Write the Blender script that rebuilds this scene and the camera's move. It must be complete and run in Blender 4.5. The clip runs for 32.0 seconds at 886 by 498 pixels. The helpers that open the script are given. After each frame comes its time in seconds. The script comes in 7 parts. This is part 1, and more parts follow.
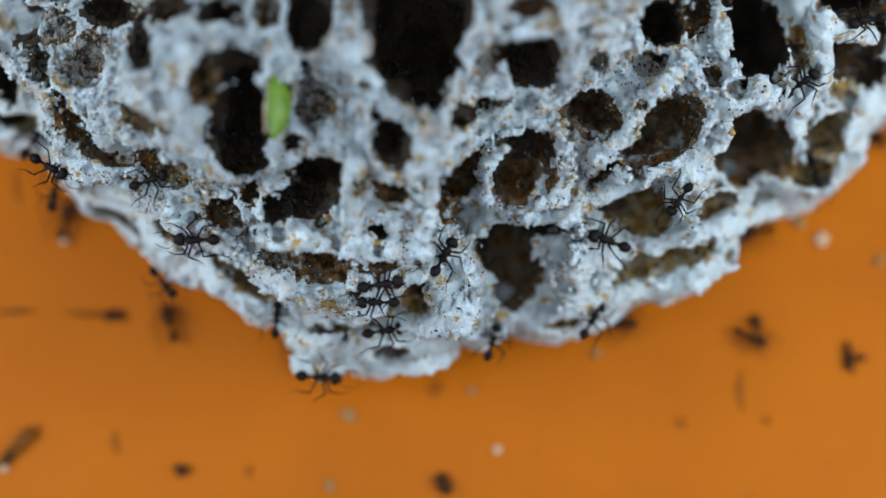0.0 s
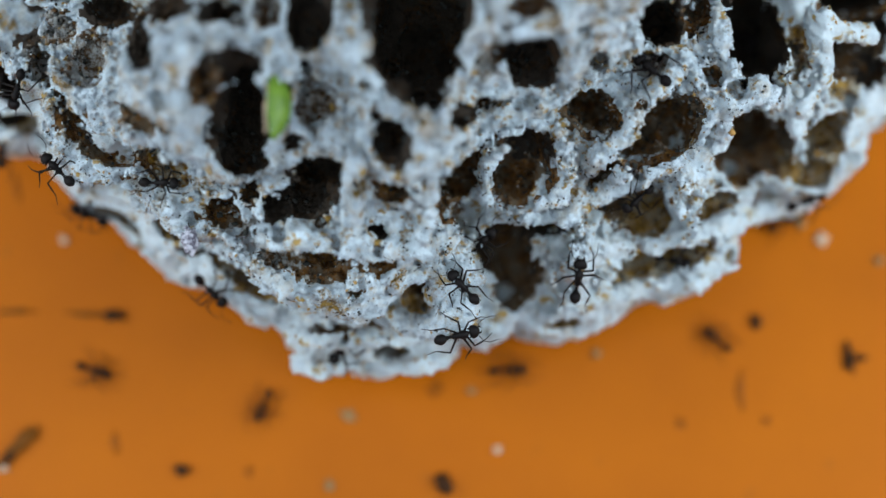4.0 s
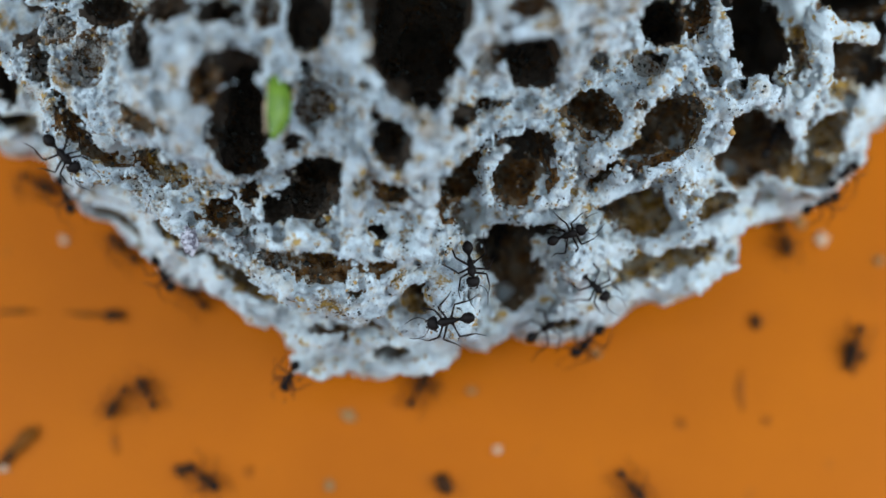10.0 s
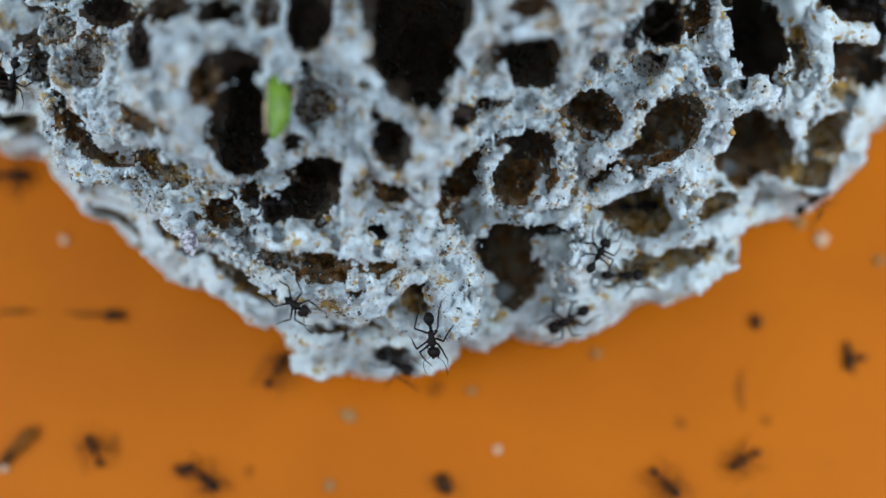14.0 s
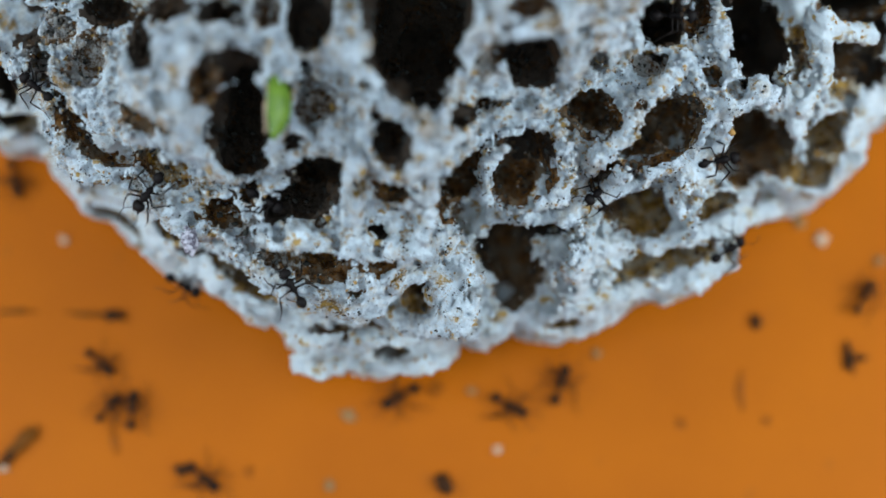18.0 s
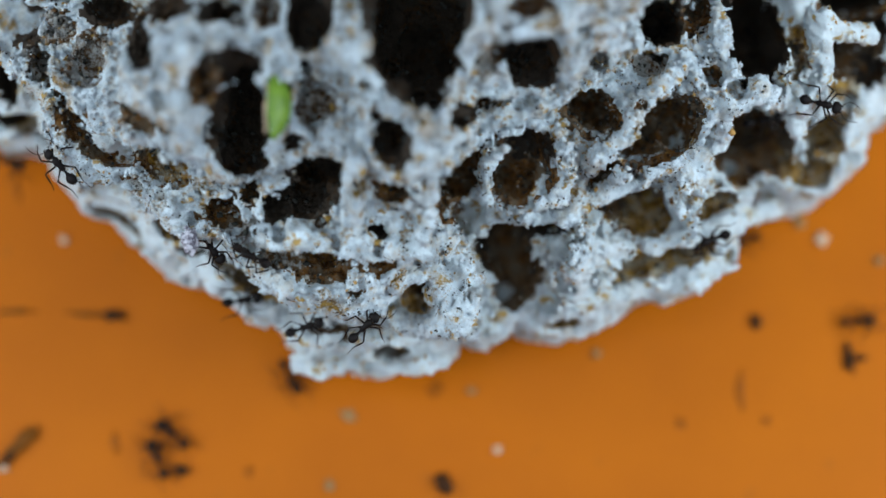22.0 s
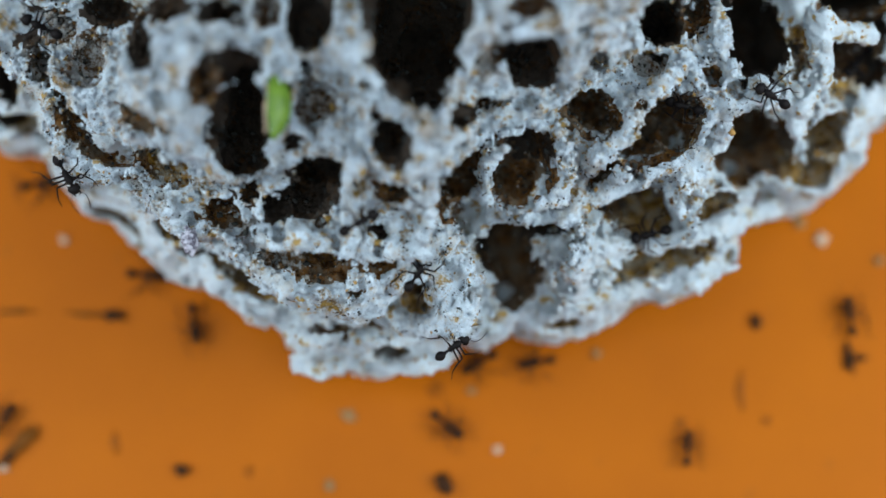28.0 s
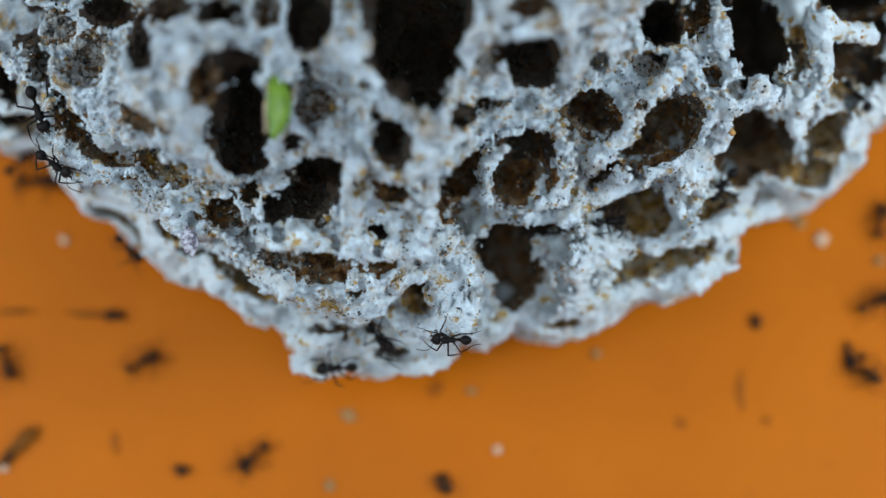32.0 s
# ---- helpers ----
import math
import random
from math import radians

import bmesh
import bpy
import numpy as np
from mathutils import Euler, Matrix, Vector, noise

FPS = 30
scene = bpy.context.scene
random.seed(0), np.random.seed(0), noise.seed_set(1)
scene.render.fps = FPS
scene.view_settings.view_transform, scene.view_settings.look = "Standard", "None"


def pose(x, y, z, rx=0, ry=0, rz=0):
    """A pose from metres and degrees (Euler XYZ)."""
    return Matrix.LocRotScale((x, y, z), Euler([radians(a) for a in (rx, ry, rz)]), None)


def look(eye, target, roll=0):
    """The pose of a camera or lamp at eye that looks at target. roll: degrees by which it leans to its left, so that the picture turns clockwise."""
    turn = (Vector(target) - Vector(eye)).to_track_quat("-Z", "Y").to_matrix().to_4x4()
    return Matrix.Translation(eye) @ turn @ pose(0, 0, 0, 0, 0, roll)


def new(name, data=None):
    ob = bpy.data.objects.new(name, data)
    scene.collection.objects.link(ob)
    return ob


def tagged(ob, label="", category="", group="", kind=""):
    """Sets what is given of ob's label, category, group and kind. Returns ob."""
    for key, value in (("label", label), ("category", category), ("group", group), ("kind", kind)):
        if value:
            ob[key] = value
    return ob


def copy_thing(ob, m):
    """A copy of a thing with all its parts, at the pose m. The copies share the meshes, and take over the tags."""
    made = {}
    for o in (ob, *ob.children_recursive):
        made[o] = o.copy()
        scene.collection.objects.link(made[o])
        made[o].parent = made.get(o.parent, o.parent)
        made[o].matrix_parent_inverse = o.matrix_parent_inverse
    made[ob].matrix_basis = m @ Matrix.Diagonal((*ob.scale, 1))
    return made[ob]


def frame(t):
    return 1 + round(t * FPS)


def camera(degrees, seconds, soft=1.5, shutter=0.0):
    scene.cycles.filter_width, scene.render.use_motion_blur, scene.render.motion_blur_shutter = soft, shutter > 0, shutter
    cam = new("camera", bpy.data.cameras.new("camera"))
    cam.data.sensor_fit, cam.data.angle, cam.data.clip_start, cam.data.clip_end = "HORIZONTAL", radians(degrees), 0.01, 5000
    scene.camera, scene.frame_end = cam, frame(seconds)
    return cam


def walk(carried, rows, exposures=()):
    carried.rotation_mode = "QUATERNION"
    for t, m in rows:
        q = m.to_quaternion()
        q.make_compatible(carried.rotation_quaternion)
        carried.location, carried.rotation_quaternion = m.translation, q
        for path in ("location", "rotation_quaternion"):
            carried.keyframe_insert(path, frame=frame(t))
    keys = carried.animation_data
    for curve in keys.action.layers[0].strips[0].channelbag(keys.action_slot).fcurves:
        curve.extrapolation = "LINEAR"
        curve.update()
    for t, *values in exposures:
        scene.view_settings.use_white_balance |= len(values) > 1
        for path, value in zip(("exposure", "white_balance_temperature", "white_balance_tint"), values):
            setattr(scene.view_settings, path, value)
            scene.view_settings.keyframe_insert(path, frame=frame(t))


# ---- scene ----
cam = camera(24, 32.0, soft=1.5)
EYE = (0.0, -0.05468, 0.30125)
walk(cam, [(0.0, look(EYE, (0, 0, 0.044))), (32.0, look(EYE, (0, 0, 0.044)))], exposures=[(0.0, 0.02), (32.0, 0.02)])
cam.data.dof.use_dof = True
cam.data.dof.focus_distance = 0.263
cam.data.dof.aperture_fstop = 7.6

# ---- light: soft daylight from an open top ----
world = bpy.data.worlds.new("daylight")
scene.world = world
world.use_nodes = True
wn = world.node_tree.nodes
sky = wn.new("ShaderNodeTexSky")
sky.sky_type = "NISHITA"
sky.sun_disc = False
sky.sun_elevation = radians(86)
sky.sun_rotation = radians(170)
sky.ozone_density = 5.0
wn["Background"].inputs["Strength"].default_value = 0.06
world.node_tree.links.new(sky.outputs["Color"], wn["Background"].inputs["Color"])
sun = new("sun", bpy.data.lights.new("sun", "SUN"))
sun.data.energy = 1.5
sun.data.angle = radians(40)
sun.data.color = (0.77, 0.91, 1.0)
sun.matrix_world = look((-0.05, -0.25, 1.0), (0, 0, 0))

# ---- two soft unseen area lamps, one added at each side to brighten floor and comb ----
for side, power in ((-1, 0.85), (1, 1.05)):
    side_lamp = new("added_side_lamp", bpy.data.lights.new("added_side_lamp", "AREA"))
    side_lamp.data.energy = power
    side_lamp.data.size = 0.16
    side_lamp.data.color = (0.77, 0.91, 1.0)
    side_lamp.matrix_world = look((0.24 * side, -0.02, 0.19), (0, 0, 0.02))

MM = 0.001


# ---- materials ----
def material(name, rough=0.8):
    m = bpy.data.materials.new(name)
    m.use_nodes = True
    b = m.node_tree.nodes["Principled BSDF"]
    b.inputs["Roughness"].default_value = rough
    return m, m.node_tree.nodes, m.node_tree.links, b


def noise_node(n, l, scale, detail=4.0, rough=0.6, coords=None):
    t = n.new("ShaderNodeTexNoise")
    t.inputs["Scale"].default_value = scale
    t.inputs["Detail"].default_value = detail
    t.inputs["Roughness"].default_value = rough
    if coords:
        l.new(coords, t.inputs["Vector"])
    return t.outputs["Fac"]


def ramp(n, l, fac, *stops):
    r = n.new("ShaderNodeValToRGB")
    e = r.color_ramp.elements
    while len(e) < len(stops):
        e.new(0.5)
    for k, (p, c) in zip(e, stops):
        k.position = p
        k.color = (*c, 1) if len(c) == 3 else c
    l.new(fac, r.inputs["Fac"])
    return r.outputs["Color"]


def mix(n, l, fac, a, b):
    m = n.new("ShaderNodeMix")
    m.data_type = "RGBA"
    for v, s in ((fac, "Factor"), (a, "A"), (b, "B")):
        sock = [k for k in m.inputs if k.name == s and k.type == ("VALUE" if s == "Factor" else "RGBA")][0]
        if isinstance(v, (float, int)):
            sock.default_value = v
        elif isinstance(v, tuple):
            sock.default_value = (*v, 1)
        else:
            l.new(v, sock)
    return [k for k in m.outputs if k.type == "RGBA"][0]


def bump(n, l, b, height, strength, distance):
    k = n.new("ShaderNodeBump")
    k.inputs["Strength"].default_value = strength
    k.inputs["Distance"].default_value = distance
    l.new(height, k.inputs["Height"])
    l.new(k.outputs["Normal"], b.inputs["Normal"])


def object_coords(n):
    return n.new("ShaderNodeTexCoord").outputs["Object"]


def fungus(name, pale, grey, brown, tan, patch, speck, ochre=0.0, mottle=0.0):
    """Crumbly fungus: pale threads over leaf mash, which shows in soft mottles, patches, ochre spots and clusters of dark specks."""
    m, n, l, b = material(name, 0.95)
    co = object_coords(n)
    c = ramp(n, l, noise_node(n, l, 1900, 6, 0.75, co), (0.32, grey), (0.46, pale))
    if mottle:
        c = mix(n, l, ramp(n, l, noise_node(n, l, 330, 4, 0.7, co), (0.46, (0, 0, 0)), (0.66, (mottle, mottle, mottle))), c, (0.26, 0.31, 0.35))
        c = mix(n, l, ramp(n, l, noise_node(n, l, 450, 3, 0.6, co), (0.5, (0, 0, 0)), (0.66, (0.6 * mottle, 0.6 * mottle, 0.6 * mottle))), c, (0.6, 0.47, 0.29))
    mash = ramp(n, l, noise_node(n, l, 800, 5, 0.7, co), (0.38, brown), (0.5, tan), (0.62, pale))
    c = mix(n, l, ramp(n, l, noise_node(n, l, 260, 6, 0.78, co), (patch, (0, 0, 0)), (patch + 0.08, (1, 1, 1))), c, mash)
    if ochre:
        spots = noise_node(n, l, 520, 3, 0.55, co)
        c = mix(n, l, ramp(n, l, spots, (ochre, (0, 0, 0)), (ochre + 0.05, (0.9, 0.9, 0.9))), c, (0.54, 0.33, 0.08))
    add = n.new("ShaderNodeMath")
    add.operation = "MULTIPLY_ADD"
    l.new(noise_node(n, l, 190, 3, 0.6, co), add.inputs[0])
    add.inputs[1].default_value = 1.6
    l.new(noise_node(n, l, 1500, 4, 0.65, co), add.inputs[2])
    c = mix(n, l, ramp(n, l, add.outputs[0], (speck, (0, 0, 0)), (speck + 0.06, (0.92, 0.92, 0.92))), c, (0.03, 0.038, 0.036))
    l.new(c, b.inputs["Base Color"])
    bump(n, l, b, noise_node(n, l, 3600, 6, 0.8, co), 1.0, 0.0007)
    b.inputs["Specular IOR Level"].default_value = 0.1
    return m


white_fungus = fungus("white_fungus", (0.84, 0.94, 1.0), (0.38, 0.46, 0.53), (0.07, 0.045, 0.025), (0.46, 0.27, 0.07), 0.525, 1.29, 0.635, 0.6)
cream_fungus = fungus("cream_fungus", (0.84, 0.93, 0.97), (0.7, 0.78, 0.81), (0.2, 0.12, 0.035), (0.56, 0.39, 0.11), 0.55, 1.6, 0.62, 0.35)
linings = [
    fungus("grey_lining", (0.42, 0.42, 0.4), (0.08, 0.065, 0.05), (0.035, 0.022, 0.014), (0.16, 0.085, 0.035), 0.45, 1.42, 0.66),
    # near-black colour stands in for the shade deep inside the chambers
    fungus("shade_lining", (0.06, 0.045, 0.034), (0.02, 0.015, 0.011), (0.014, 0.01, 0.007), (0.09, 0.045, 0.017), 0.5, 1.42),
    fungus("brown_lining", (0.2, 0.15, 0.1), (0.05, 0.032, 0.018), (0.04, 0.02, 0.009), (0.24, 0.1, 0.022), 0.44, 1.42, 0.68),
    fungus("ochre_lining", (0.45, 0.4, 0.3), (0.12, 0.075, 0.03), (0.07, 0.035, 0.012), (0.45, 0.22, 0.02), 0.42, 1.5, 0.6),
]


def orange_sheet():
    m, n, l, b = material("orange_plastic", 0.4)
    co = object_coords(n)
    c = ramp(n, l, noise_node(n, l, 25, 4, 0.6, co), (0.3, (0.315, 0.075, 0.0)), (0.7, (0.378, 0.094, 0.0)))
    c = mix(n, l, ramp(n, l, noise_node(n, l, 260, 3, 0.6, co), (0.66, (0, 0, 0)), (0.8, (0.5, 0.5, 0.5))), c, (0.22, 0.07, 0.008))
    l.new(c, b.inputs["Base Color"])
    bump(n, l, b, noise_node(n, l, 700, 3, 0.6, co), 0.15, 0.0003)
    b.inputs["Specular IOR Level"].default_value = 0.1
    return m


orange_plastic = orange_sheet()


def plain(name, colour, rough=0.6, size=400.0):
    m, n, l, b = material(name, rough)
    co = object_coords(n)
    dark = tuple(v * 0.7 for v in colour)
    l.new(ramp(n, l, noise_node(n, l, size, 4, 0.6, co), (0.3, dark), (0.7, colour)), b.inputs["Base Color"])
    bump(n, l, b, noise_node(n, l, size * 4, 3, 0.6, co), 0.3, 0.0001)
    b.inputs["Specular IOR Level"].default_value = 0.12
    return m


tan_crumb = plain("tan_crumb", (0.42, 0.26, 0.1), 0.9, 1500)
orange_crumb = plain("orange_crumb", (0.38, 0.21, 0.065), 0.9, 900)
dark_crumb = plain("dark_crumb", (0.045, 0.045, 0.04), 0.8, 900)
brown_crumb = plain("brown_crumb", (0.1, 0.05, 0.02), 0.9, 900)
pale_crumb = plain("pale_crumb", (0.36, 0.33, 0.28), 0.9, 900)
wall_paint = plain("grey_plastic", (0.6, 0.6, 0.6), 0.6, 20)


# ---- floor, and unseen walls added to close the place and bounce light ----
def box_mesh(name, size, mat, bevel=0.002):
    bm = bmesh.new()
    bmesh.ops.create_cube(bm, size=1)
    bmesh.ops.scale(bm, vec=size, verts=bm.verts)
    bmesh.ops.bevel(bm, geom=list(bm.edges), offset=bevel, segments=2, affect="EDGES")
    me = bpy.data.meshes.new(name)
    bm.to_mesh(me)
    bm.free()
    me.materials.append(mat)
    return me


floor_ob = tagged(new("floor", box_mesh("floor", (0.7, 0.7, 0.006), orange_plastic)), "smooth orange plastic floor of the ant enclosure", "floor", kind="structure")
floor_ob.location = (0, 0.03, -0.003)
for wall_name, x, y, sx, sy in (("wall_west", -0.353, 0.03, 0.006, 0.7), ("wall_east", 0.353, 0.03, 0.006, 0.7), ("wall_north", 0, 0.383, 0.712, 0.006), ("wall_south", 0, -0.323, 0.712, 0.006)):
    ob = tagged(new(wall_name, box_mesh(wall_name, (sx, sy, 0.2), wall_paint)), "plain grey plastic side wall, added out of view", "wall", kind="structure")
    ob.location = (x, y, 0.094)

# ---- fungus garden: lobes joined into one mass, chambers cut into it ----
lobes, cells, strands = [], [], []


def lobe(x, y, z, rx, ry, rz, spin=0):
    """One rounded lobe of the garden, in millimetres; it melts into its neighbours."""
    lobes.append((x, y, z, rx, ry, rz, spin))


def chamber(x, y, z, a, b, spin, depth, ax, ay, tone):
    """A chamber with an opening of half-widths a and b; its axis leans by ax, ay from upright. The rim stands proud."""
    cells.append((x, y, z, a, b, spin, depth, ax, ay, tone))


def strand(radius, *places):
    """A ridge of the comb along places in millimetres, laid over the chambers' edges."""
    strands.append((radius, places))


lobe(-3.5, 54.5, 27.0, 50.5, 43.0, 88.0, 0)
lobe(-2.0, 79.7, 14.9, 79.3, 50.1, 75.0, 0)
lobe(-9.5, 9.0, 15.3, 16.3, 19.9, 20.0, 0)
lobe(-16.1, -5.7, 16.1, 5.1, 5.7, 9.0, 0)
lobe(-3.0, -6.4, 16.0, 5.9, 4.6, 9.0, 0)
lobe(-25.3, 5.9, 20.2, 8.6, 10.4, 14.0, 0)
lobe(5.2, -0.5, 18.3, 6.2, 8.0, 14.0, 0)
lobe(15.2, 13.7, 16.2, 17.5, 20.5, 24.0, 0)
lobe(31.1, 20.7, 17.7, 13.1, 17.9, 24.0, 0)
lobe(31.0, 6.2, 18.7, 9.8, 7.5, 14.0, 0)
lobe(48.7, 34.5, 14.5, 13.9, 22.5, 26.0, 0)
lobe(60.3, 40.5, 16.8, 8.9, 16.6, 24.0, 0)
lobe(-59.5, 36.1, 14.9, 12.2, 15.4, 24.0, 0)
lobe(-45.5, 26.3, 16.9, 10.8, 15.6, 22.0, 0)
lobe(-34.2, 14.4, 18.4, 8.8, 14.7, 18.0, 0)
lobe(2.8, 17.2, 23.1, 18.7, 12.4, 18.0, 0)
lobe(-14.6, 8.0, 44.7, 13.2, 15.7, 7.0, 0)
lobe(-13.1, 13.0, 46.8, 10.7, 11.8, 19.0, 0)
lobe(-26.9, 17.6, 48.8, 13.5, 11.4, 29.0, 0)
lobe(-27.5, 15.0, 46.2, 15.4, 14.3, 7.0, 0)
lobe(-39.0, 22.1, 49.7, 9.9, 9.9, 11.0, 0)
lobe(-40.0, 19.5, 47.1, 11.1, 12.2, 5.0, 0)
lobe(-49.9, 25.3, 45.3, 6.2, 6.2, 7.0, 0)
lobe(-4.5, 14.5, 48.1, 8.5, 12.4, 25.0, 0)
lobe(-4.6, 12.9, 45.7, 8.6, 15.4, 9.0, 0)
lobe(-12.5, -3.0, 41.3, 6.8, 5.0, 4.0, -15)
lobe(10.4, 16.1, 47.4, 8.2, 12.1, 7.0, 0)
lobe(24.1, 20.9, 46.4, 12.6, 11.9, 6.0, 20)
lobe(36.6, 25.7, 45.4, 8.3, 8.1, 7.0, 0)
lobe(31.5, 10.1, 35.9, 2.2, 6.3, 6.0, 0)
lobe(17.2, 3.8, 33.6, 2.1, 6.3, 6.0, 0)
lobe(1.2, -3.2, 38.2, 3.8, 6.4, 4.0, 0)
lobe(-45.2, 14.6, 18.0, 5.5, 5.2, 9.0, 0)
lobe(-41.0, 11.4, 16.0, 5.8, 5.4, 9.0, 0)
lobe(-36.8, 8.4, 16.0, 6.0, 5.6, 9.0, 0)
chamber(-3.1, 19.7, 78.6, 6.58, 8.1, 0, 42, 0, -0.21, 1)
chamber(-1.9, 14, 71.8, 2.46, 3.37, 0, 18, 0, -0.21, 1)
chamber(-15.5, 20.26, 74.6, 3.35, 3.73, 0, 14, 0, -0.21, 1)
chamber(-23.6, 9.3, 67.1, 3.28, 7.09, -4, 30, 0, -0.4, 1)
chamber(-23.69, 14.9, 75.9, 3.82, 2.04, 0, 9, 0, -0.21, 1)
chamber(-27.41, 12.5, 74.6, 1.66, 2.17, 0, 7, 0, -0.21, 2)
chamber(-14.98, 4.73, 59.4, 3.37, 3.24, 0, 20, 0, -0.6, 1)
chamber(-17.4, 3.2, 53.9, 3.17, 2.75, 0, 18, 0, -0.6, 1)
chamber(-20.6, 3.9, 50.7, 1.67, 2.23, 0, 9, 0, -0.6, 1)
chamber(-6.14, 7.58, 68.3, 2.61, 3.26, 0, 14, 0, -0.4, 1)
chamber(-5.65, 3.17, 60.1, 2.02, 1.48, 0, 11.2, 0, -0.4, 2)
chamber(10.69, 17.62, 66.2, 3.72, 3.72, -10, 16, 0, -0.4, 1)
chamber(9.96, 21.17, 76.7, 3.51, 1.79, 0, 8, 0, -0.21, 2)
chamber(18.7, 15.81, 51.1, 3.3, 2.67, 0, 18.2, 0, -0.42, 2)
chamber(20.26, 13.65, 50.5, 2.95, 2.39, 0, 16.8, 0, -0.42, 2)
chamber(25.7, 21.2, 52.5, 2.81, 2.11, 0, 4, 0, -0.6, 0)
chamber(27.5, 24.7, 60, 2.94, 3.22, 0, 24, 0, -0.3, 1)
chamber(40.2, 25.83, 51.5, 5.1, 6.51, 0, 34, 0, -0.3, 1)
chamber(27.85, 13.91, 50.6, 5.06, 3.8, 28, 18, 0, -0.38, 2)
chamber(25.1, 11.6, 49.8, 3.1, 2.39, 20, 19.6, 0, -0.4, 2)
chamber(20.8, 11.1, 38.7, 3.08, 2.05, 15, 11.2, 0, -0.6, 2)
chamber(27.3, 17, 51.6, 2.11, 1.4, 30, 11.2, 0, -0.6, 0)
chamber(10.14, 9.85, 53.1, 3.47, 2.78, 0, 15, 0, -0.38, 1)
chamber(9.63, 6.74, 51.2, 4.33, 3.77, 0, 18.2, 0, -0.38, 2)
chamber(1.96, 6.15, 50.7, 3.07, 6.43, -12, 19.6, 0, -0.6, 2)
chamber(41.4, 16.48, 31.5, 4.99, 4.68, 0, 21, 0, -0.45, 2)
chamber(40.3, 17.8, 34.3, 3.29, 2.7, 0, 16, 0, -0.6, 1)
chamber(52, 17.7, 30.6, 2.73, 3.49, -10, 9, 0, -0.6, 3)
chamber(47, 14.5, 25.9, 1.54, 1.54, 0, 6, 0, -0.6, 3)
chamber(24.71, 6.97, 35.4, 3.99, 2.96, 0, 17, 0, -0.6, 2)
chamber(27.4, 6.1, 32.1, 3.14, 2.84, 10, 12, 0, -0.6, 3)
chamber(7.75, 1.78, 32.4, 3.72, 4.92, -6, 24, 0, -0.85, 1)
chamber(9.9, -2.8, 28.7, 3.31, 4.66, -14, 19.6, 0, -0.85, 2)
chamber(11.51, 3.92, 35.5, 4.72, 1.99, 0, 16, 0, -0.85, 1)
chamber(-2.9, -2.9, 29, 2.4, 3.16, 0, 12.6, 0, -0.85, 2)
chamber(-20, -2.7, 48.9, 3.91, 2.1, -18, 9.8, 0, -0.85, 0)
chamber(-15.2, -4.5, 48.9, 4.33, 2.93, -25, 11.2, 0, -0.85, 2)
chamber(-24.35, -2.38, 27.2, 4.69, 2.57, -25, 13, 0, -0.85, 3)
chamber(-13.82, -10.37, 27.4, 4.06, 1.35, -3, 10, 0, -0.85, 2)
chamber(-7.2, -10.7, 21.5, 2.61, 1.99, 0, 8.4, 0, -0.85, 0)
chamber(-4.6, -8.57, 31.1, 2.82, 1.48, -10, 9, 0, -0.85, 3)
chamber(-18.5, -6.7, 30.6, 3.28, 1.34, -32, 8, 0, -0.85, 3)
chamber(-10.86, -6.93, 26.9, 4.07, 1.28, 0, 12, 0, -0.85, 2)
chamber(-28.8, -0.1, 29.9, 3.15, 1.5, -30, 8, 0, -0.85, 3)
chamber(-33.9, 2.4, 28.6, 2.27, 1.13, -32, 8.4, 0, -0.85, 0)
chamber(-46, 14.3, 50.7, 3.52, 1.55, -55, 9.8, 0, -0.6, 2)
chamber(-42.1, 10.6, 50.2, 4.21, 2.11, -32, 12.6, 0, -0.6, 2)
chamber(-34.8, 8.1, 51.5, 3.63, 2.23, -20, 10, 0, -0.6, 3)
chamber(-39.4, 7.2, 48.6, 2.82, 0.99, -18, 4, 0, -0.6, 0)
chamber(-27.6, 2.6, 49.5, 2.38, 1.82, -20, 8.4, 0, -0.6, 2)
chamber(-8.3, 0.39, 49.9, 1.81, 1.67, 0, 7, 0, -0.85, 1)
chamber(-7.6, -3.1, 47.6, 1.96, 1.4, 0, 5, 0, -0.85, 2)
chamber(0.4, -0.3, 41.5, 2.59, 1.01, 25, 5, 0, -0.85, 2)
chamber(-35.78, 18.83, 69.8, 1.97, 2.62, 0, 10, 0, -0.4, 1)
chamber(-41.7, 26.6, 58.9, 2.75, 3.03, 0, 14, 0, -0.6, 1)
chamber(16.2, -6, 22.8, 3.06, 1.68, 10, 6, 0, -0.85, 3)
chamber(29.9, 1, 28.3, 8.16, 2.27, 20, 8, 0, -0.85, 3)
chamber(36.9, 8.1, 31, 2.56, 2.11, 0, 6, 0, -0.6, 3)
chamber(-44.07, 19.65, 58.2, 2.47, 2.88, -20, 10, 0, -0.6, 0)
chamber(2.1, 12, 62.8, 2.01, 1.47, 0, 5, 0, -0.4, 1)
chamber(46.78, 27.9, 38.8, 1.49, 4.31, 0, 3, 0, -0.6, 3)
chamber(54.6, 33.8, 38, 5.54, 3.14, 0, 22.4, 0, -0.6, 2)
chamber(54, 26.2, 36.4, 4.94, 2.84, 5, 16.8, 0, -0.6, 2)
chamber(53.1, 22.7, 35, 2.55, 1.8, 0, 6, 0, -0.6, 3)
chamber(34.5, 21.1, 50.9, 2.83, 1.7, 0, 8.4, 0, -0.6, 2)
chamber(-56.1, 21.4, 20.3, 2.36, 1.1, 0, 5, 0, -0.6, 3)
chamber(-59, 22.1, 24.5, 2.8, 1.24, 0, 10, 0, -0.6, 1)
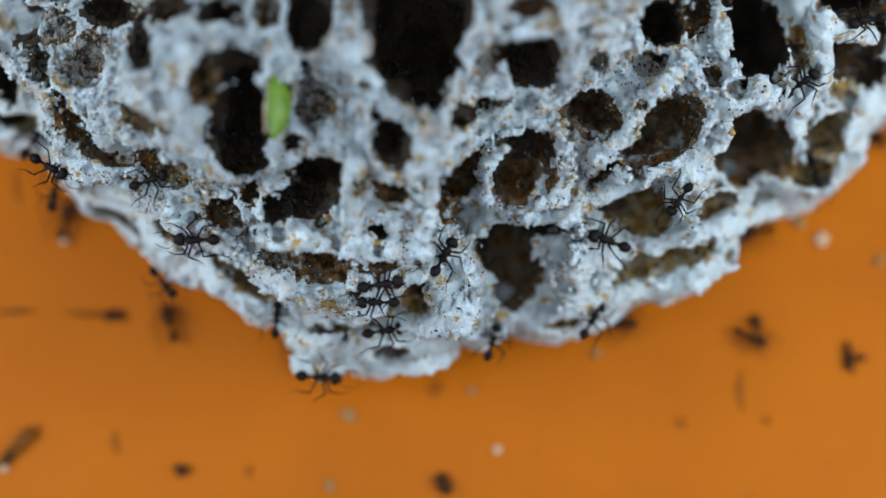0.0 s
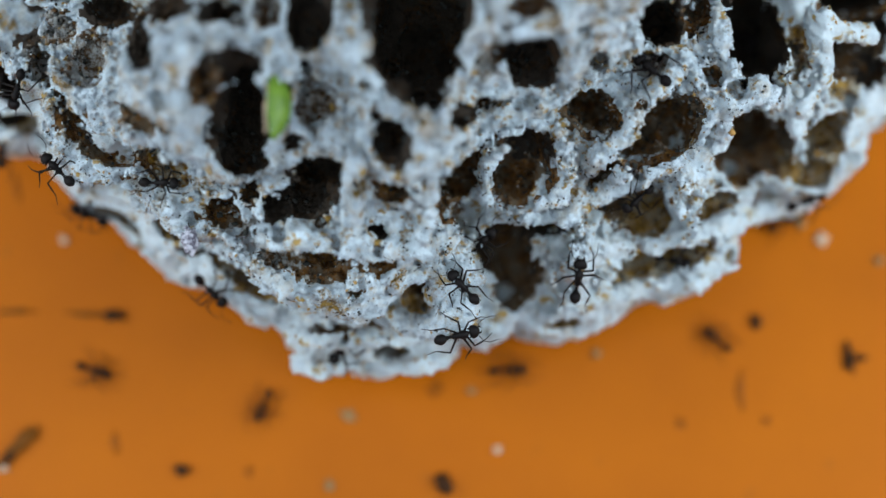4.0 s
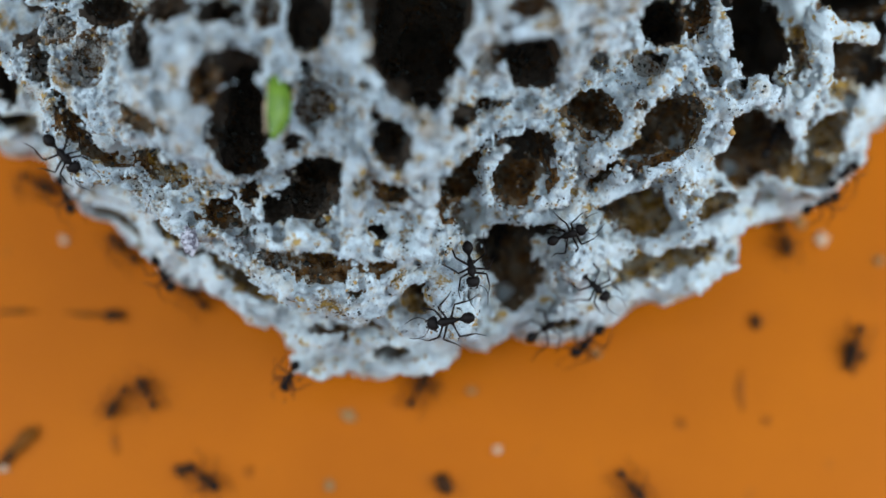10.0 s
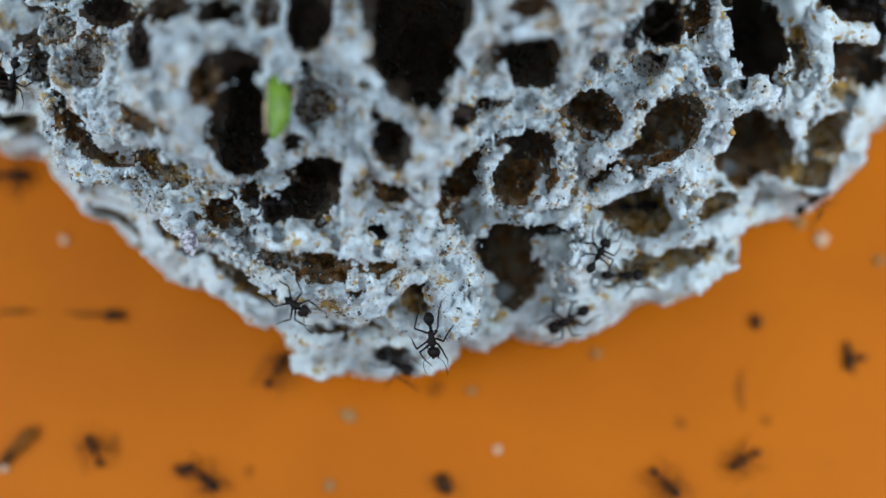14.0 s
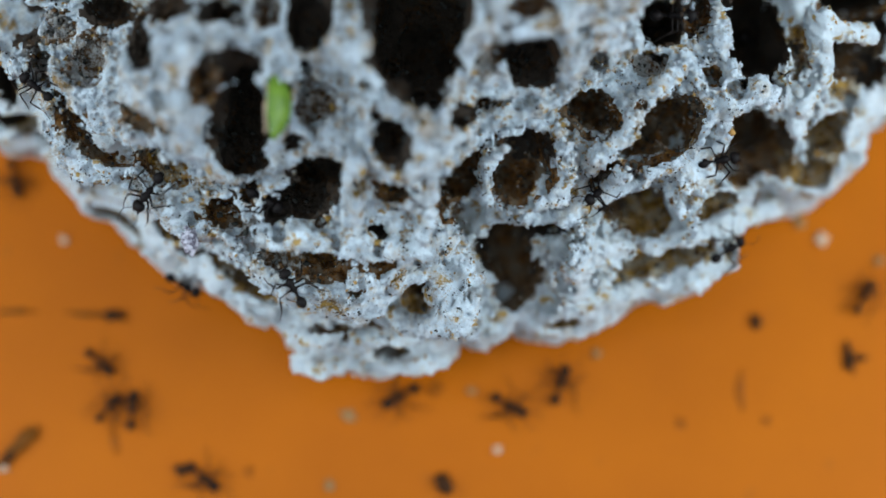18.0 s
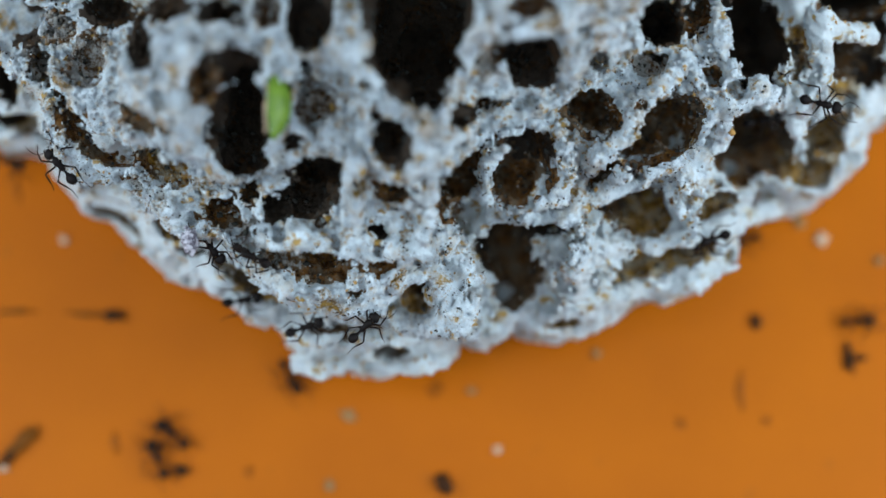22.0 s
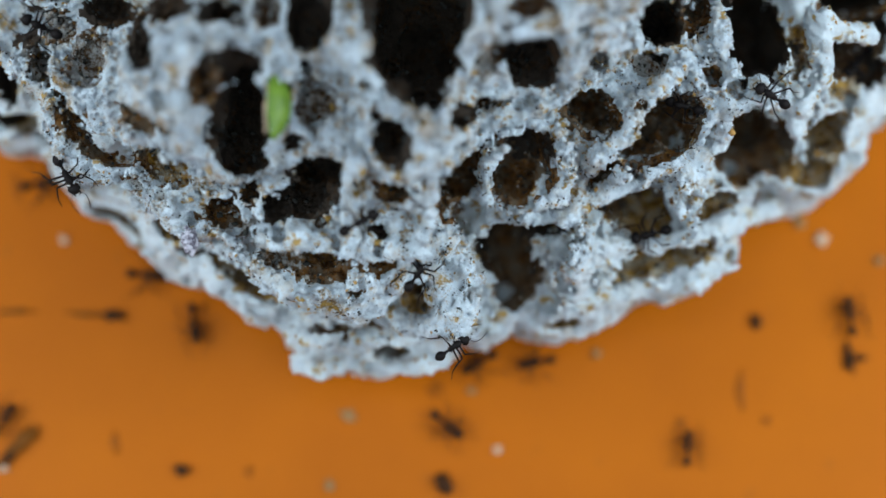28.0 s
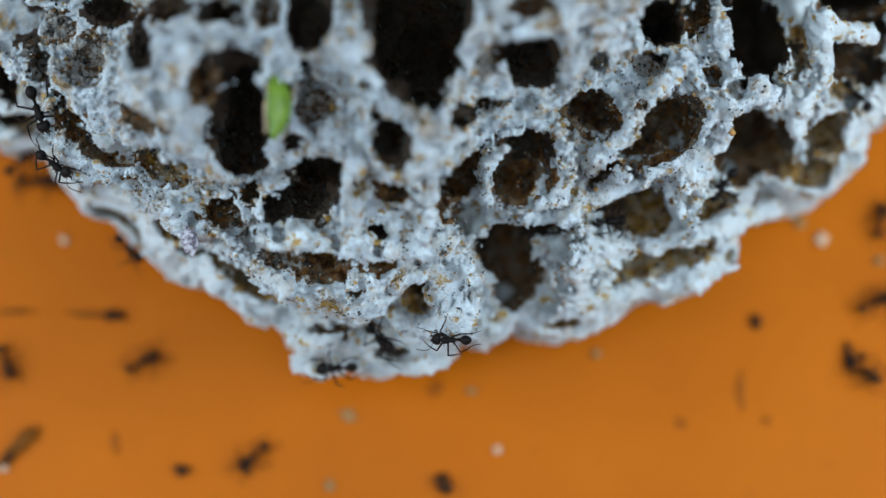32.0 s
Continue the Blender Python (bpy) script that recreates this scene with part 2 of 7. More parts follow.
chamber(-58.7, 25.8, 32.3, 1.21, 3.79, 0, 9, 0, -0.6, 1)
chamber(-36.3, 4.9, 31.2, 2.7, 1.8, -30, 6, 0, -0.85, 3)
chamber(-44.1, 10.9, 15.3, 3.82, 1.43, -28, 5, 0, -0.6, 3)
chamber(-47.6, 25.4, 53.7, 2.53, 1.82, 20, 6, 0, -0.6, 0)
chamber(-50.5, 21.9, 50.8, 1.7, 2.26, 0, 8.4, 0, -0.6, 0)
chamber(-25.5, 21, 76.1, 3.33, 1.66, 0, 9, 0, -0.21, 1)
chamber(-20.4, 21.2, 74.3, 1.93, 2.19, 0, 5, 0, -0.21, 0)
chamber(-53.8, 27.8, 49.9, 2.85, 2.28, 0, 10, 0, -0.6, 1)
chamber(-32.05, 22.39, 73.5, 3.76, 1.81, 0, 8, 0, -0.21, 1)
chamber(-36.5, 11.7, 62.1, 2.95, 1.48, -25, 5, 0, -0.4, 2)
chamber(57.9, 26.5, 31.5, 1.83, 2.28, 0, 7, 0, -0.6, 1)
chamber(58, 31.1, 35.6, 1.66, 2.26, 0, 8, 0, -0.6, 1)
chamber(50.6, 14.3, 25.3, 2.62, 2, 20, 5, 0, -0.6, 3)
chamber(31.7, 27, 55.2, 2.23, 3.21, 0, 14, 0, -0.6, 2)
chamber(18.8, 19.5, 60.1, 1.64, 1.5, 30, 8.4, 0, -0.4, 0)
chamber(5.2, 17.1, 67.3, 1.72, 2.91, -15, 5, 0, -0.4, 0)
chamber(-15.21, 12.56, 65.1, 2.26, 2.52, 0, 6, 0, -0.4, 0)
chamber(5.9, 15, 57.6, 2.33, 1.23, 10, 5, 0, -0.6, 0)
chamber(-11.8, -3.1, 48.0, 2.38, 1.05, -5, 5, 0, -0.85, 2)
chamber(-3.5, -2.5, 46.0, 2.40, 1.06, 8, 5, 0, -0.85, 2)
chamber(-15.7, -0.3, 49.0, 2.10, 0.98, 0, 4, 0, -0.85, 0)
strand(1.15, (-1.4, -1.6, 41.7), (3.8, 4.6, 31.7), (6.7, 6.2, 36.0), (10.7, 5.3, 38.0), (15.8, 5.3, 39.2), (21.4, 8.7, 38.7), (27.0, 10.9, 37.3), (30.6, 10.9, 41.9), (35.4, 14.9, 39.7), (35.7, 17.0, 48.4))
strand(1, (-48.9, 17.2, 50.4), (-47.7, 11.6, 49.2), (-49.3, 12.7, 25.2), (-44.0, 11.7, 24.7), (-34.0, 3.7, 49.7), (-29.8, 3.4, 32.1), (-24.3, -2.0, 46.9), (-20.0, -5.7, 47.4), (-16.6, -5.9, 32.3), (-10.8, -6.0, 28.6), (-6.0, -4.2, 43.4), (-1.4, -2.2, 41.7))
strand(1.3, (-22.7, -0.2, 50.0), (-17.0, -0.1, 51.7), (-12.1, -1.1, 51.6), (-7.3, -1.9, 50.2), (-2.4, -1.3, 49.3), (1.2, 1.8, 41.9))
strand(1.4, (2.2, -0.5, 41.6), (3.9, -3.7, 41.0), (3.7, -6.9, 40.3), (1.9, -9.0, 39.8))
strand(1.2, (-7.0, -4.9, 29.7), (-4.8, -7.6, 31.9), (0.4, -9.3, 39.5), (2.2, -8.7, 40.2))
strand(1.1, (-19.6, -10.9, 21.8), (-16.4, -12.4, 22.4), (-10.5, -10.8, 15.3), (-4.9, -11.9, 20.6), (0.1, -11.1, 23.5))
strand(1, (-20.3, -7.8, 26.7), (-16.7, -9.6, 30.6), (-10.9, -8.4, 25.4), (-6.3, -9.4, 28.8), (-1.0, -8.6, 31.1), (1.1, -8.1, 41.1))
strand(1.5, (47.9, 30.0, 45.8), (48.6, 25.7, 44.9), (48.9, 22.4, 42.9), (46.7, 19.9, 40.9), (46.4, 17.6, 38.5))
strand(1.45, (48.0, 29.9, 46.1), (51.3, 28.5, 45.2), (55.5, 28.6, 42.4))
strand(1.6, (36.0, 17.6, 49.1), (39.6, 19.0, 49.4), (46.0, 22.2, 36.9))
strand(1.2, (34.4, 28.6, 52.8), (34.7, 24.2, 52.5), (36.1, 20.9, 51.5), (36.0, 17.6, 48.7))
strand(1.1, (30.4, 22.2, 52.1), (26.8, 18.7, 52.6), (24.3, 15.9, 52.3), (23.3, 13.2, 51.4), (19.5, 10.8, 49.4), (18.0, 10.6, 40.1), (16.8, 5.5, 39.6))
strand(1, (14.1, 20.7, 72.3), (16.0, 18.5, 61.7), (15.3, 17.0, 55.9), (12.2, 15.1, 54.9), (6.7, 13.9, 54.3), (3.9, 11.9, 52.4), (0.1, 6.5, 62.2))
strand(1, (7.2, 18.8, 72.8), (11.4, 20.0, 73.4), (14.1, 20.5, 72.0))
strand(1.3, (-10.3, 6.4, 62.5), (-10.8, 3.4, 57.6), (-11.4, 1.3, 51.6), (-9.3, -1.2, 50.2))
strand(1.2, (-1.9, 8.7, 69.5), (-1.3, 5.5, 63.3), (-2.0, 2.4, 52.8), (-2.7, -0.6, 50.3))
strand(1, (22.8, 8.9, 47.0), (20.2, 8.7, 38.7))
strand(0.7, (7.7, 10.7, 53.5), (5.3, 9.2, 51.7), (4.9, 9.1, 36.9), (6.4, 6.4, 35.5))
strand(1.3, (20.8, 2.1, 34.6), (26.0, 3.2, 30.9), (31.8, 3.7, 32.2), (39.5, 7.4, 26.2), (46.9, 12.2, 14.1))
strand(1.1, (20.9, -3.3, 27.3), (27.5, -1.0, 21.4), (34.2, -0.4, 24.0), (38.8, 2.7, 24.3))


class Block:
    """A block of space on a grid, in which the garden's surface is found."""

    def __init__(self, low, step, high):
        self.low, self.step = np.array(low), step
        self.count = tuple(int((high[i] - low[i]) / step) + 1 for i in range(3))
        self.axes = [low[i] + step * np.arange(self.count[i], dtype=np.float32) for i in range(3)]
        self.mass = np.full(self.count, 12.0, np.float32)
        self.owner = np.full(self.count, -1, np.int16)

    def window(self, centre, reach):
        s = []
        for i in range(3):
            a = int(min(self.count[i] - 1, max(0, (centre[i] - reach[i] - self.low[i]) // self.step)))
            b = int(min(self.count[i], (centre[i] + reach[i] - self.low[i]) // self.step + 2))
            s.append(slice(a, max(a + 1, b)))
        x, y, z = np.meshgrid(*(self.axes[i][s[i]] - np.float32(centre[i]) for i in range(3)), indexing="ij", sparse=True)
        return tuple(s), x, y, z

    def lattice(self, size, seed):
        """Smooth noise from -1 to 1 over the block, with bumps of that size in millimetres."""
        g = np.random.default_rng(seed).uniform(-1, 1, [int(160 / size) + 3] * 2 + [int(110 / size) + 3]).astype(np.float32)
        for i in range(3):
            q = (self.axes[i] - (-80.0, -40.0, -5.0)[i]) / size
            k = q.astype(int)
            w = (q - k).astype(np.float32)
            w = w * w * (3 - 2 * w)
            w = w.reshape([-1 if j == i else 1 for j in range(3)])
            g = np.take(g, k, axis=i) * (1 - w) + np.take(g, k + 1, axis=i) * w
        return g

    def add_lobe(self, x, y, z, rx, ry, rz, spin):
        r = max(rx, ry) + 6
        s, X, Y, Z = self.window((x, y, z), (r, r, rz + 6))
        c, n = math.cos(radians(spin)), math.sin(radians(spin))
        u, v = X * c + Y * n, Y * c - X * n
        k = np.sqrt((u / rx) ** 2 + (v / ry) ** 2 + (Z / rz) ** 2) + 1e-6
        e = k * (k - 1) / np.sqrt((u / rx**2) ** 2 + (v / ry**2) ** 2 + (Z / rz**2) ** 2 + 1e-9)
        d = self.mass[s]
        h = np.clip(0.5 + 0.5 * (d - e) / 1.0, 0, 1)
        self.mass[s] = d * (1 - h) + e * h - 1.0 * h * (1 - h)

    def cut(self, i, x, y, z, a, b, spin, depth, ax, ay, tone):
        up = Vector((ax, ay, 1)).normalized()
        side = Vector((math.cos(radians(spin)), math.sin(radians(spin)), 0))
        fore = up.cross(side).normalized()
        side = fore.cross(up)
        r = max(a, b) + 4
        s, X, Y, Z = self.window((x, y, z), (r + abs(ax) * depth, r + abs(ay) * depth, max(depth, 30) + 4))
        u, v, w = (X * m[0] + Y * m[1] + Z * m[2] for m in (side, fore, up))
        wob = 1 + 0.28 * self.rough[s] + 0.3 * self.bend[s]
        low = np.minimum(w + 0.35 * depth, 0) / (0.65 * depth)
        k = np.sqrt((u / a) ** 2 + (v / b) ** 2 + low**2) * wob
        e = (k - 1) * min(a, b)
        d = self.mass[s]
        wall = min(1.0, min(a, b) / 3)
        bowl = (np.sqrt((u / (a + 2.4)) ** 2 + (v / (b + 2.4)) ** 2) - 1 + 0.2 * self.rough[s]) * min(a, b) * 0.75
        d = np.maximum(d, -np.maximum(bowl, -w - 0.7 * min(a, b, 4.5)) * (min(a, b) > 1.8) - 9 * (min(a, b) <= 1.8))
        d = d - np.exp(-(((e - 0.8 * wall) / (0.7 * wall)) ** 2)) * np.exp(-((d / 1.5) ** 2)) * 0.5 * wall
        h = np.clip(0.5 + 0.5 * (d + e) / 0.4, 0, 1)
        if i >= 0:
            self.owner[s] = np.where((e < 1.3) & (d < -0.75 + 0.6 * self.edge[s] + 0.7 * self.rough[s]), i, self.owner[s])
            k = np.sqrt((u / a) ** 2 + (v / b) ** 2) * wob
            # comb seen through the hole takes the lining's colour, in place of shade
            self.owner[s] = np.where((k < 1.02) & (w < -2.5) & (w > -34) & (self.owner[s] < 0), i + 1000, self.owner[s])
        self.mass[s] = -e * (1 - h) + d * h + 0.4 * h * (1 - h)

    def add_strand(self, radius, places):
        for p, q in zip(places, places[1:]):
            mid, half = (np.array(p) + q) / 2, (np.array(q) - p) / 2
            s, X, Y, Z = self.window(mid, np.abs(half) + radius + 3)
            t = np.clip((X * half[0] + Y * half[1] + Z * half[2]) / (half @ half), -1, 1)
            e = np.sqrt((X - t * half[0]) ** 2 + (Y - t * half[1]) ** 2 + (Z - t * half[2]) ** 2) - radius * (1 + 0.45 * self.rough[s])
            d = self.mass[s]
            h = np.clip(0.5 + 0.5 * (d - e) / 0.8, 0, 1)
            self.mass[s] = d * (1 - h) + e * h - 0.8 * h * (1 - h)
            self.owner[s] = np.where(e < 0.6, -1, self.owner[s])

    def carve(self, pits):
        for row in lobes:
            self.add_lobe(*row)
        self.rough, self.edge, self.bend = self.lattice(3.0, 5), self.lattice(0.9, 31), self.lattice(5.5, 41)
        self.mass += 1.2 * self.lattice(7.0, 3) + 0.8 * self.rough
        for i, row in enumerate(cells):
            self.cut(i, *row)
        for row in strands:
            self.add_strand(*row)
        for row in pits:
            self.cut(-1, *row)
        self.mass -= 0.5 * np.abs(self.lattice(2.3, 21)) - 0.2
        self.mass -= 0.65 * np.abs(self.lattice(1.15, 11)) - 0.24
        if self.step < 0.4:
            self.mass -= 0.65 * np.abs(self.lattice(0.62, 12)) - 0.24
        for side in ((0,), (-1,), (slice(None), 0), (slice(None), -1), (slice(None), slice(None), 0)):
            self.mass[side] = np.maximum(self.mass[side], 0.05)


def surface(g):
    """Quads and vertices where the field changes its sign."""
    neg = g < 0
    cells = np.zeros([n - 1 for n in g.shape], np.int8)
    for i in (0, 1):
        for j in (0, 1):
            for k in (0, 1):
                cells += neg[i : g.shape[0] - 1 + i, j : g.shape[1] - 1 + j, k : g.shape[2] - 1 + k]
    I, J, K = np.nonzero((cells > 0) & (cells < 8))
    number = np.full(cells.shape, -1, np.int32)
    number[I, J, K] = np.arange(len(I))
    total, hits = np.zeros((len(I), 3), np.float32), np.zeros(len(I), np.float32)
    corners = [(i, j, k) for i in (0, 1) for j in (0, 1) for k in (0, 1)]
    for p in corners:
        for axis in range(3):
            if p[axis]:
                continue
            q = list(p)
            q[axis] = 1
            va, vb = g[I + p[0], J + p[1], K + p[2]], g[I + q[0], J + q[1], K + q[2]]
            cross = (va < 0) != (vb < 0)
            t = np.where(cross, va / np.where(cross, va - vb, 1), 0)
            for i in range(3):
                total[:, i] += np.where(cross, p[i] + (t if i == axis else 0), 0)
            hits += cross
    points = total / hits[:, None] + np.stack((I, J, K), 1)
    quads = []
    for axis in range(3):
        lo = [slice(1, n - 1) for n in g.shape]
        hi = list(lo)
        lo[axis], hi[axis] = slice(0, g.shape[axis] - 1), slice(1, g.shape[axis])
        a, b = neg[tuple(lo)], neg[tuple(hi)]
        e = np.stack(np.nonzero(a != b), 1) + [0 if i == axis else 1 for i in range(3)]
        u, v = (axis + 1) % 3, (axis + 2) % 3
        du, dv = np.eye(3, dtype=int)[u], np.eye(3, dtype=int)[v]
        q = np.stack([number[tuple((e - s).T)] for s in (du + dv, dv, 0 * du, du)], 1)
        flip = ~a[a != b]
        q[flip] = q[flip][:, ::-1]
        quads.append(q)
    quads = np.concatenate(quads)
    return points, quads[(quads >= 0).all(1)]


def mesh_from(name, verts, faces, mat):
    me = bpy.data.meshes.new(name)
    used, inverse = np.unique(faces, return_inverse=True)
    me.vertices.add(len(used))
    me.vertices.foreach_set("co", verts[used].astype(np.float32).ravel())
    n, k = faces.shape
    me.loops.add(n * k)
    me.loops.foreach_set("vertex_index", inverse.astype(np.int32).ravel())
    me.polygons.add(n)
    me.polygons.foreach_set("loop_start", np.arange(0, n * k, k, dtype=np.int32))
    me.update(calc_edges=True)
    me.polygons.foreach_set("use_smooth", np.ones(n, bool))
    me.materials.append(mat)
    return me


garden = tagged(new("fungus_garden"), "white crumbly fungus garden full of chambers on the orange floor", "ant nest")


def garden_part(name, me, label=""):
    ob = new(name, me)
    ob.parent = garden
    return tagged(ob, label) if label else ob


def small_pits(block):
    """Small shallow pits all over the front, where crumbs have come away."""
    rng, rows = np.random.default_rng(8), []
    top = block.count[2] - 1 - np.argmax((block.mass < 0)[:, :, ::-1], axis=2)
    for k in range(160):
        i, j = rng.integers(4, block.count[0] - 4), rng.integers(4, block.count[1] - 4)
        if top[i, j] < block.count[2] - 2:
            r = rng.uniform(0.5, 1.5)
            rows.append((block.axes[0][i], block.axes[1][j], block.axes[2][top[i, j]], r, r * rng.uniform(0.6, 1), rng.uniform(0, 180), rng.uniform(1.5, 3.0), 0, -0.3, 0))
    return rows


front = Block((-64.0, -29.0, -0.6), 0.295, (64.0, 37.0, 100.0))
scout = Block((-64.0, -29.0, -0.6), 1.0, (64.0, 37.0, 100.0))
scout.carve(())
front.carve(small_pits(scout))
points, quads = surface(front.mass)
places = (front.low + points * front.step) * MM
cell = np.clip(np.round(points).astype(int), 0, np.array(front.count) - 1)
vertex_owner = front.owner[cell[:, 0], cell[:, 1], cell[:, 2]]
quad_owner = vertex_owner[quads].max(1)
quad_owner[(vertex_owner[quads] < 0).any(1)] = -1
corner = places[quads]
middle = corner.mean(1)
normal = np.cross(corner[:, 2] - corner[:, 0], corner[:, 3] - corner[:, 1])
normal /= np.linalg.norm(normal, axis=1)[:, None] + 1e-12



def pieces(faces):
    """A number for each face, the same for all faces that hang together."""
    used, inverse = np.unique(faces, return_inverse=True)
    inverse = inverse.reshape(faces.shape)
    label = np.arange(len(used))
    while True:
        least = label[inverse].min(1)
        new_label = label.copy()
        np.minimum.at(new_label, inverse.ravel(), np.repeat(least, faces.shape[1]))
        new_label = new_label[new_label]
        if (new_label == label).all():
            return label[inverse[:, 0]]
        label = new_label


linings_found, flakes = [], [[], [], [], []]
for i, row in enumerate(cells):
    for name, k in (("chamber", i), ("under_hole_patch", i + 1000)):
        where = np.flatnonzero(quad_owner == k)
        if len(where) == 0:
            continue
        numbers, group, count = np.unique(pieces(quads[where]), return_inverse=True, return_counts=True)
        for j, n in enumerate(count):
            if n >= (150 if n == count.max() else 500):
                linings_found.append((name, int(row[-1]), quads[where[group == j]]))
            else:
                flakes[int(row[-1])].append(quads[where[group == j]])
outer = quad_owner < 0
low = middle[:, 2] < 0.0345 + 0.002 * np.sin(middle[:, 0] * 400) + 0.014 * np.clip((middle[:, 0] - 0.03) / 0.015, 0, 1)
garden_part("upper_comb", mesh_from("upper_comb", places, quads[outer & ~low], white_fungus), "blue-white crumbly upper comb")
garden_part("lower_comb", mesh_from("lower_comb", places, quads[outer & low], cream_fungus), "smoother cream-white lower comb")
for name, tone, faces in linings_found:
    garden_part(name, mesh_from(name, places, faces, linings[tone]), ("grey crumbly chamber lining", "deep chamber lining, near-black in place of shade", "brown crumbly chamber lining", "ochre chamber lining")[tone])
# small loose pieces of the linings, the near-black shade colour among them
for tone, found in enumerate(flakes):
    if found:
        tagged(garden_part("lining_flake", mesh_from("lining_flake", places, np.concatenate(found), linings[tone]), "small stray pieces of the chamber linings"), kind="stuff")
back = Block((-72.0, 36.0, -0.6), 0.9, (72.0, 100.0, 100.0))
back.carve(())
back_points, back_quads = surface(back.mass)
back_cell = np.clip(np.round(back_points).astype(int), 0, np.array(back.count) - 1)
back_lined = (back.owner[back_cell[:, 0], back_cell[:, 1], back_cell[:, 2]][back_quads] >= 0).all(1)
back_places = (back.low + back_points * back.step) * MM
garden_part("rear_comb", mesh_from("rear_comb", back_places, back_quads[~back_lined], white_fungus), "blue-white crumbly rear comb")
# rear faces within chambers are painted near-black for shade
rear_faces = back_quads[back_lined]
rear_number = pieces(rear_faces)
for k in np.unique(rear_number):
    garden_part("rear_shade_lining", mesh_from("rear_shade_lining", back_places, rear_faces[rear_number == k], linings[1]), "rear chamber lining, near-black in place of shade")


def crumbs(name, mat, count, sizes, seed, pick, label, even=0.0, fine=False):
    """Loose crumbs that stick to the garden in clusters: small uneven lumps and flakes, half sunk into it."""
    rng = np.random.default_rng(seed)
    where = np.flatnonzero(pick & (normal[:, 2] > -0.5))
    p = middle[where]
    clump = np.sin(p[:, 0] * 1700 + 3 * np.sin(p[:, 1] * 1100 + seed)) + np.sin(p[:, 1] * 1900 + 3 * np.sin(p[:, 2] * 1300)) + np.sin(p[:, 2] * 1500 + 2 * np.sin(p[:, 0] * 900))
    where = where[clump + rng.normal(0, 0.6, len(where)) > 0.9 - even]
    chosen = rng.choice(where, count)
    t = (1 + 5**0.5) / 2
    ico = np.array([(-1, t, 0), (1, t, 0), (-1, -t, 0), (1, -t, 0), (0, -1, t), (0, 1, t), (0, -1, -t), (0, 1, -t), (t, 0, -1), (t, 0, 1), (-t, 0, -1), (-t, 0, 1)]) / 1.9
    tri = np.array([(0, 11, 5), (0, 5, 1), (0, 1, 7), (0, 7, 10), (0, 10, 11), (1, 5, 9), (5, 11, 4), (11, 10, 2), (10, 7, 6), (7, 1, 8), (3, 9, 4), (3, 4, 2), (3, 2, 6), (3, 6, 8), (3, 8, 9), (4, 9, 5), (2, 4, 11), (6, 2, 10), (8, 6, 7), (9, 8, 1)])
    if fine:
        ico = np.array([(1, 0, 0), (-1, 0, 0), (0, 1, 0), (0, -1, 0), (0, 0, 1), (0, 0, -1)], float)
        tri = np.array([(0, 2, 4), (2, 1, 4), (1, 3, 4), (3, 0, 4), (2, 0, 5), (1, 2, 5), (3, 1, 5), (0, 3, 5)])
    size = sizes[0] + (sizes[1] - sizes[0]) * rng.random((count, 1, 1)) ** 2.5
    body = ico[None] * size * rng.uniform(0.45, 1.5, (count, 1, 3)) * rng.uniform(0.55, 1.35, (count, len(ico), 1))
    turn = np.linalg.qr(rng.normal(size=(count, 3, 3)))[0]
    body = body @ turn
    verts = middle[chosen][:, None] + normal[chosen][:, None] * size * 0.1 + body
    faces = tri[None] + len(ico) * np.arange(count)[:, None, None]
    tagged(garden_part(name, mesh_from(name, verts.reshape(-1, 3), faces.reshape(-1, 3), mat), label), kind="stuff")


gloomy = np.array([row[-1] == 1 for row in cells] + [False])[np.where(quad_owner < 0, -1, quad_owner % 1000)]
crumbs("white_crumb", white_fungus, 100000, (0.00007, 0.00026), 1, outer & ~low, "white fungus crumbs", 2.2, True)
crumbs("cream_crumb", cream_fungus, 14000, (0.00006, 0.00022), 7, outer & low, "cream fungus crumbs", 1.5, True)
crumbs("white_chamber_crumb", white_fungus, 1800, (0.0001, 0.0003), 12, ~outer & ~gloomy, "white fungus crumbs inside the chambers", -0.9, True)
crumbs("tan_crumb", tan_crumb, 4000, (0.00006, 0.00028), 2, outer, "tan and orange leaf crumbs", -0.4)
crumbs("orange_crumb", orange_crumb, 180, (0.00018, 0.0004), 9, outer, "orange-yellow bits of old leaf", -0.2)
crumbs("dark_crumb", dark_crumb, 15000, (0.00006, 0.00024), 3, outer & ~low, "blackish leaf crumbs", -0.5, True)
crumbs("pale_chamber_crumb", pale_crumb, 3000, (0.00008, 0.0003), 4, ~outer & ~gloomy, "pale crumbs inside the chambers")
crumbs("brown_chamber_crumb", brown_crumb, 5000, (0.0001, 0.0004), 6, ~outer & ~gloomy, "brown crumbs inside the chambers", 0.8)
crumbs("dark_chamber_crumb", dark_crumb, 6000, (0.0001, 0.00045), 5, ~outer, "dark crumbs inside the chambers")

# ---- small things: helpers ----
def part(name, bm, mat, parent, label=""):
    me = bpy.data.meshes.new(name)
    for f in bm.faces:
        f.smooth = True
    bm.to_mesh(me)
    bm.free()
    me.materials.append(mat)
    ob = new(name, me)
    ob.parent = parent
    return tagged(ob, label) if label else ob


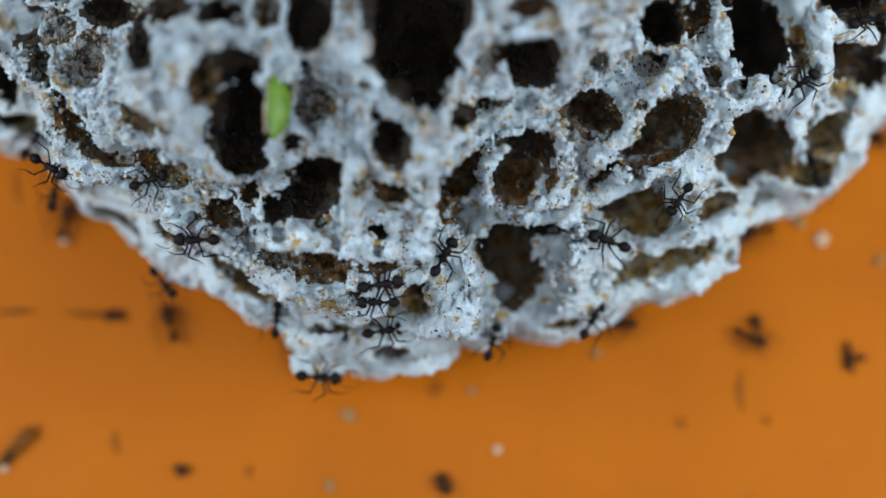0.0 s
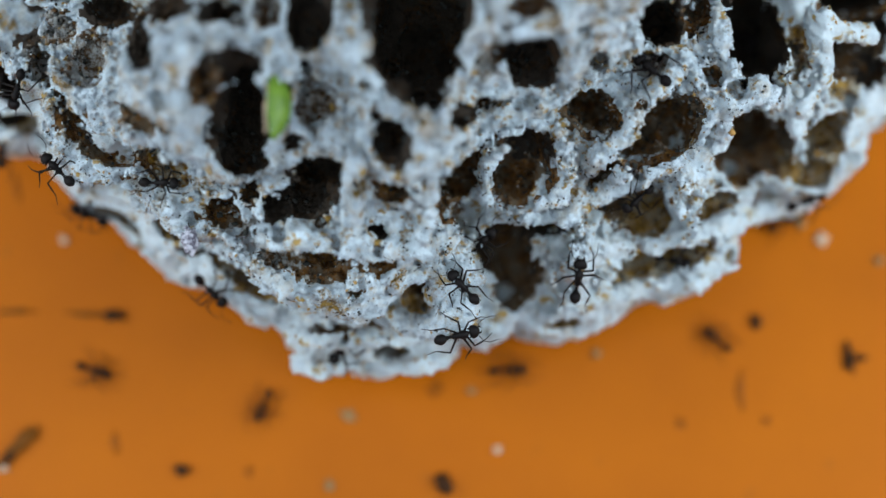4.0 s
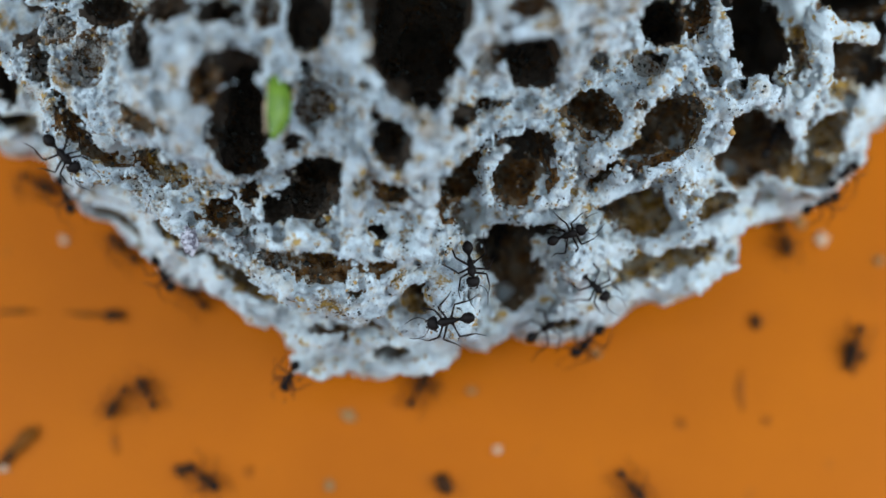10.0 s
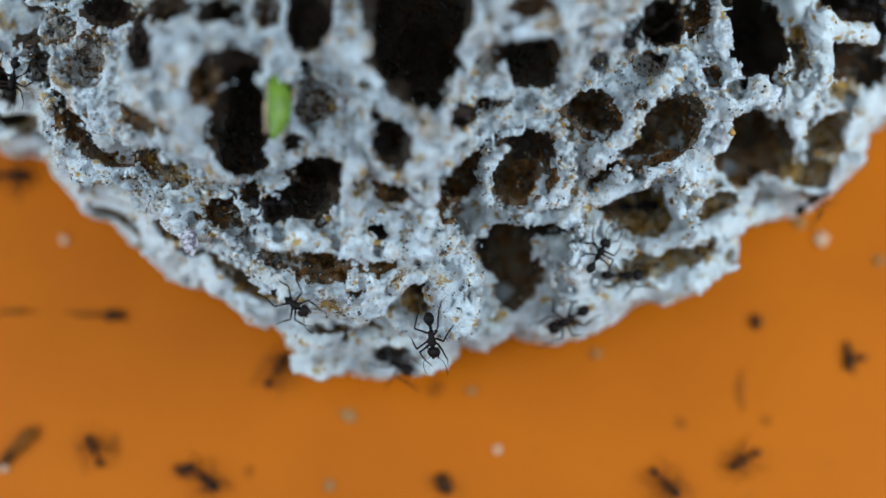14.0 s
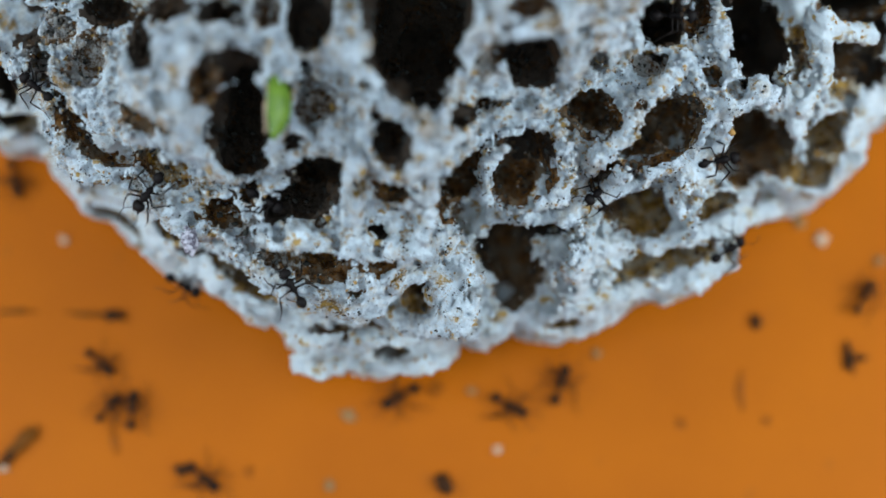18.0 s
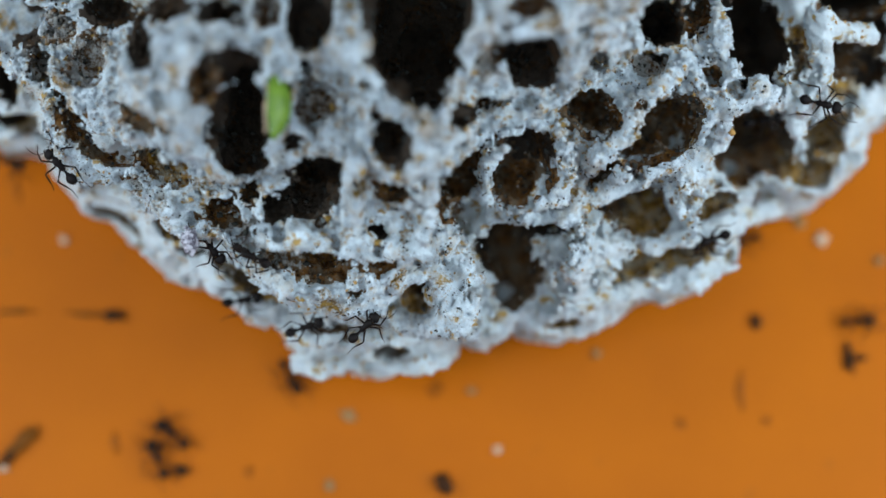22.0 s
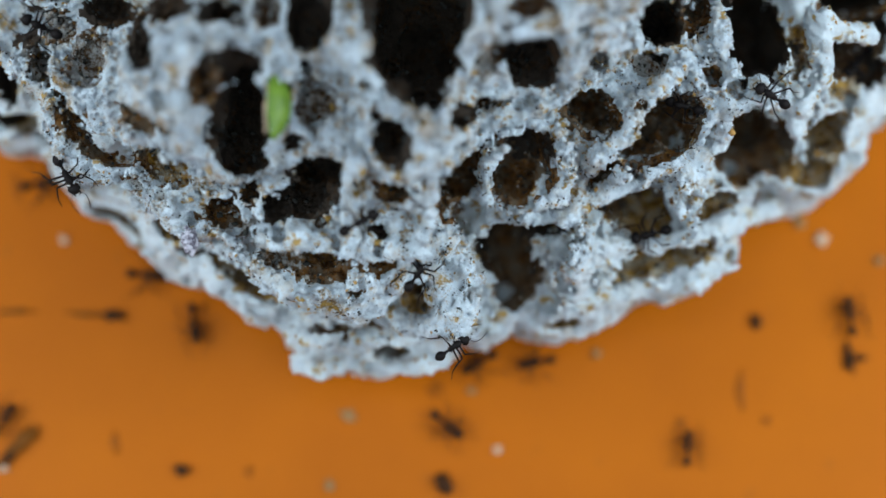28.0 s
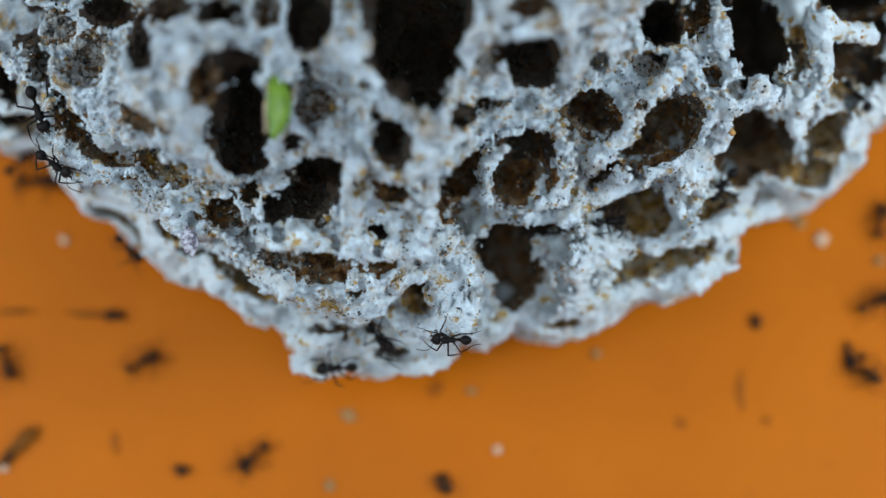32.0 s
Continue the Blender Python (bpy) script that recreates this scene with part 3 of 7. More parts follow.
def tube(bm, points, radii, sides=8):
    """A tapered tube along points, closed at both ends."""
    points = [Vector(p) for p in points]
    rings = []
    for i, p in enumerate(points):
        d = (points[min(i + 1, len(points) - 1)] - points[max(i - 1, 0)]).normalized()
        a = d.orthogonal().normalized()
        b = d.cross(a)
        rings.append([bm.verts.new(p + (a * math.cos(k) + b * math.sin(k)) * radii[i]) for k in (2 * math.pi * j / sides for j in range(sides))])
    for r, s in zip(rings, rings[1:]):
        for j in range(sides):
            bm.faces.new((r[j], r[(j + 1) % sides], s[(j + 1) % sides], s[j]))
    bm.faces.new(rings[0][::-1])
    bm.faces.new(rings[-1])


def blob(bm, centre, size, lumps=0.0, seed=0, detail=2, shape=None):
    """An uneven rounded body; shape may move its unit points first."""
    made = bmesh.ops.create_icosphere(bm, subdivisions=detail, radius=1)["verts"]
    for v in made:
        p = v.co.copy()
        if shape:
            p = shape(p)
        if lumps:
            p *= 1 + lumps * noise.noise(v.co * 1.7 + Vector((seed * 3.1, seed, 0)))
        v.co = Vector(centre) + Vector((p.x * size[0], p.y * size[1], p.z * size[2]))


def ant_shell(name, colour, rough):
    m, n, l, b = material(name, rough)
    co = object_coords(n)
    dark = tuple(v * 0.45 for v in colour)
    l.new(ramp(n, l, noise_node(n, l, 1600, 4, 0.6, co), (0.35, dark), (0.7, colour)), b.inputs["Base Color"])
    bump(n, l, b, noise_node(n, l, 6000, 3, 0.6, co), 0.4, 0.00004)
    b.inputs["Specular IOR Level"].default_value = 0.1
    return m


black_shell = ant_shell("black_shell", (0.009, 0.0065, 0.006), 0.55)
limb_shell = ant_shell("limb_shell", (0.014, 0.009, 0.007), 0.5)
GAIT = (0, 1, 1, 0, 0, 1)


def build_ant(steps_per_second, swing):
    """A worker ant, 6 mm long, head towards +y, feet at z = 0. Its legs swing in two sets of three, its feelers sway."""
    ant = tagged(new("ant"), "small black leafcutter worker ant walking about the nest", "ant", "worker ants")
    bm = bmesh.new()

    def heart(p):
        q = p.copy()
        q.x *= 1 + 0.12 * -p.y
        if p.y < -0.3:
            q.y += 0.5 * (1 - min(1, abs(p.x) * 2.2)) * (-p.y - 0.3)
        return q

    blob(bm, (0, 2.15 * MM, 1.25 * MM), (0.9 * MM, 0.78 * MM, 0.56 * MM), 0.06, 3, 2, heart)
    for s in (-1, 1):
        tube(bm, [(s * 0.55 * MM, 1.62 * MM, 1.5 * MM), (s * 0.72 * MM, 1.38 * MM, 1.66 * MM)], (0.1 * MM, 0.015 * MM), 5)
    head = part("head", bm, black_shell, ant)
    for s in (-1, 1):
        bm = bmesh.new()
        tube(bm, [(s * 0.42 * MM, 2.72 * MM, 1.1 * MM), (s * 0.4 * MM, 3.0 * MM, 1.0 * MM), (s * 0.12 * MM, 3.15 * MM, 0.98 * MM)], (0.15 * MM, 0.11 * MM, 0.02 * MM), 6)
        part("mandible", bm, limb_shell, head)
        bm = bmesh.new()
        blob(bm, (s * 0.7 * MM, 2.35 * MM, 1.42 * MM), (0.09 * MM, 0.11 * MM, 0.09 * MM), 0, 0, 1)
        part("eye", bm, black_shell, head)
    bm = bmesh.new()
    tube(bm, [(0, 1.6 * MM, 1.3 * MM), (0, 1.4 * MM, 1.35 * MM), (0, 1.05 * MM, 1.45 * MM), (0, 0.55 * MM, 1.42 * MM), (0, 0.15 * MM, 1.3 * MM), (0, -0.4 * MM, 1.3 * MM), (0, -0.75 * MM, 1.12 * MM)], (0.18 * MM, 0.3 * MM, 0.58 * MM, 0.54 * MM, 0.4 * MM, 0.44 * MM, 0.22 * MM), 10)
    thorax = part("thorax", bm, black_shell, ant)
    for s in (-1, 1):
        for y, z, r in ((1.1, 1.85, 0.6), (0.5, 1.8, 0.45), (-0.35, 1.6, 0.65)):
            bm = bmesh.new()
            tube(bm, [(s * 0.16 * MM, y * MM, (z - 0.45) * MM), (s * (0.3 + 0.45 * r) * MM, (y - 0.12) * MM, (z + r * 0.7) * MM)], (0.13 * MM, 0.012 * MM), 5)
            part("spine", bm, black_shell, thorax)
    bm = bmesh.new()
    blob(bm, (0, -0.98 * MM, 1.15 * MM), (0.22 * MM, 0.24 * MM, 0.24 * MM), 0.1, 5, 2)
    blob(bm, (0, -1.35 * MM, 1.18 * MM), (0.3 * MM, 0.22 * MM, 0.26 * MM), 0.1, 6, 2)
    part("waist", bm, black_shell, ant)
    bm = bmesh.new()
    blob(bm, (0, -2.2 * MM, 1.22 * MM), (0.72 * MM, 0.86 * MM, 0.66 * MM), 0.05, 7, 3, lambda p: Vector((p.x * (1 - 0.15 * p.y * -1 * (p.y < 0)), p.y, p.z)))
    part("abdomen", bm, black_shell, ant)
    limbs = []
    for s in (-1, 1):
        for y0, knee, ankle, foot in ((1.0, (1.75, 1.55, 2.1), (2.0, 3.05, 0.75), (1.75, 4.0, 0.05)), (0.45, (2.0, 1.0, 2.3), (2.9, -0.15, 0.75), (3.45, -0.6, 0.05)), (-0.05, (1.95, -1.0, 2.4), (2.05, -2.75, 0.8), (2.6, -3.9, 0.05))):
            bm = bmesh.new()
            origin = Vector((s * 0.28 * MM, y0 * MM, 1.1 * MM))
            pts = [Vector((0, 0, 0))] + [Vector((s * q[0] * MM, q[1] * MM, q[2] * MM)) - origin for q in ((0.55, y0 + (knee[1] - y0) * 0.2, 0.95), knee)]
            tube(bm, pts, (0.17 * MM, 0.15 * MM, 0.12 * MM), 6)
            pts = [Vector((s * q[0] * MM, q[1] * MM, q[2] * MM)) - origin for q in (knee, ((knee[0] + ankle[0]) / 2, (knee[1] + ankle[1]) / 2, (knee[2] + ankle[2]) / 2 + 0.12), ankle, foot)]
            tube(bm, pts, (0.1 * MM, 0.12 * MM, 0.065 * MM, 0.04 * MM), 6)
            leg = part("leg", bm, limb_shell, ant)
            leg.location = origin
            limbs.append((leg, origin, s))
    for s in (-1, 1):
        bm = bmesh.new()
        origin = Vector((s * 0.3 * MM, 2.55 * MM, 1.45 * MM))
        tube(bm, [(0, 0, 0), (s * 0.6 * MM, 0.45 * MM, 0.25 * MM), (s * 1.0 * MM, 0.85 * MM, 0.3 * MM)], (0.05 * MM, 0.045 * MM, 0.05 * MM), 6)
        tube(bm, [(s * 1.0 * MM, 0.85 * MM, 0.3 * MM), (s * 1.15 * MM, 1.5 * MM, 0.1 * MM), (s * 1.1 * MM, 2.2 * MM, -0.25 * MM), (s * 0.95 * MM, 2.8 * MM, -0.5 * MM)], (0.05 * MM, 0.05 * MM, 0.055 * MM, 0.03 * MM), 6)
        feeler = part("antenna", bm, limb_shell, ant)
        feeler.location = origin
        limbs.append((feeler, origin, s))
    return ant, limbs, steps_per_second, swing


def scatter_bit(name, x, y, size, mat, label, category, seed, turn=0.0):
    """A crumb or husk that lies on the floor."""
    bm = bmesh.new()
    blob(bm, (0, 0, size[2] * MM * 0.8), tuple(v * MM for v in size), 1.1, seed, 3)
    rng = random.Random(seed)
    if name == "husk":
        for k in range(4):
            a, b = rng.uniform(-0.7, 0.7), rng.uniform(-0.9, 0.9)
            blob(bm, (a * size[0] * MM, b * size[1] * MM, size[2] * MM * 0.7), tuple(v * MM * rng.uniform(0.3, 0.6) for v in size), 1.0, seed + k, 2)
            tube(bm, [(a * size[0] * MM, b * size[1] * MM, size[2] * MM * 0.8), (a * size[0] * MM * 2.0, (b + rng.uniform(-0.5, 0.5)) * size[1] * MM, size[2] * MM * 0.9), (a * size[0] * MM * 3.0, (b + rng.uniform(-0.9, 0.9)) * size[1] * MM, 0.05 * MM)], (0.12 * MM, 0.1 * MM, 0.05 * MM), 6)
    me = bpy.data.meshes.new(name)
    for f in bm.faces:
        f.smooth = True
    bm.to_mesh(me)
    bm.free()
    me.materials.append(mat)
    ob = tagged(new(name, me), label, category)
    ob.location = (x * MM, y * MM, 0)
    ob.rotation_euler = (0, 0, radians(turn))
    return ob


husk_brown = plain("husk_brown", (0.05, 0.018, 0.005), 0.7, 900)
husk_ochre = plain("husk_ochre", (0.16, 0.052, 0.005), 0.7, 900)
husk_pale = plain("husk_pale", (0.55, 0.4, 0.28), 0.7, 900)
husk_grey = plain("husk_grey", (0.3, 0.17, 0.07), 0.7, 900)
stain_mat = plain("stain", (0.27, 0.067, 0.0005), 0.5, 500)


scatter_bit("husk", -60.9, -19.4, (0.9, 2.6, 0.7), husk_ochre, "dark ochre dried husk lying on the orange floor", "husk", 1, -45)
scatter_bit("husk", -62.6, -21.2, (0.6, 1.6, 0.6), husk_brown, "brown dried husk lying on the orange floor", "husk", 2, -40)
scatter_bit("crumb", -63.4, -23.1, (0.5, 0.5, 0.4), husk_pale, "pale crumb lying on the orange floor", "crumb", 3, 0)
scatter_bit("stick", -52.2, -0.5, (0.35, 2.6, 0.3), husk_ochre, "thin ochre stem bit on the orange floor", "stem bit", 4, 86)
scatter_bit("husk", -48.2, -0.6, (0.75, 1.3, 0.7), husk_brown, "dark brown dried husk beside a stem bit", "husk", 5, 80)
scatter_bit("stick", -62.6, -0.1, (0.35, 2.0, 0.25), husk_ochre, "thin ochre stem bit on the orange floor", "stem bit", 6, 92)
scatter_bit("husk", 0.1, -25.2, (0.9, 1.4, 0.8), husk_brown, "dark brown dried husk lying on the orange floor", "husk", 7, 20)
scatter_bit("husk", -37.5, -23.3, (0.8, 0.9, 0.6), husk_brown, "small dark brown husk on the orange floor", "husk", 8, 50)
scatter_bit("husk", 45.8, -1.6, (0.8, 0.8, 0.5), husk_brown, "small dark brown husk on the orange floor", "husk", 9, -30)
scatter_bit("husk", 59.3, -7.1, (0.7, 1.6, 0.7), husk_brown, "dark brown dried husk lying on the orange floor", "husk", 10, 5)
scatter_bit("husk", 60.8, -6.9, (0.9, 0.4, 0.4), husk_brown, "small dark brown husk on the orange floor", "husk", 11, 5)
scatter_bit("crumb", -56.1, 10.7, (0.55, 0.55, 0.3), husk_pale, "pale crumb lying on the orange floor", "crumb", 12, 0)
scatter_bit("crumb", 55.9, 10.8, (0.8, 0.7, 0.4), husk_pale, "large pale crumb lying on the orange floor", "crumb", 13, 0)
scatter_bit("crumb", 7.9, -20.4, (0.5, 0.5, 0.3), husk_pale, "pale crumb lying on the orange floor", "crumb", 14, 0)
scatter_bit("crumb", -13.7, -15.4, (1.0, 0.6, 0.3), husk_grey, "greyish crumb lying on the orange floor", "crumb", 15, -20)
scatter_bit("crumb", -16.4, -25.6, (0.6, 0.6, 0.3), husk_grey, "greyish crumb lying on the orange floor", "crumb", 16, 0)
scatter_bit("crumb", 4.2, -11.8, (0.6, 0.5, 0.3), husk_grey, "greyish crumb lying on the orange floor", "crumb", 17, 0)
scatter_bit("crumb", 64.3, 7.7, (0.7, 0.6, 0.3), husk_grey, "pale crumb lying on the orange floor", "crumb", 18, 0)
scatter_bit("crumb", 52.8, 13.3, (0.8, 0.8, 0.3), husk_grey, "greyish crumb lying on the orange floor", "crumb", 19, 0)
scatter_bit("crumb", 22.4, -6.4, (0.6, 0.6, 0.3), husk_grey, "greyish crumb lying on the orange floor", "crumb", 20, 0)
scatter_bit("floor_stain", 43.3, -11.6, (0.5599999999999999, 2.08, 0.02), stain_mat, "faint brown dried stain on the orange floor", "stain", 21, 0)
scatter_bit("floor_stain", 34.5, -16.6, (0.7200000000000001, 0.8, 0.02), stain_mat, "faint brown dried stain on the orange floor", "stain", 22, 0)
scatter_bit("floor_stain", 46.9, -16.2, (0.6400000000000001, 0.6400000000000001, 0.02), stain_mat, "faint brown dried stain on the orange floor", "stain", 23, 0)
scatter_bit("floor_stain", -47.4, -19.4, (0.48, 1.2800000000000002, 0.02), stain_mat, "faint brown dried stain on the orange floor", "stain", 24, 10)
scatter_bit("floor_stain", -1.2, -11.4, (1.1199999999999999, 0.8, 0.02), stain_mat, "faint brown dried stain on the orange floor", "stain", 25, 0)
scatter_bit("floor_stain", -28.1, -23.5, (0.5599999999999999, 0.6400000000000001, 0.02), stain_mat, "faint brown dried stain on the orange floor", "stain", 26, 0)
scatter_bit("floor_stain", -63.4, 18.9, (0.4, 1.92, 0.02), stain_mat, "faint brown dried stain on the orange floor", "stain", 27, 10)


def leaf_piece():
    """A cut piece of green leaf with a pale cut edge, standing in a chamber's mouth."""
    m, n, l, b = material("leaf_green", 0.55)
    co = object_coords(n)
    l.new(ramp(n, l, noise_node(n, l, 500, 3, 0.6, co), (0.3, (0.05, 0.11, 0.002)), (0.7, (0.12, 0.21, 0.006))), b.inputs["Base Color"])
    bump(n, l, b, noise_node(n, l, 1500, 3, 0.6, co), 0.3, 0.0001)
    leaf = tagged(new("leaf_piece"), "fresh green cut leaf piece stuck in a chamber mouth", "leaf")
    bm = bmesh.new()
    rows = []
    for i in range(15):
        v = -1 + i / 7
        width = (1 - abs(v) ** 2.4) ** 0.6 * (2.35 + 0.45 * v) + 0.05
        rows.append([])
        for j in range(9):
            u = -0.35 + 1.35 * j / 8
            x = u * width
            z = 0.9 * math.cos(u * 1.9) - 0.55 * v * v + 0.12 * math.sin(v * 5 + u * 3)
            rows[-1].append((x * MM, v * 4.0 * MM, z * MM))
    lift = 0.16 * MM
    for k in (0, 1):
        grid = [[bm.verts.new((p[0], p[1], p[2] - k * lift)) for p in r] for r in rows]
        for r, s in zip(grid, grid[1:]):
            for a, c, d, e in zip(r, r[1:], s[1:], s):
                bm.faces.new((a, c, d, e) if k == 0 else (e, d, c, a))
        ring = [grid[i][0] for i in range(15)] + grid[14][1:] + [grid[i][8] for i in range(13, -1, -1)] + grid[0][7:0:-1]
        rings = (rings, ring) if k else ring
    a, c = rings
    for i in range(len(a)):
        bm.faces.new((a[i], a[(i + 1) % len(a)], c[(i + 1) % len(c)], c[i]))
    bmesh.ops.recalc_face_normals(bm, faces=bm.faces)
    part("blade", bm, m, leaf)
    bm = bmesh.new()
    tube(bm, [(-0.8 * MM + 0.18 * MM * math.cos(i), (-3.2 + i * 0.8) * MM, (0.25 - 0.04 * (i - 4) ** 2) * MM) for i in range(9)], [(0.16 + 0.05 * math.sin(2 * i)) * MM for i in range(9)], 7)
    part("cut_edge", bm, husk_pale, leaf, "pale cut edge of the leaf")
    return leaf


leaf = leaf_piece()
leaf.matrix_basis = pose(-0.0197, 0.0115, 0.0693, 4, 24, 0) @ pose(0, 0, 0, 0, 0, 2)


def brood_pellet():
    """A pale pellet with dark specks, placed before the ledge to fit the camera's view."""
    m, n, l, b = material("speckled_pellet", 0.9)
    co = object_coords(n)
    l.new(ramp(n, l, noise_node(n, l, 1900, 3, 0.6, co), (0.42, (0.08, 0.07, 0.09)), (0.58, (0.42, 0.41, 0.45))), b.inputs["Base Color"])
    b.inputs["Specular IOR Level"].default_value = 0.1
    bm = bmesh.new()
    blob(bm, (0, 0, 0), (1.05 * MM, 1.75 * MM, 0.9 * MM), 0.3, 4, 4)
    for f in bm.faces:
        f.smooth = True
    me = bpy.data.meshes.new("pellet")
    bm.to_mesh(me)
    bm.free()
    me.materials.append(m)
    return tagged(new("pellet", me), "pale pellet with dark specks in front of the comb's ledge", "pellet")


pellet = brood_pellet()
pellet.matrix_basis = pose(-0.0316, 0.0004, 0.0472, 12, 0, 8)

# ---- the ants and their ways ----
scout_points, scout_quads = surface(scout.mass)
from mathutils.bvhtree import BVHTree

floor_sheet = [(-0.3, -0.3, 0), (0.3, -0.3, 0), (0.3, 0.3, 0), (-0.3, 0.3, 0)]
n0 = len(scout_points)
skin = BVHTree.FromPolygons(((scout.low + scout_points * scout.step) * MM).tolist() + floor_sheet, scout_quads.tolist() + [(n0, n0 + 1, n0 + 2, n0 + 3)])


def stand(x, y, z, heading, snap):
    """The pose of an ant at a place, with its head turned by that many degrees from +x. Places fit the camera's view;
    only snap 3 moves them to the nearest surface.
    """
    p, up = Vector((x, y, z)) * MM, Vector((0, 0, 0))
    if snap == 2:
        up = Vector((0, -0.2, 1)).normalized()
    elif snap:
        foot = p
        for dx, dy in ((0, 0), (1.6, 0), (-1.6, 0), (0, 1.6), (0, -1.6)):
            q, nrm, _, _ = skin.find_nearest(p + Vector((dx, dy, 0)) * MM)
            up += nrm
            if dx == dy == 0 and snap == 3:
                foot = q + nrm * 0.6 * MM
        up = (up.normalized() + Vector((0, -0.1, 0.8))).normalized()
        p = foot
    else:
        up = Vector((0, 0, 1))
    ahead = Vector((math.cos(radians(heading)), math.sin(radians(heading)), 0))
    ahead = (ahead - up * ahead.dot(up)).normalized()
    m = Matrix((ahead.cross(up), ahead, up)).transposed().to_4x4()
    m.translation = p
    return m


def crawl(ant, rows):
    """Key an ant's way. Rows: seconds, place in millimetres, heading in degrees, 1 on a slope, 2 held off the surface
    to fit the camera's view, 0 on the floor or hidden inside the garden's mass.
    """
    keys = []
    for (t, x, y, z, h, s), (t2, x2, y2, z2, h2, s2) in zip(rows, rows[1:]):
        d = (h2 - h + 180) % 360 - 180
        far = math.dist((x, y, z), (x2, y2, z2)) > 0.3 or abs(d) > 4
        n = max(1, math.ceil((t2 - t) / 0.25), math.ceil(abs(d) / 60)) if far and t2 - t < 3.5 else 1
        for i in range(n):
            k = i / n
            keys.append((t + (t2 - t) * k, stand(x + (x2 - x) * k, y + (y2 - y) * k, z + (z2 - z) * k, h + d * k, s if i == 0 else (2 if s == s2 == 2 else 3) if s and s2 else 0)))
    keys.append((rows[-1][0], stand(*rows[-1][1:])))
    if keys[0][0] > 0:
        keys.insert(0, (0.0, keys[0][1]))
    if keys[-1][0] < 32:
        keys.append((32.0, keys[-1][1]))
    walk(ant, keys)


makers = [build_ant(2.5, 20), build_ant(1.7, 16), build_ant(3.1, 22)]


def motions():
    for k, (ant, limbs, rate, swing) in enumerate(makers):
        for i, (limb, origin, s) in enumerate(limbs):
            rows = []
            for j in range(0, 257):
                t = j * 0.125
                a = math.sin(2 * math.pi * (rate * t + (GAIT[i] * 0.5 if i < 6 else 0.3 * i + 0.11 * k)))
                if i < 6:
                    rows.append((t, Matrix.Translation(origin) @ pose(0, 0, 0, 0, -s * 4 * max(0, math.cos(2 * math.pi * (rate * t + GAIT[i] * 0.5))), a * swing * s)))
                else:
                    rows.append((t, Matrix.Translation(origin) @ pose(0, 0, 0, 6 * a, 0, 12 * a + 6 * math.sin(t * 1.3 + i))))
            walk(limb, rows)
    pool = [m[0] for m in makers]
    count = 0

    def next_ant(size):
        nonlocal count
        ant = pool[count] if count < 3 else copy_thing(pool[count % 3], Matrix())
        count += 1
        ant.scale = (size, size, size)
        return ant

    sizes = (0.95, 1.0, 0.9, 0.97, 0.86, 1.04, 0.93)
    colony = [next_ant(sizes[i % 7]) for i in range(59)]
    crawl(colony[0], [(0, 45.9, 21.9, 43.0, 37, 2), (0.5, 43.8, 33.4, 23.1, 128, 0), (9.33, 43.8, 33.4, 23.1, 274, 0), (10, 45.0, 19.1, 25.1, 60, 2), (10.67, 43.8, 33.4, 23.1, 94, 0), (16.5, 43.8, 33.4, 23.1, 233, 0), (17, 36.4, 20.3, 51.1, 0, 1), (17.5, 43.8, 33.4, 23.1, 53, 0), (18.5, 43.8, 33.4, 23.1, 279, 0), (19, 42.0, 17.9, 46.4, 300, 1), (19.5, 44.7, 17.7, 38.3, 345, 1), (20, 47.4, 17.2, 30.8, 30, 1), (20.5, 45.2, 16.6, 38.8, 88, 1), (21, 44.2, 18.0, 39.4, 145, 2), (21.5, 45.8, 19.5, 43.0, 25, 1), (22, 48.6, 19.5, 42.0, 345, 2), (22.5, 50.8, 21.0, 35.3, 307, 1), (23, 51.2, 20.3, 33.7, 340, 2), (23.5, 54.0, 20.3, 28.5, 302, 1), (24, 56.8, 16.8, 23.5, 295, 1), (24.5, 54.0, 13.4, 20.0, 219, 2), (25, 49.2, 12.6, 0.0, 225, 0), (25.6, 41.5, 8.6, 27.0, 184, 2), (26.2, 37.9, 7.1, 29.1, 184, 1), (26.8, 33.7, 3.0, 35.5, 184, 2), (27.4, 30.8, 2.7, 32.5, 184, 2), (28, 27.4, 4.6, 31.7, 195, 2), (28.5, 26.4, 5.4, 30.8, 192, 2), (29, 25.5, 6.6, 28.1, 190, 2), (29.66, 29.9, 19.5, 26.5, 70, 0)])
    crawl(colony[1], [(0, 54.3, 29.4, 44.5, 200, 1), (0.5, 51.5, 29.3, 45.9, 170, 2), (1, 48.4, 28.8, 48.7, 140, 1), (1.5, 50.7, 40.4, 38.4, 90, 0), (7.8, 50.7, 40.4, 38.4, 90, 0), (8.5, 54.1, 41.0, 36.8, 270, 0), (9, 54.5, 35.5, 33.2, 10, 2), (9.5, 54.1, 41.0, 36.8, 90, 0), (12.5, 54.1, 41.0, 36.8, 270, 0), (13, 54.5, 35.5, 33.2, 10, 2), (13.5, 56.8, 37.3, 28.0, 355, 2), (14, 56.6, 35.1, 34.2, 340, 2), (14.6, 56.5, 35.6, 32.4, 225, 2), (15.2, 54.1, 31.7, 42.9, 225, 2), (15.8, 53.8, 30.9, 43.8, 225, 2), (16.4, 53.4, 30.3, 44.4, 225, 2), (17, 52.8, 30.0, 44.9, 180, 2), (17.5, 55.0, 41.2, 36.2, 90, 0)])
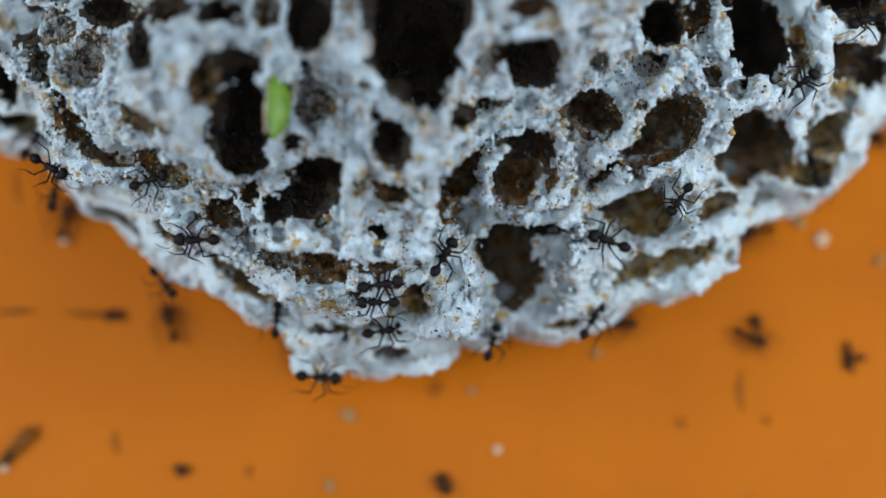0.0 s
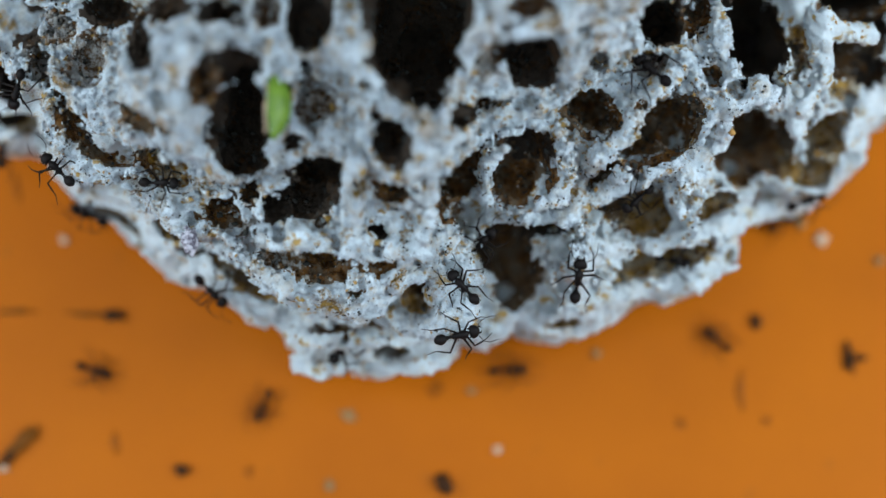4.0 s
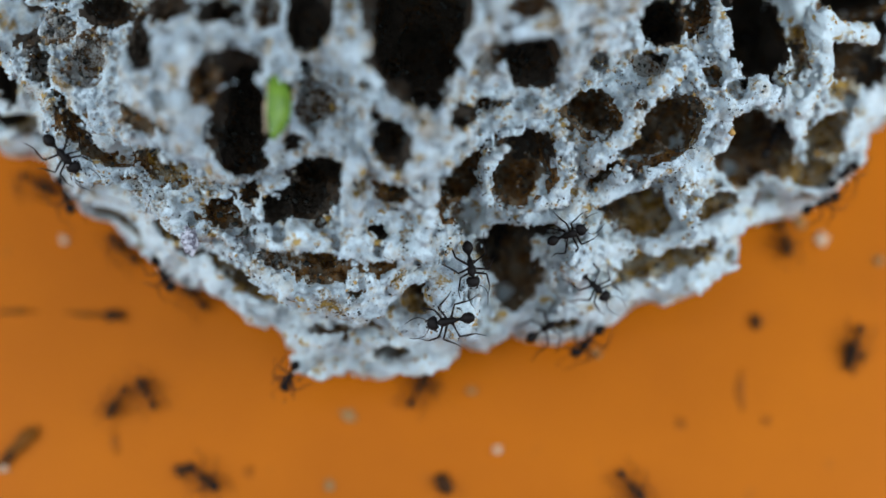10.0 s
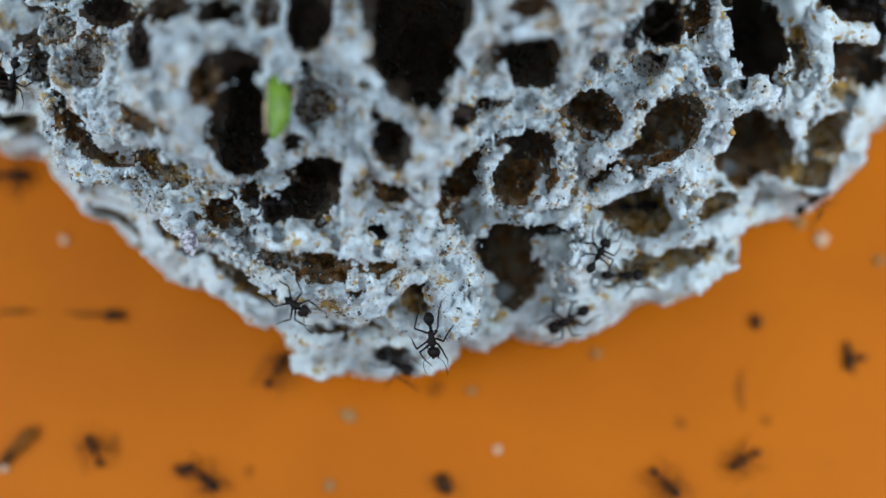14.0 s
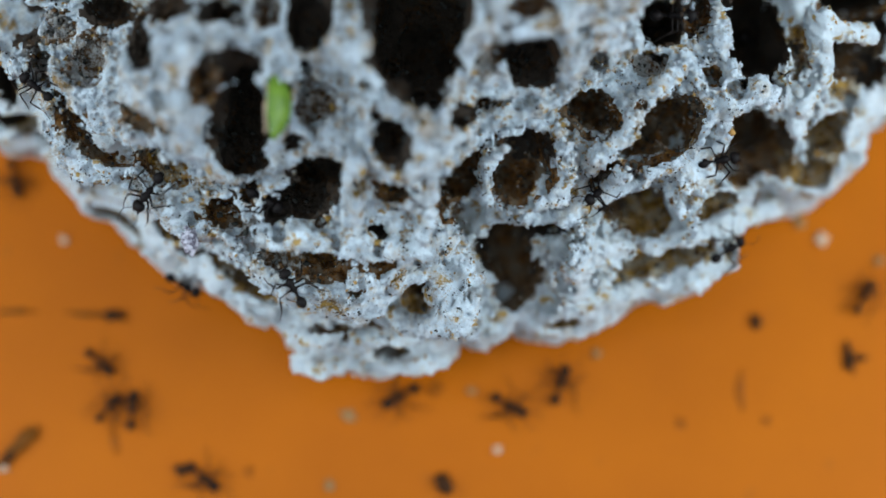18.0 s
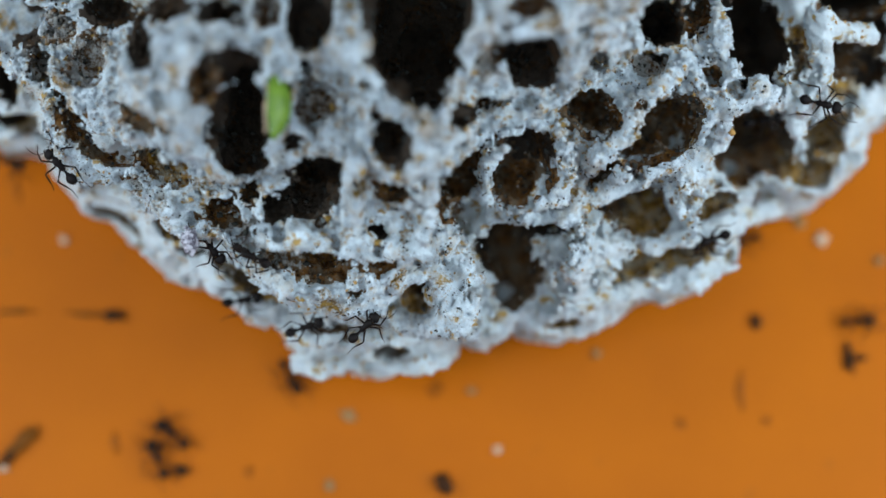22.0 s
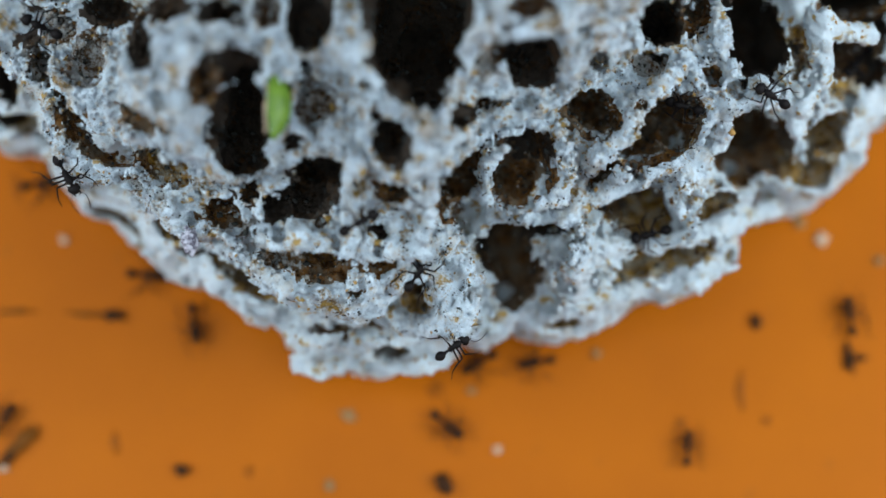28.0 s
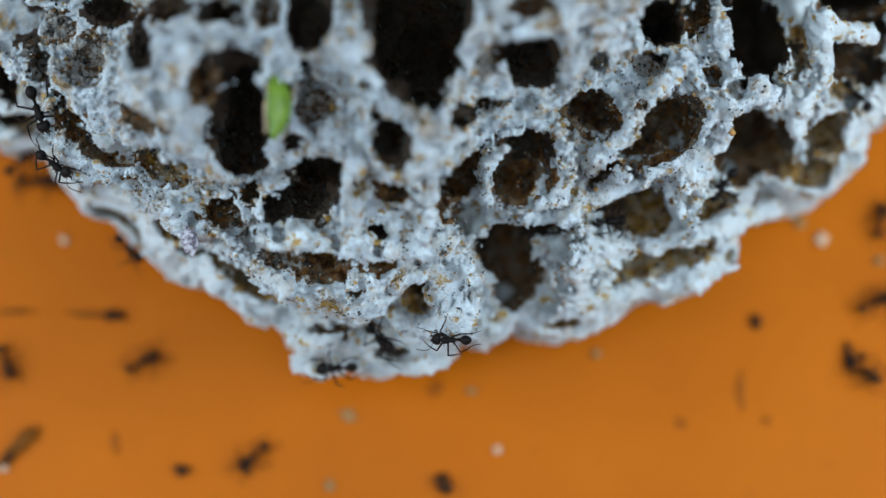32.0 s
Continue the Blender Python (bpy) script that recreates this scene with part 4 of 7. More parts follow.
    crawl(colony[2], [(0, 64.0, 26.8, 0.0, 320, 0), (0.5, 72.8, 27.1, 0.0, 0, 0), (6.52, 72.8, 27.1, 0.0, 0, 0), (7.44, 72.4, 19.8, 0.0, 180, 0), (8, 53.3, 14.0, 23.3, 60, 1), (8.56, 72.4, 19.8, 0.0, 0, 0), (8.95, 72.4, 19.8, 0.0, 0, 0), (9.5, 72.4, 20.6, 0.0, 180, 0), (10, 54.8, 14.8, 23.1, 40, 2), (10.5, 57.1, 16.3, 23.0, 40, 1), (11, 63.9, 23.4, 0.0, 40, 0), (11.5, 72.6, 23.7, 0.0, 0, 0)])
    crawl(colony[3], [(0, 51.3, 15.3, 21.3, 285, 2), (1, 52.7, 14.3, 22.1, 290, 2), (2, 53.3, 14.4, 23.3, 210, 1), (2.5, 49.4, 12.7, 22.0, 120, 1), (3, 45.5, 11.2, 20.0, 30, 2), (3.6, 49.0, 11.3, 17.5, 22, 2), (4.2, 51.0, 12.5, 19.6, 22, 2), (4.8, 52.5, 14.9, 21.2, 22, 1), (5.4, 54.2, 15.6, 24.7, 22, 1), (6, 62.1, 21.2, 0.0, 85, 0), (6.5, 58.0, 14.7, 0.0, 232, 0), (7, 57.2, 15.1, 0.0, 260, 0), (8, 57.7, 16.0, 0.0, 330, 0), (9, 52.6, 12.4, 19.8, 320, 2), (10, 52.3, 11.7, 19.4, 25, 2), (10.64, 72.2, 16.3, 0.0, 0, 0)])
    crawl(colony[4], [(0, 30.4, 7.2, 41.8, 235, 1), (0.5, 29.8, 6.2, 38.8, 238, 2), (1, 29.7, 6.1, 31.7, 240, 2), (1.5, 30.5, 3.5, 35.7, 215, 2), (2, 32.2, 2.6, 32.1, 190, 2), (2.5, 31.1, 1.8, 31.5, 260, 2), (3, 30.8, 2.4, 24.1, 330, 2), (3.6, 31.1, 2.0, 24.1, 342, 1), (4.2, 31.5, 1.8, 24.4, 342, 1), (4.8, 32.1, 1.8, 25.3, 342, 2), (5.4, 32.5, 1.6, 25.7, 342, 1), (6, 32.7, 1.0, 27.1, 340, 1), (7, 32.2, 0.1, 25.2, 20, 1), (7.5, 33.1, -0.0, 25.4, 18, 1), (8, 33.9, -0.3, 25.4, 15, 1), (8.5, 38.4, 1.7, 25.8, 22, 1), (9, 46.5, 9.1, 0.0, 30, 0), (9.5, 46.5, 17.3, 4.0, 90, 0), (10.54, 46.5, 17.3, 4.0, 90, 0), (11.11, 45.2, 17.0, 4.0, 270, 0), (12, 45.0, 0.6, 0.0, 285, 0), (12.5, 45.3, -13.6, 0.0, 283, 0), (13, 48.9, -18.6, 0.0, 285, 0), (13.5, 44.5, -20.9, 0.0, 212, 0), (14, 43.5, -21.9, 0.0, 210, 0), (14.5, 43.5, -33.7, 0.0, 270, 0), (17.9, 43.5, -33.7, 0.0, 270, 0), (18.5, 41.8, -33.7, 0.0, 90, 0), (19, 41.8, -23.3, 0.0, 0, 0), (19.5, 42.0, -24.4, 0.0, 298, 0), (20, 42.2, -25.6, 0.0, 235, 0), (20.5, 42.2, -33.7, 0.0, 270, 0), (26.54, 42.2, -33.7, 0.0, 270, 0), (27.49, 34.9, -33.7, 0.0, 90, 0), (28, 35.3, -20.3, 0.0, 85, 0), (28.51, 34.9, -33.7, 0.0, 270, 0)])
    crawl(colony[5], [(0, 21.1, 2.5, 36.2, 165, 1), (0.5, 21.0, 3.4, 37.0, 182, 1), (1, 21.1, 4.8, 35.7, 200, 2), (1.5, 21.9, 4.0, 34.6, 220, 2), (2, 22.6, 2.7, 35.4, 240, 1), (2.5, 21.4, -1.2, 30.8, 228, 1), (3, 16.9, -3.3, 30.8, 205, 1), (3.6, 17.6, -2.5, 34.4, 84, 1), (4.2, 17.3, -1.6, 37.3, 84, 1), (4.8, 16.4, -0.2, 38.9, 84, 1), (5.4, 16.2, 1.1, 39.6, 84, 1), (6, 17.1, 2.4, 40.1, 165, 1), (6.5, 16.0, -0.5, 38.2, 264, 1), (7, 16.9, -3.3, 30.8, 270, 1), (7.5, 16.8, -4.7, 29.1, 250, 1), (8, 16.3, -5.0, 28.4, 190, 1), (8.5, 17.2, -5.0, 28.2, 261, 1), (9, 16.3, -6.2, 21.5, 250, 1), (9.5, 14.1, -6.3, 24.0, 180, 2), (10, 13.8, -6.6, 24.1, 35, 2), (10.5, 13.8, -4.3, 25.1, 78, 1), (11, 13.7, -2.1, 27.2, 120, 1), (11.5, 12.4, -0.1, 31.3, 135, 2), (12, 11.3, 2.8, 31.2, 150, 1), (12.5, 8.2, 7.5, 4.0, 192, 0), (13.38, 8.2, 7.5, 4.0, 316, 0), (14, 16.7, -6.0, 27.2, 210, 2), (14.6, 15.5, -6.5, 25.8, 242, 2), (15.2, 15.4, -7.0, 20.5, 242, 1), (15.8, 16.7, -5.5, 0.0, 242, 0), (16.4, 16.4, -6.9, 0.0, 242, 0), (17, 14.9, -7.7, 0.0, 315, 0), (17.5, 15.6, -10.5, 0.0, 302, 0), (18, 17.0, -11.1, 0.0, 70, 0), (18.5, 18.8, -7.9, 0.0, 25, 0), (19, 20.8, -4.6, 0.0, 340, 0), (19.5, 26.8, -5.4, 0.0, 330, 0), (20, 26.1, -7.7, 0.0, 280, 0), (20.5, 27.7, -7.6, 0.0, 70, 0), (21, 28.3, -1.9, 0.0, 15, 0), (21.5, 28.0, 5.0, 4.0, 90, 0)])
    crawl(colony[6], [(0, 46.2, 11.7, 0.0, 190, 0), (0.5, 39.6, 8.2, 28.6, 135, 1), (1, 39.7, 8.7, 27.4, 170, 1), (1.5, 37.9, 9.2, 28.9, 140, 2), (2, 37.4, 10.5, 28.1, 85, 1), (2.5, 34.6, 8.3, 37.1, 132, 1), (3, 32.8, 7.5, 40.4, 180, 2), (3.5, 29.9, 19.5, 26.5, 115, 0), (10.41, 29.9, 19.5, 26.5, 311, 0), (11, 38.0, 10.4, 28.3, 265, 1), (11.5, 37.3, 8.3, 28.8, 192, 2), (12, 36.5, 6.1, 30.3, 120, 1), (12.5, 32.1, 5.2, 37.7, 168, 2), (13, 29.5, 7.7, 30.0, 215, 2), (13.5, 28.3, 9.2, 25.3, 290, 2), (14, 26.8, 10.0, 23.3, 5, 1), (14.6, 28.3, 8.5, 30.2, 31, 2), (15.2, 28.8, 7.8, 38.9, 31, 2), (15.8, 29.4, 9.0, 42.5, 31, 2), (16.4, 30.4, 9.4, 46.1, 31, 2), (17, 33.1, 10.6, 41.7, 30, 1), (17.5, 34.5, 12.0, 41.4, 34, 2), (18, 35.5, 12.4, 40.3, 10, 2), (18.5, 38.0, 14.8, 40.0, 25, 2), (19, 43.6, 22.8, 19.3, 40, 2), (19.5, 44.0, 21.1, 20.6, 0, 2), (20, 44.6, 20.0, 20.5, 320, 1), (20.5, 43.5, 20.9, 19.3, 350, 2), (21, 42.3, 21.3, 19.9, 20, 2), (21.5, 43.5, 22.4, 19.7, 15, 2), (22, 43.0, 20.5, 30.4, 10, 2), (22.5, 44.1, 19.7, 30.9, 325, 2), (23, 44.2, 17.4, 37.2, 280, 2), (23.5, 46.1, 17.6, 30.0, 272, 2), (24, 47.3, 16.6, 27.0, 265, 2), (24.5, 46.4, 15.3, 22.2, 350, 2), (25, 44.8, 12.7, 22.3, 75, 2), (25.6, 46.5, 15.5, 21.9, 90, 2), (26.2, 45.5, 17.5, 24.5, 90, 2), (26.8, 44.4, 21.2, 20.9, 90, 2), (27.4, 39.7, 16.6, 47.4, 90, 2), (28, 40.6, 18.2, 50.7, 150, 1), (28.5, 42.3, 19.5, 48.8, 27, 1), (29, 43.9, 21.1, 44.4, 340, 1), (29.5, 47.0, 20.9, 43.3, 0, 1), (30, 49.0, 21.2, 43.8, 0, 1), (30.5, 50.2, 21.6, 43.2, 30, 2), (31, 52.5, 23.9, 36.2, 60, 2), (31.5, 54.9, 25.0, 29.7, 5, 2), (32, 56.0, 24.4, 29.1, 310, 2)])
    crawl(colony[7], [(0, 0.1, -1.6, 46.8, 60, 2), (1, 0.1, -0.6, 47.1, 0, 2), (2, 0.1, -1.9, 46.4, 250, 2), (2.5, 1.1, -1.1, 43.4, 290, 1), (3, 2.2, -1.0, 43.6, 330, 1), (3.6, 4.1, -0.0, 42.1, 47, 2), (4.2, 5.1, 3.3, 33.6, 47, 2), (4.8, 5.4, 5.0, 35.6, 47, 1), (5.4, 6.2, 6.1, 37.5, 47, 1), (6, 7.9, 4.3, 47.6, 345, 2), (6.5, 10.1, 4.5, 38.8, 358, 1), (7, 12.2, 3.2, 36.2, 10, 2), (7.5, 15.4, 2.3, 38.8, 0, 2), (8, 18.7, 2.0, 38.4, 350, 1), (8.5, 18.7, 0.8, 37.8, 310, 1), (9, 18.8, -0.2, 36.6, 270, 1), (9.5, 19.3, -1.3, 34.6, 292, 1), (10, 19.7, -2.5, 33.0, 315, 2), (10.5, 21.2, -1.0, 30.9, 322, 1), (11, 22.5, 0.1, 31.5, 330, 2), (11.5, 26.3, -0.3, 23.7, 6, 1), (12, 30.0, 2.4, 23.9, 0, 2), (12.5, 37.9, 2.3, 26.2, 12, 2), (13, 45.3, 9.7, 0.0, 10, 0), (13.5, 49.0, 12.0, 0.0, 37, 0), (14, 50.9, 11.9, 20.3, 40, 2), (14.6, 57.4, 17.0, 0.0, 41, 0), (15.2, 55.0, 14.2, 22.2, 41, 2), (15.8, 55.1, 16.1, 26.4, 41, 1), (16.4, 56.6, 18.2, 26.4, 41, 2), (17, 64.8, 25.5, 0.0, 60, 0), (17.5, 72.7, 25.8, 0.0, 0, 0)])
    crawl(colony[8], [(0, -7.7, -4.9, 47.1, 10, 1), (0.5, -6.8, -5.4, 45.8, 2, 2), (1, -6.0, -5.7, 43.8, 355, 1), (1.73, 8.2, 7.5, 4.0, 21, 0), (2.36, 8.2, 7.5, 4.0, 234, 0), (3, 0.1, -10.2, 40.6, 335, 1), (3.6, 1.2, -10.5, 41.1, 16, 1), (4.2, 2.1, -10.1, 41.3, 16, 1), (4.8, 3.0, -9.2, 41.9, 16, 1), (5.4, 3.9, -8.5, 40.8, 16, 1), (6, 5.1, -8.5, 39.5, 70, 2), (6.5, 8.2, 7.5, 4.0, 76, 0), (7.32, 8.2, 7.5, 4.0, 55, 0), (8, 14.4, 8.5, 51.4, 0, 1), (8.68, 8.2, 7.5, 4.0, 235, 0), (9.5, 8.2, 7.5, 4.0, 200, 0), (10, 3.3, -1.9, 42.9, 280, 1), (11, 3.6, -3.3, 42.7, 275, 1), (11.5, 2.3, -3.8, 42.0, 231, 1), (12, 0.8, -6.8, 41.7, 275, 1), (12.5, 0.7, -7.6, 42.4, 248, 1), (13, 0.2, -8.3, 41.8, 265, 1), (13.5, -0.4, -9.1, 40.6, 268, 1), (14, -1.0, -10.0, 39.4, 270, 1), (14.6, -0.7, -10.9, 38.9, 315, 2), (15.2, 0.1, -11.5, 39.0, 315, 2), (15.8, 1.2, -11.6, 38.8, 315, 2), (16.4, 2.1, -10.0, 25.4, 315, 2), (17, 2.6, -7.3, 0.0, 240, 0), (17.5, 2.8, -8.7, 0.0, 317, 0), (18, 9.5, -14.0, 0.0, 330, 0), (18.82, 9.5, 0.9, 4.0, 90, 0), (28.78, 9.5, 0.9, 4.0, 90, 0), (30.5, -9.1, -6.2, 4.0, 270, 0), (31, -9.2, -11.1, 0.0, 175, 0), (31.5, -11.5, -11.7, 18.7, 160, 2), (32, -14.7, -12.0, 24.2, 180, 1)])
    crawl(colony[9], [(0, -8.1, -7.0, 44.9, 180, 2), (0.5, -9.4, -7.5, 42.8, 222, 1), (1, -10.6, -8.3, 42.4, 265, 1), (1.5, -13.3, -8.2, 30.9, 200, 2), (2, -15.5, -10.2, 31.5, 135, 1), (2.91, -18.5, 8.0, 31.6, 100, 0), (7.05, -18.5, 8.0, 31.6, 275, 0), (8, -17.4, -11.8, 25.1, 205, 1), (8.5, -18.8, -12.0, 23.1, 222, 1), (9, -20.2, -12.5, 22.1, 240, 1), (10, -20.2, -12.5, 22.1, 235, 1), (11, -19.7, -12.3, 23.2, 225, 1), (11.95, -18.5, 8.0, 31.6, 89, 0), (13.5, -18.5, 8.0, 31.6, 173, 0), (14, -21.2, 4.3, 50.9, 180, 2), (14.6, -24.8, 3.7, 49.7, 224, 1), (15.2, -26.7, 1.4, 47.6, 224, 2), (15.8, -28.3, -0.5, 38.1, 224, 2), (16.4, -31.5, -1.1, 26.3, 224, 1), (17, -38.6, 2.8, 0.0, 150, 0), (17.5, -37.8, 3.3, 0.0, 150, 0), (18, -35.4, -0.3, 21.7, 330, 2), (18.5, -36.5, 0.6, 23.1, 153, 2), (19, -36.9, 0.4, 22.2, 150, 2), (19.5, -38.6, 3.2, 0.0, 194, 0), (20, -41.4, 4.1, 0.9, 135, 2), (20.5, -39.9, 3.0, 0.0, 336, 0), (21, -34.0, 0.6, 0.0, 320, 0), (21.5, -29.7, -0.8, 0.0, 10, 0), (22, -26.9, -3.1, 25.8, 10, 1), (22.5, -27.2, -3.5, 25.4, 333, 1), (23, -25.4, -3.7, 25.2, 295, 1), (23.5, -24.8, -2.6, 0.0, 320, 0), (24, -19.8, -10.0, 28.5, 345, 2), (24.5, -16.5, -11.7, 25.8, 353, 1), (25, -13.8, -10.6, 27.5, 350, 2), (25.6, -10.6, -9.6, 26.3, 45, 1), (26.2, -8.8, -7.7, 30.8, 45, 2), (26.8, -7.8, -6.8, 45.3, 45, 2), (27.4, -6.2, -4.3, 45.1, 45, 1), (28, -3.1, -3.7, 46.6, 55, 2), (28.5, -1.4, -3.1, 47.5, 34, 2), (29, -1.0, -2.5, 47.8, 285, 2), (29.5, 1.7, -2.7, 42.3, 300, 1), (30, 4.4, -4.0, 42.3, 315, 1), (30.5, 5.1, -5.5, 40.7, 322, 2), (31, 5.9, -6.9, 38.6, 330, 2), (31.5, 8.2, 7.5, 4.0, 78, 0)])
    crawl(colony[10], [(0, -7.7, -8.3, 31.7, 10, 2), (1, -8.1, -8.2, 31.3, 0, 2), (2, -7.4, -8.6, 29.2, 165, 1), (2.5, -9.2, -8.5, 27.6, 170, 1), (3, -10.9, -8.7, 27.2, 175, 1), (3.6, -12.5, -9.5, 28.0, 231, 1), (4.2, -13.6, -9.9, 21.7, 231, 1), (4.8, -13.7, -12.3, 23.1, 231, 1), (5.4, -15.6, -10.7, 0.0, 231, 0), (6, -17.5, -11.5, 0.0, 305, 0), (6.5, -10.2, -19.1, 0.0, 335, 0), (7, 3.8, -20.9, 0.0, 0, 0), (7.5, 3.7, -33.7, 0.0, 270, 0), (26.6, 3.7, -33.7, 0.0, 270, 0), (27.3, 0.5, -33.7, 0.0, 90, 0), (28, 0.5, -16.8, 0.0, 320, 0), (28.7, 0.5, -33.7, 0.0, 270, 0)])
    crawl(colony[11], [(0, -36.5, 7.6, 49.1, 20, 2), (1, -37.1, 7.1, 49.7, 60, 1), (2, -37.1, 7.1, 49.7, 60, 1), (3, -37.2, 7.5, 49.6, 60, 1), (3.6, -35.9, 6.7, 49.5, 357, 1), (4.2, -34.8, 7.2, 48.5, 357, 2), (4.8, -33.8, 8.6, 46.0, 357, 2), (5.4, -31.5, 6.8, 54.4, 357, 2), (6, -30.4, 6.4, 52.6, 310, 1), (6.5, -25.9, 16.6, 38.0, 50, 0), (19.42, -25.9, 16.6, 38.0, 241, 0), (20, -30.3, 4.0, 50.7, 350, 1), (21, -31.2, 3.5, 48.2, 300, 2), (21.5, -29.9, 1.3, 48.1, 305, 1), (22, -29.1, -0.0, 44.6, 310, 2), (22.5, -31.3, 0.2, 46.0, 260, 2), (23, -33.5, 0.7, 46.3, 210, 2), (23.83, -25.9, 16.6, 38.0, 59, 0), (30.28, -25.9, 16.6, 38.0, 215, 0), (31, -36.4, 6.0, 49.9, 325, 1), (31.72, -25.9, 16.6, 38.0, 35, 0)])
    crawl(colony[12], [(0, -56.5, 20.2, 21.1, 55, 2), (0.5, -72.5, 25.8, 0.0, 180, 0), (1.12, -72.5, 25.8, 0.0, 180, 0), (2.5, -69.3, 36.0, 16.4, 0, 0), (3, -49.8, 25.5, 49.5, 60, 1), (3.5, -69.3, 36.0, 16.4, 180, 0), (27.62, -69.3, 36.0, 16.4, 180, 0), (28.5, -72.9, 34.6, 0.0, 0, 0), (29, -52.1, 19.5, 50.9, 300, 1), (29.5, -52.0, 19.5, 50.9, 300, 1), (30, -52.1, 20.2, 51.2, 300, 1), (31, -52.1, 21.6, 49.8, 255, 1), (31.5, -51.2, 19.0, 50.1, 272, 1), (32, -50.7, 16.8, 48.8, 290, 2)])
    crawl(colony[13], [(0, -50.4, 11.3, 41.6, 330, 2), (0.5, -50.1, 10.7, 38.8, 58, 2), (1, -52.2, 13.2, 23.3, 145, 2), (1.5, -59.3, 19.4, 0.8, 158, 2), (2, -61.9, 20.1, 0.0, 170, 0), (2.5, -55.5, 15.3, 16.9, 155, 2), (3, -50.2, 11.7, 27.8, 140, 2), (3.6, -47.3, 9.0, 46.7, 135, 2), (4.2, -48.9, 10.0, 46.1, 135, 2), (4.8, -56.4, 17.5, 18.2, 135, 2), (5.4, -59.2, 20.1, 12.2, 135, 2), (6, -58.2, 20.0, 20.3, 170, 2), (6.5, -72.5, 25.4, 0.0, 180, 0), (22.57, -72.5, 25.4, 0.0, 180, 0), (23.5, -72.9, 32.9, 0.0, 0, 0), (24, -54.6, 20.5, 42.4, 310, 2), (25, -53.6, 19.3, 49.1, 130, 2), (25.6, -51.6, 20.1, 50.9, 69, 1), (26.2, -51.6, 22.1, 50.3, 69, 2), (26.8, -52.8, 25.1, 47.6, 69, 1), (27.4, -52.6, 27.1, 47.2, 69, 2), (28, -49.8, 26.3, 53.8, 150, 1), (28.5, -49.8, 25.4, 53.2, 145, 1), (29, -50.4, 25.2, 50.3, 140, 2), (29.5, -49.9, 26.5, 49.4, 135, 1), (30, -49.3, 27.6, 48.8, 130, 1), (31, -49.8, 26.0, 53.6, 190, 1), (31.5, -54.1, 41.9, 34.3, 90, 0)])
    crawl(colony[14], [(0, -53.9, 13.5, 18.8, 260, 2), (0.5, -51.4, 11.6, 19.3, 318, 2), (1, -50.1, 10.2, 17.1, 255, 2), (1.5, -52.6, 19.3, 4.0, 90, 0), (5.9, -52.6, 19.3, 4.0, 90, 0), (6.5, -51.3, 18.1, 4.0, 270, 0), (7, -51.6, 11.4, 0.8, 70, 2), (7.5, -51.3, 18.1, 4.0, 90, 0), (8.68, -51.3, 18.1, 4.0, 90, 0), (9.5, -55.2, 22.0, 4.0, 270, 0), (10, -52.3, 13.0, 19.2, 290, 2), (10.5, -55.2, 22.0, 4.0, 90, 0), (15.5, -55.2, 22.0, 4.0, 90, 0), (16.5, -48.0, 17.7, 4.0, 270, 0), (17, -46.2, 8.1, 13.8, 0, 2), (17.5, -48.0, 17.7, 4.0, 90, 0), (18.44, -48.0, 17.7, 4.0, 90, 0), (19.5, -56.1, 22.7, 4.0, 270, 0), (20, -52.2, 12.0, 23.4, 15, 2), (21, -50.7, 12.0, 25.1, 340, 2), (21.5, -50.8, 11.9, 25.3, 108, 2), (22, -47.7, 9.7, 47.9, 130, 2), (22.5, -47.6, 10.0, 48.0, 130, 2), (23, -47.6, 10.0, 48.2, 300, 2), (23.5, -49.2, 10.3, 40.5, 251, 2), (24, -54.1, 15.0, 17.7, 330, 2), (24.5, -53.9, 15.0, 19.1, 330, 2), (25, -53.8, 15.0, 19.3, 30, 2), (28, -47.2, 8.9, 46.7, 300, 2), (29, -49.9, 10.7, 39.8, 160, 2), (29.5, -49.7, 10.7, 46.1, 155, 2), (30, -55.2, 18.5, 23.0, 150, 2), (30.5, -49.0, 11.7, 50.1, 205, 1), (31, -48.0, 11.9, 50.6, 260, 1), (31.5, -47.8, 10.8, 50.9, 298, 1), (32, -48.2, 10.7, 47.2, 335, 1)])
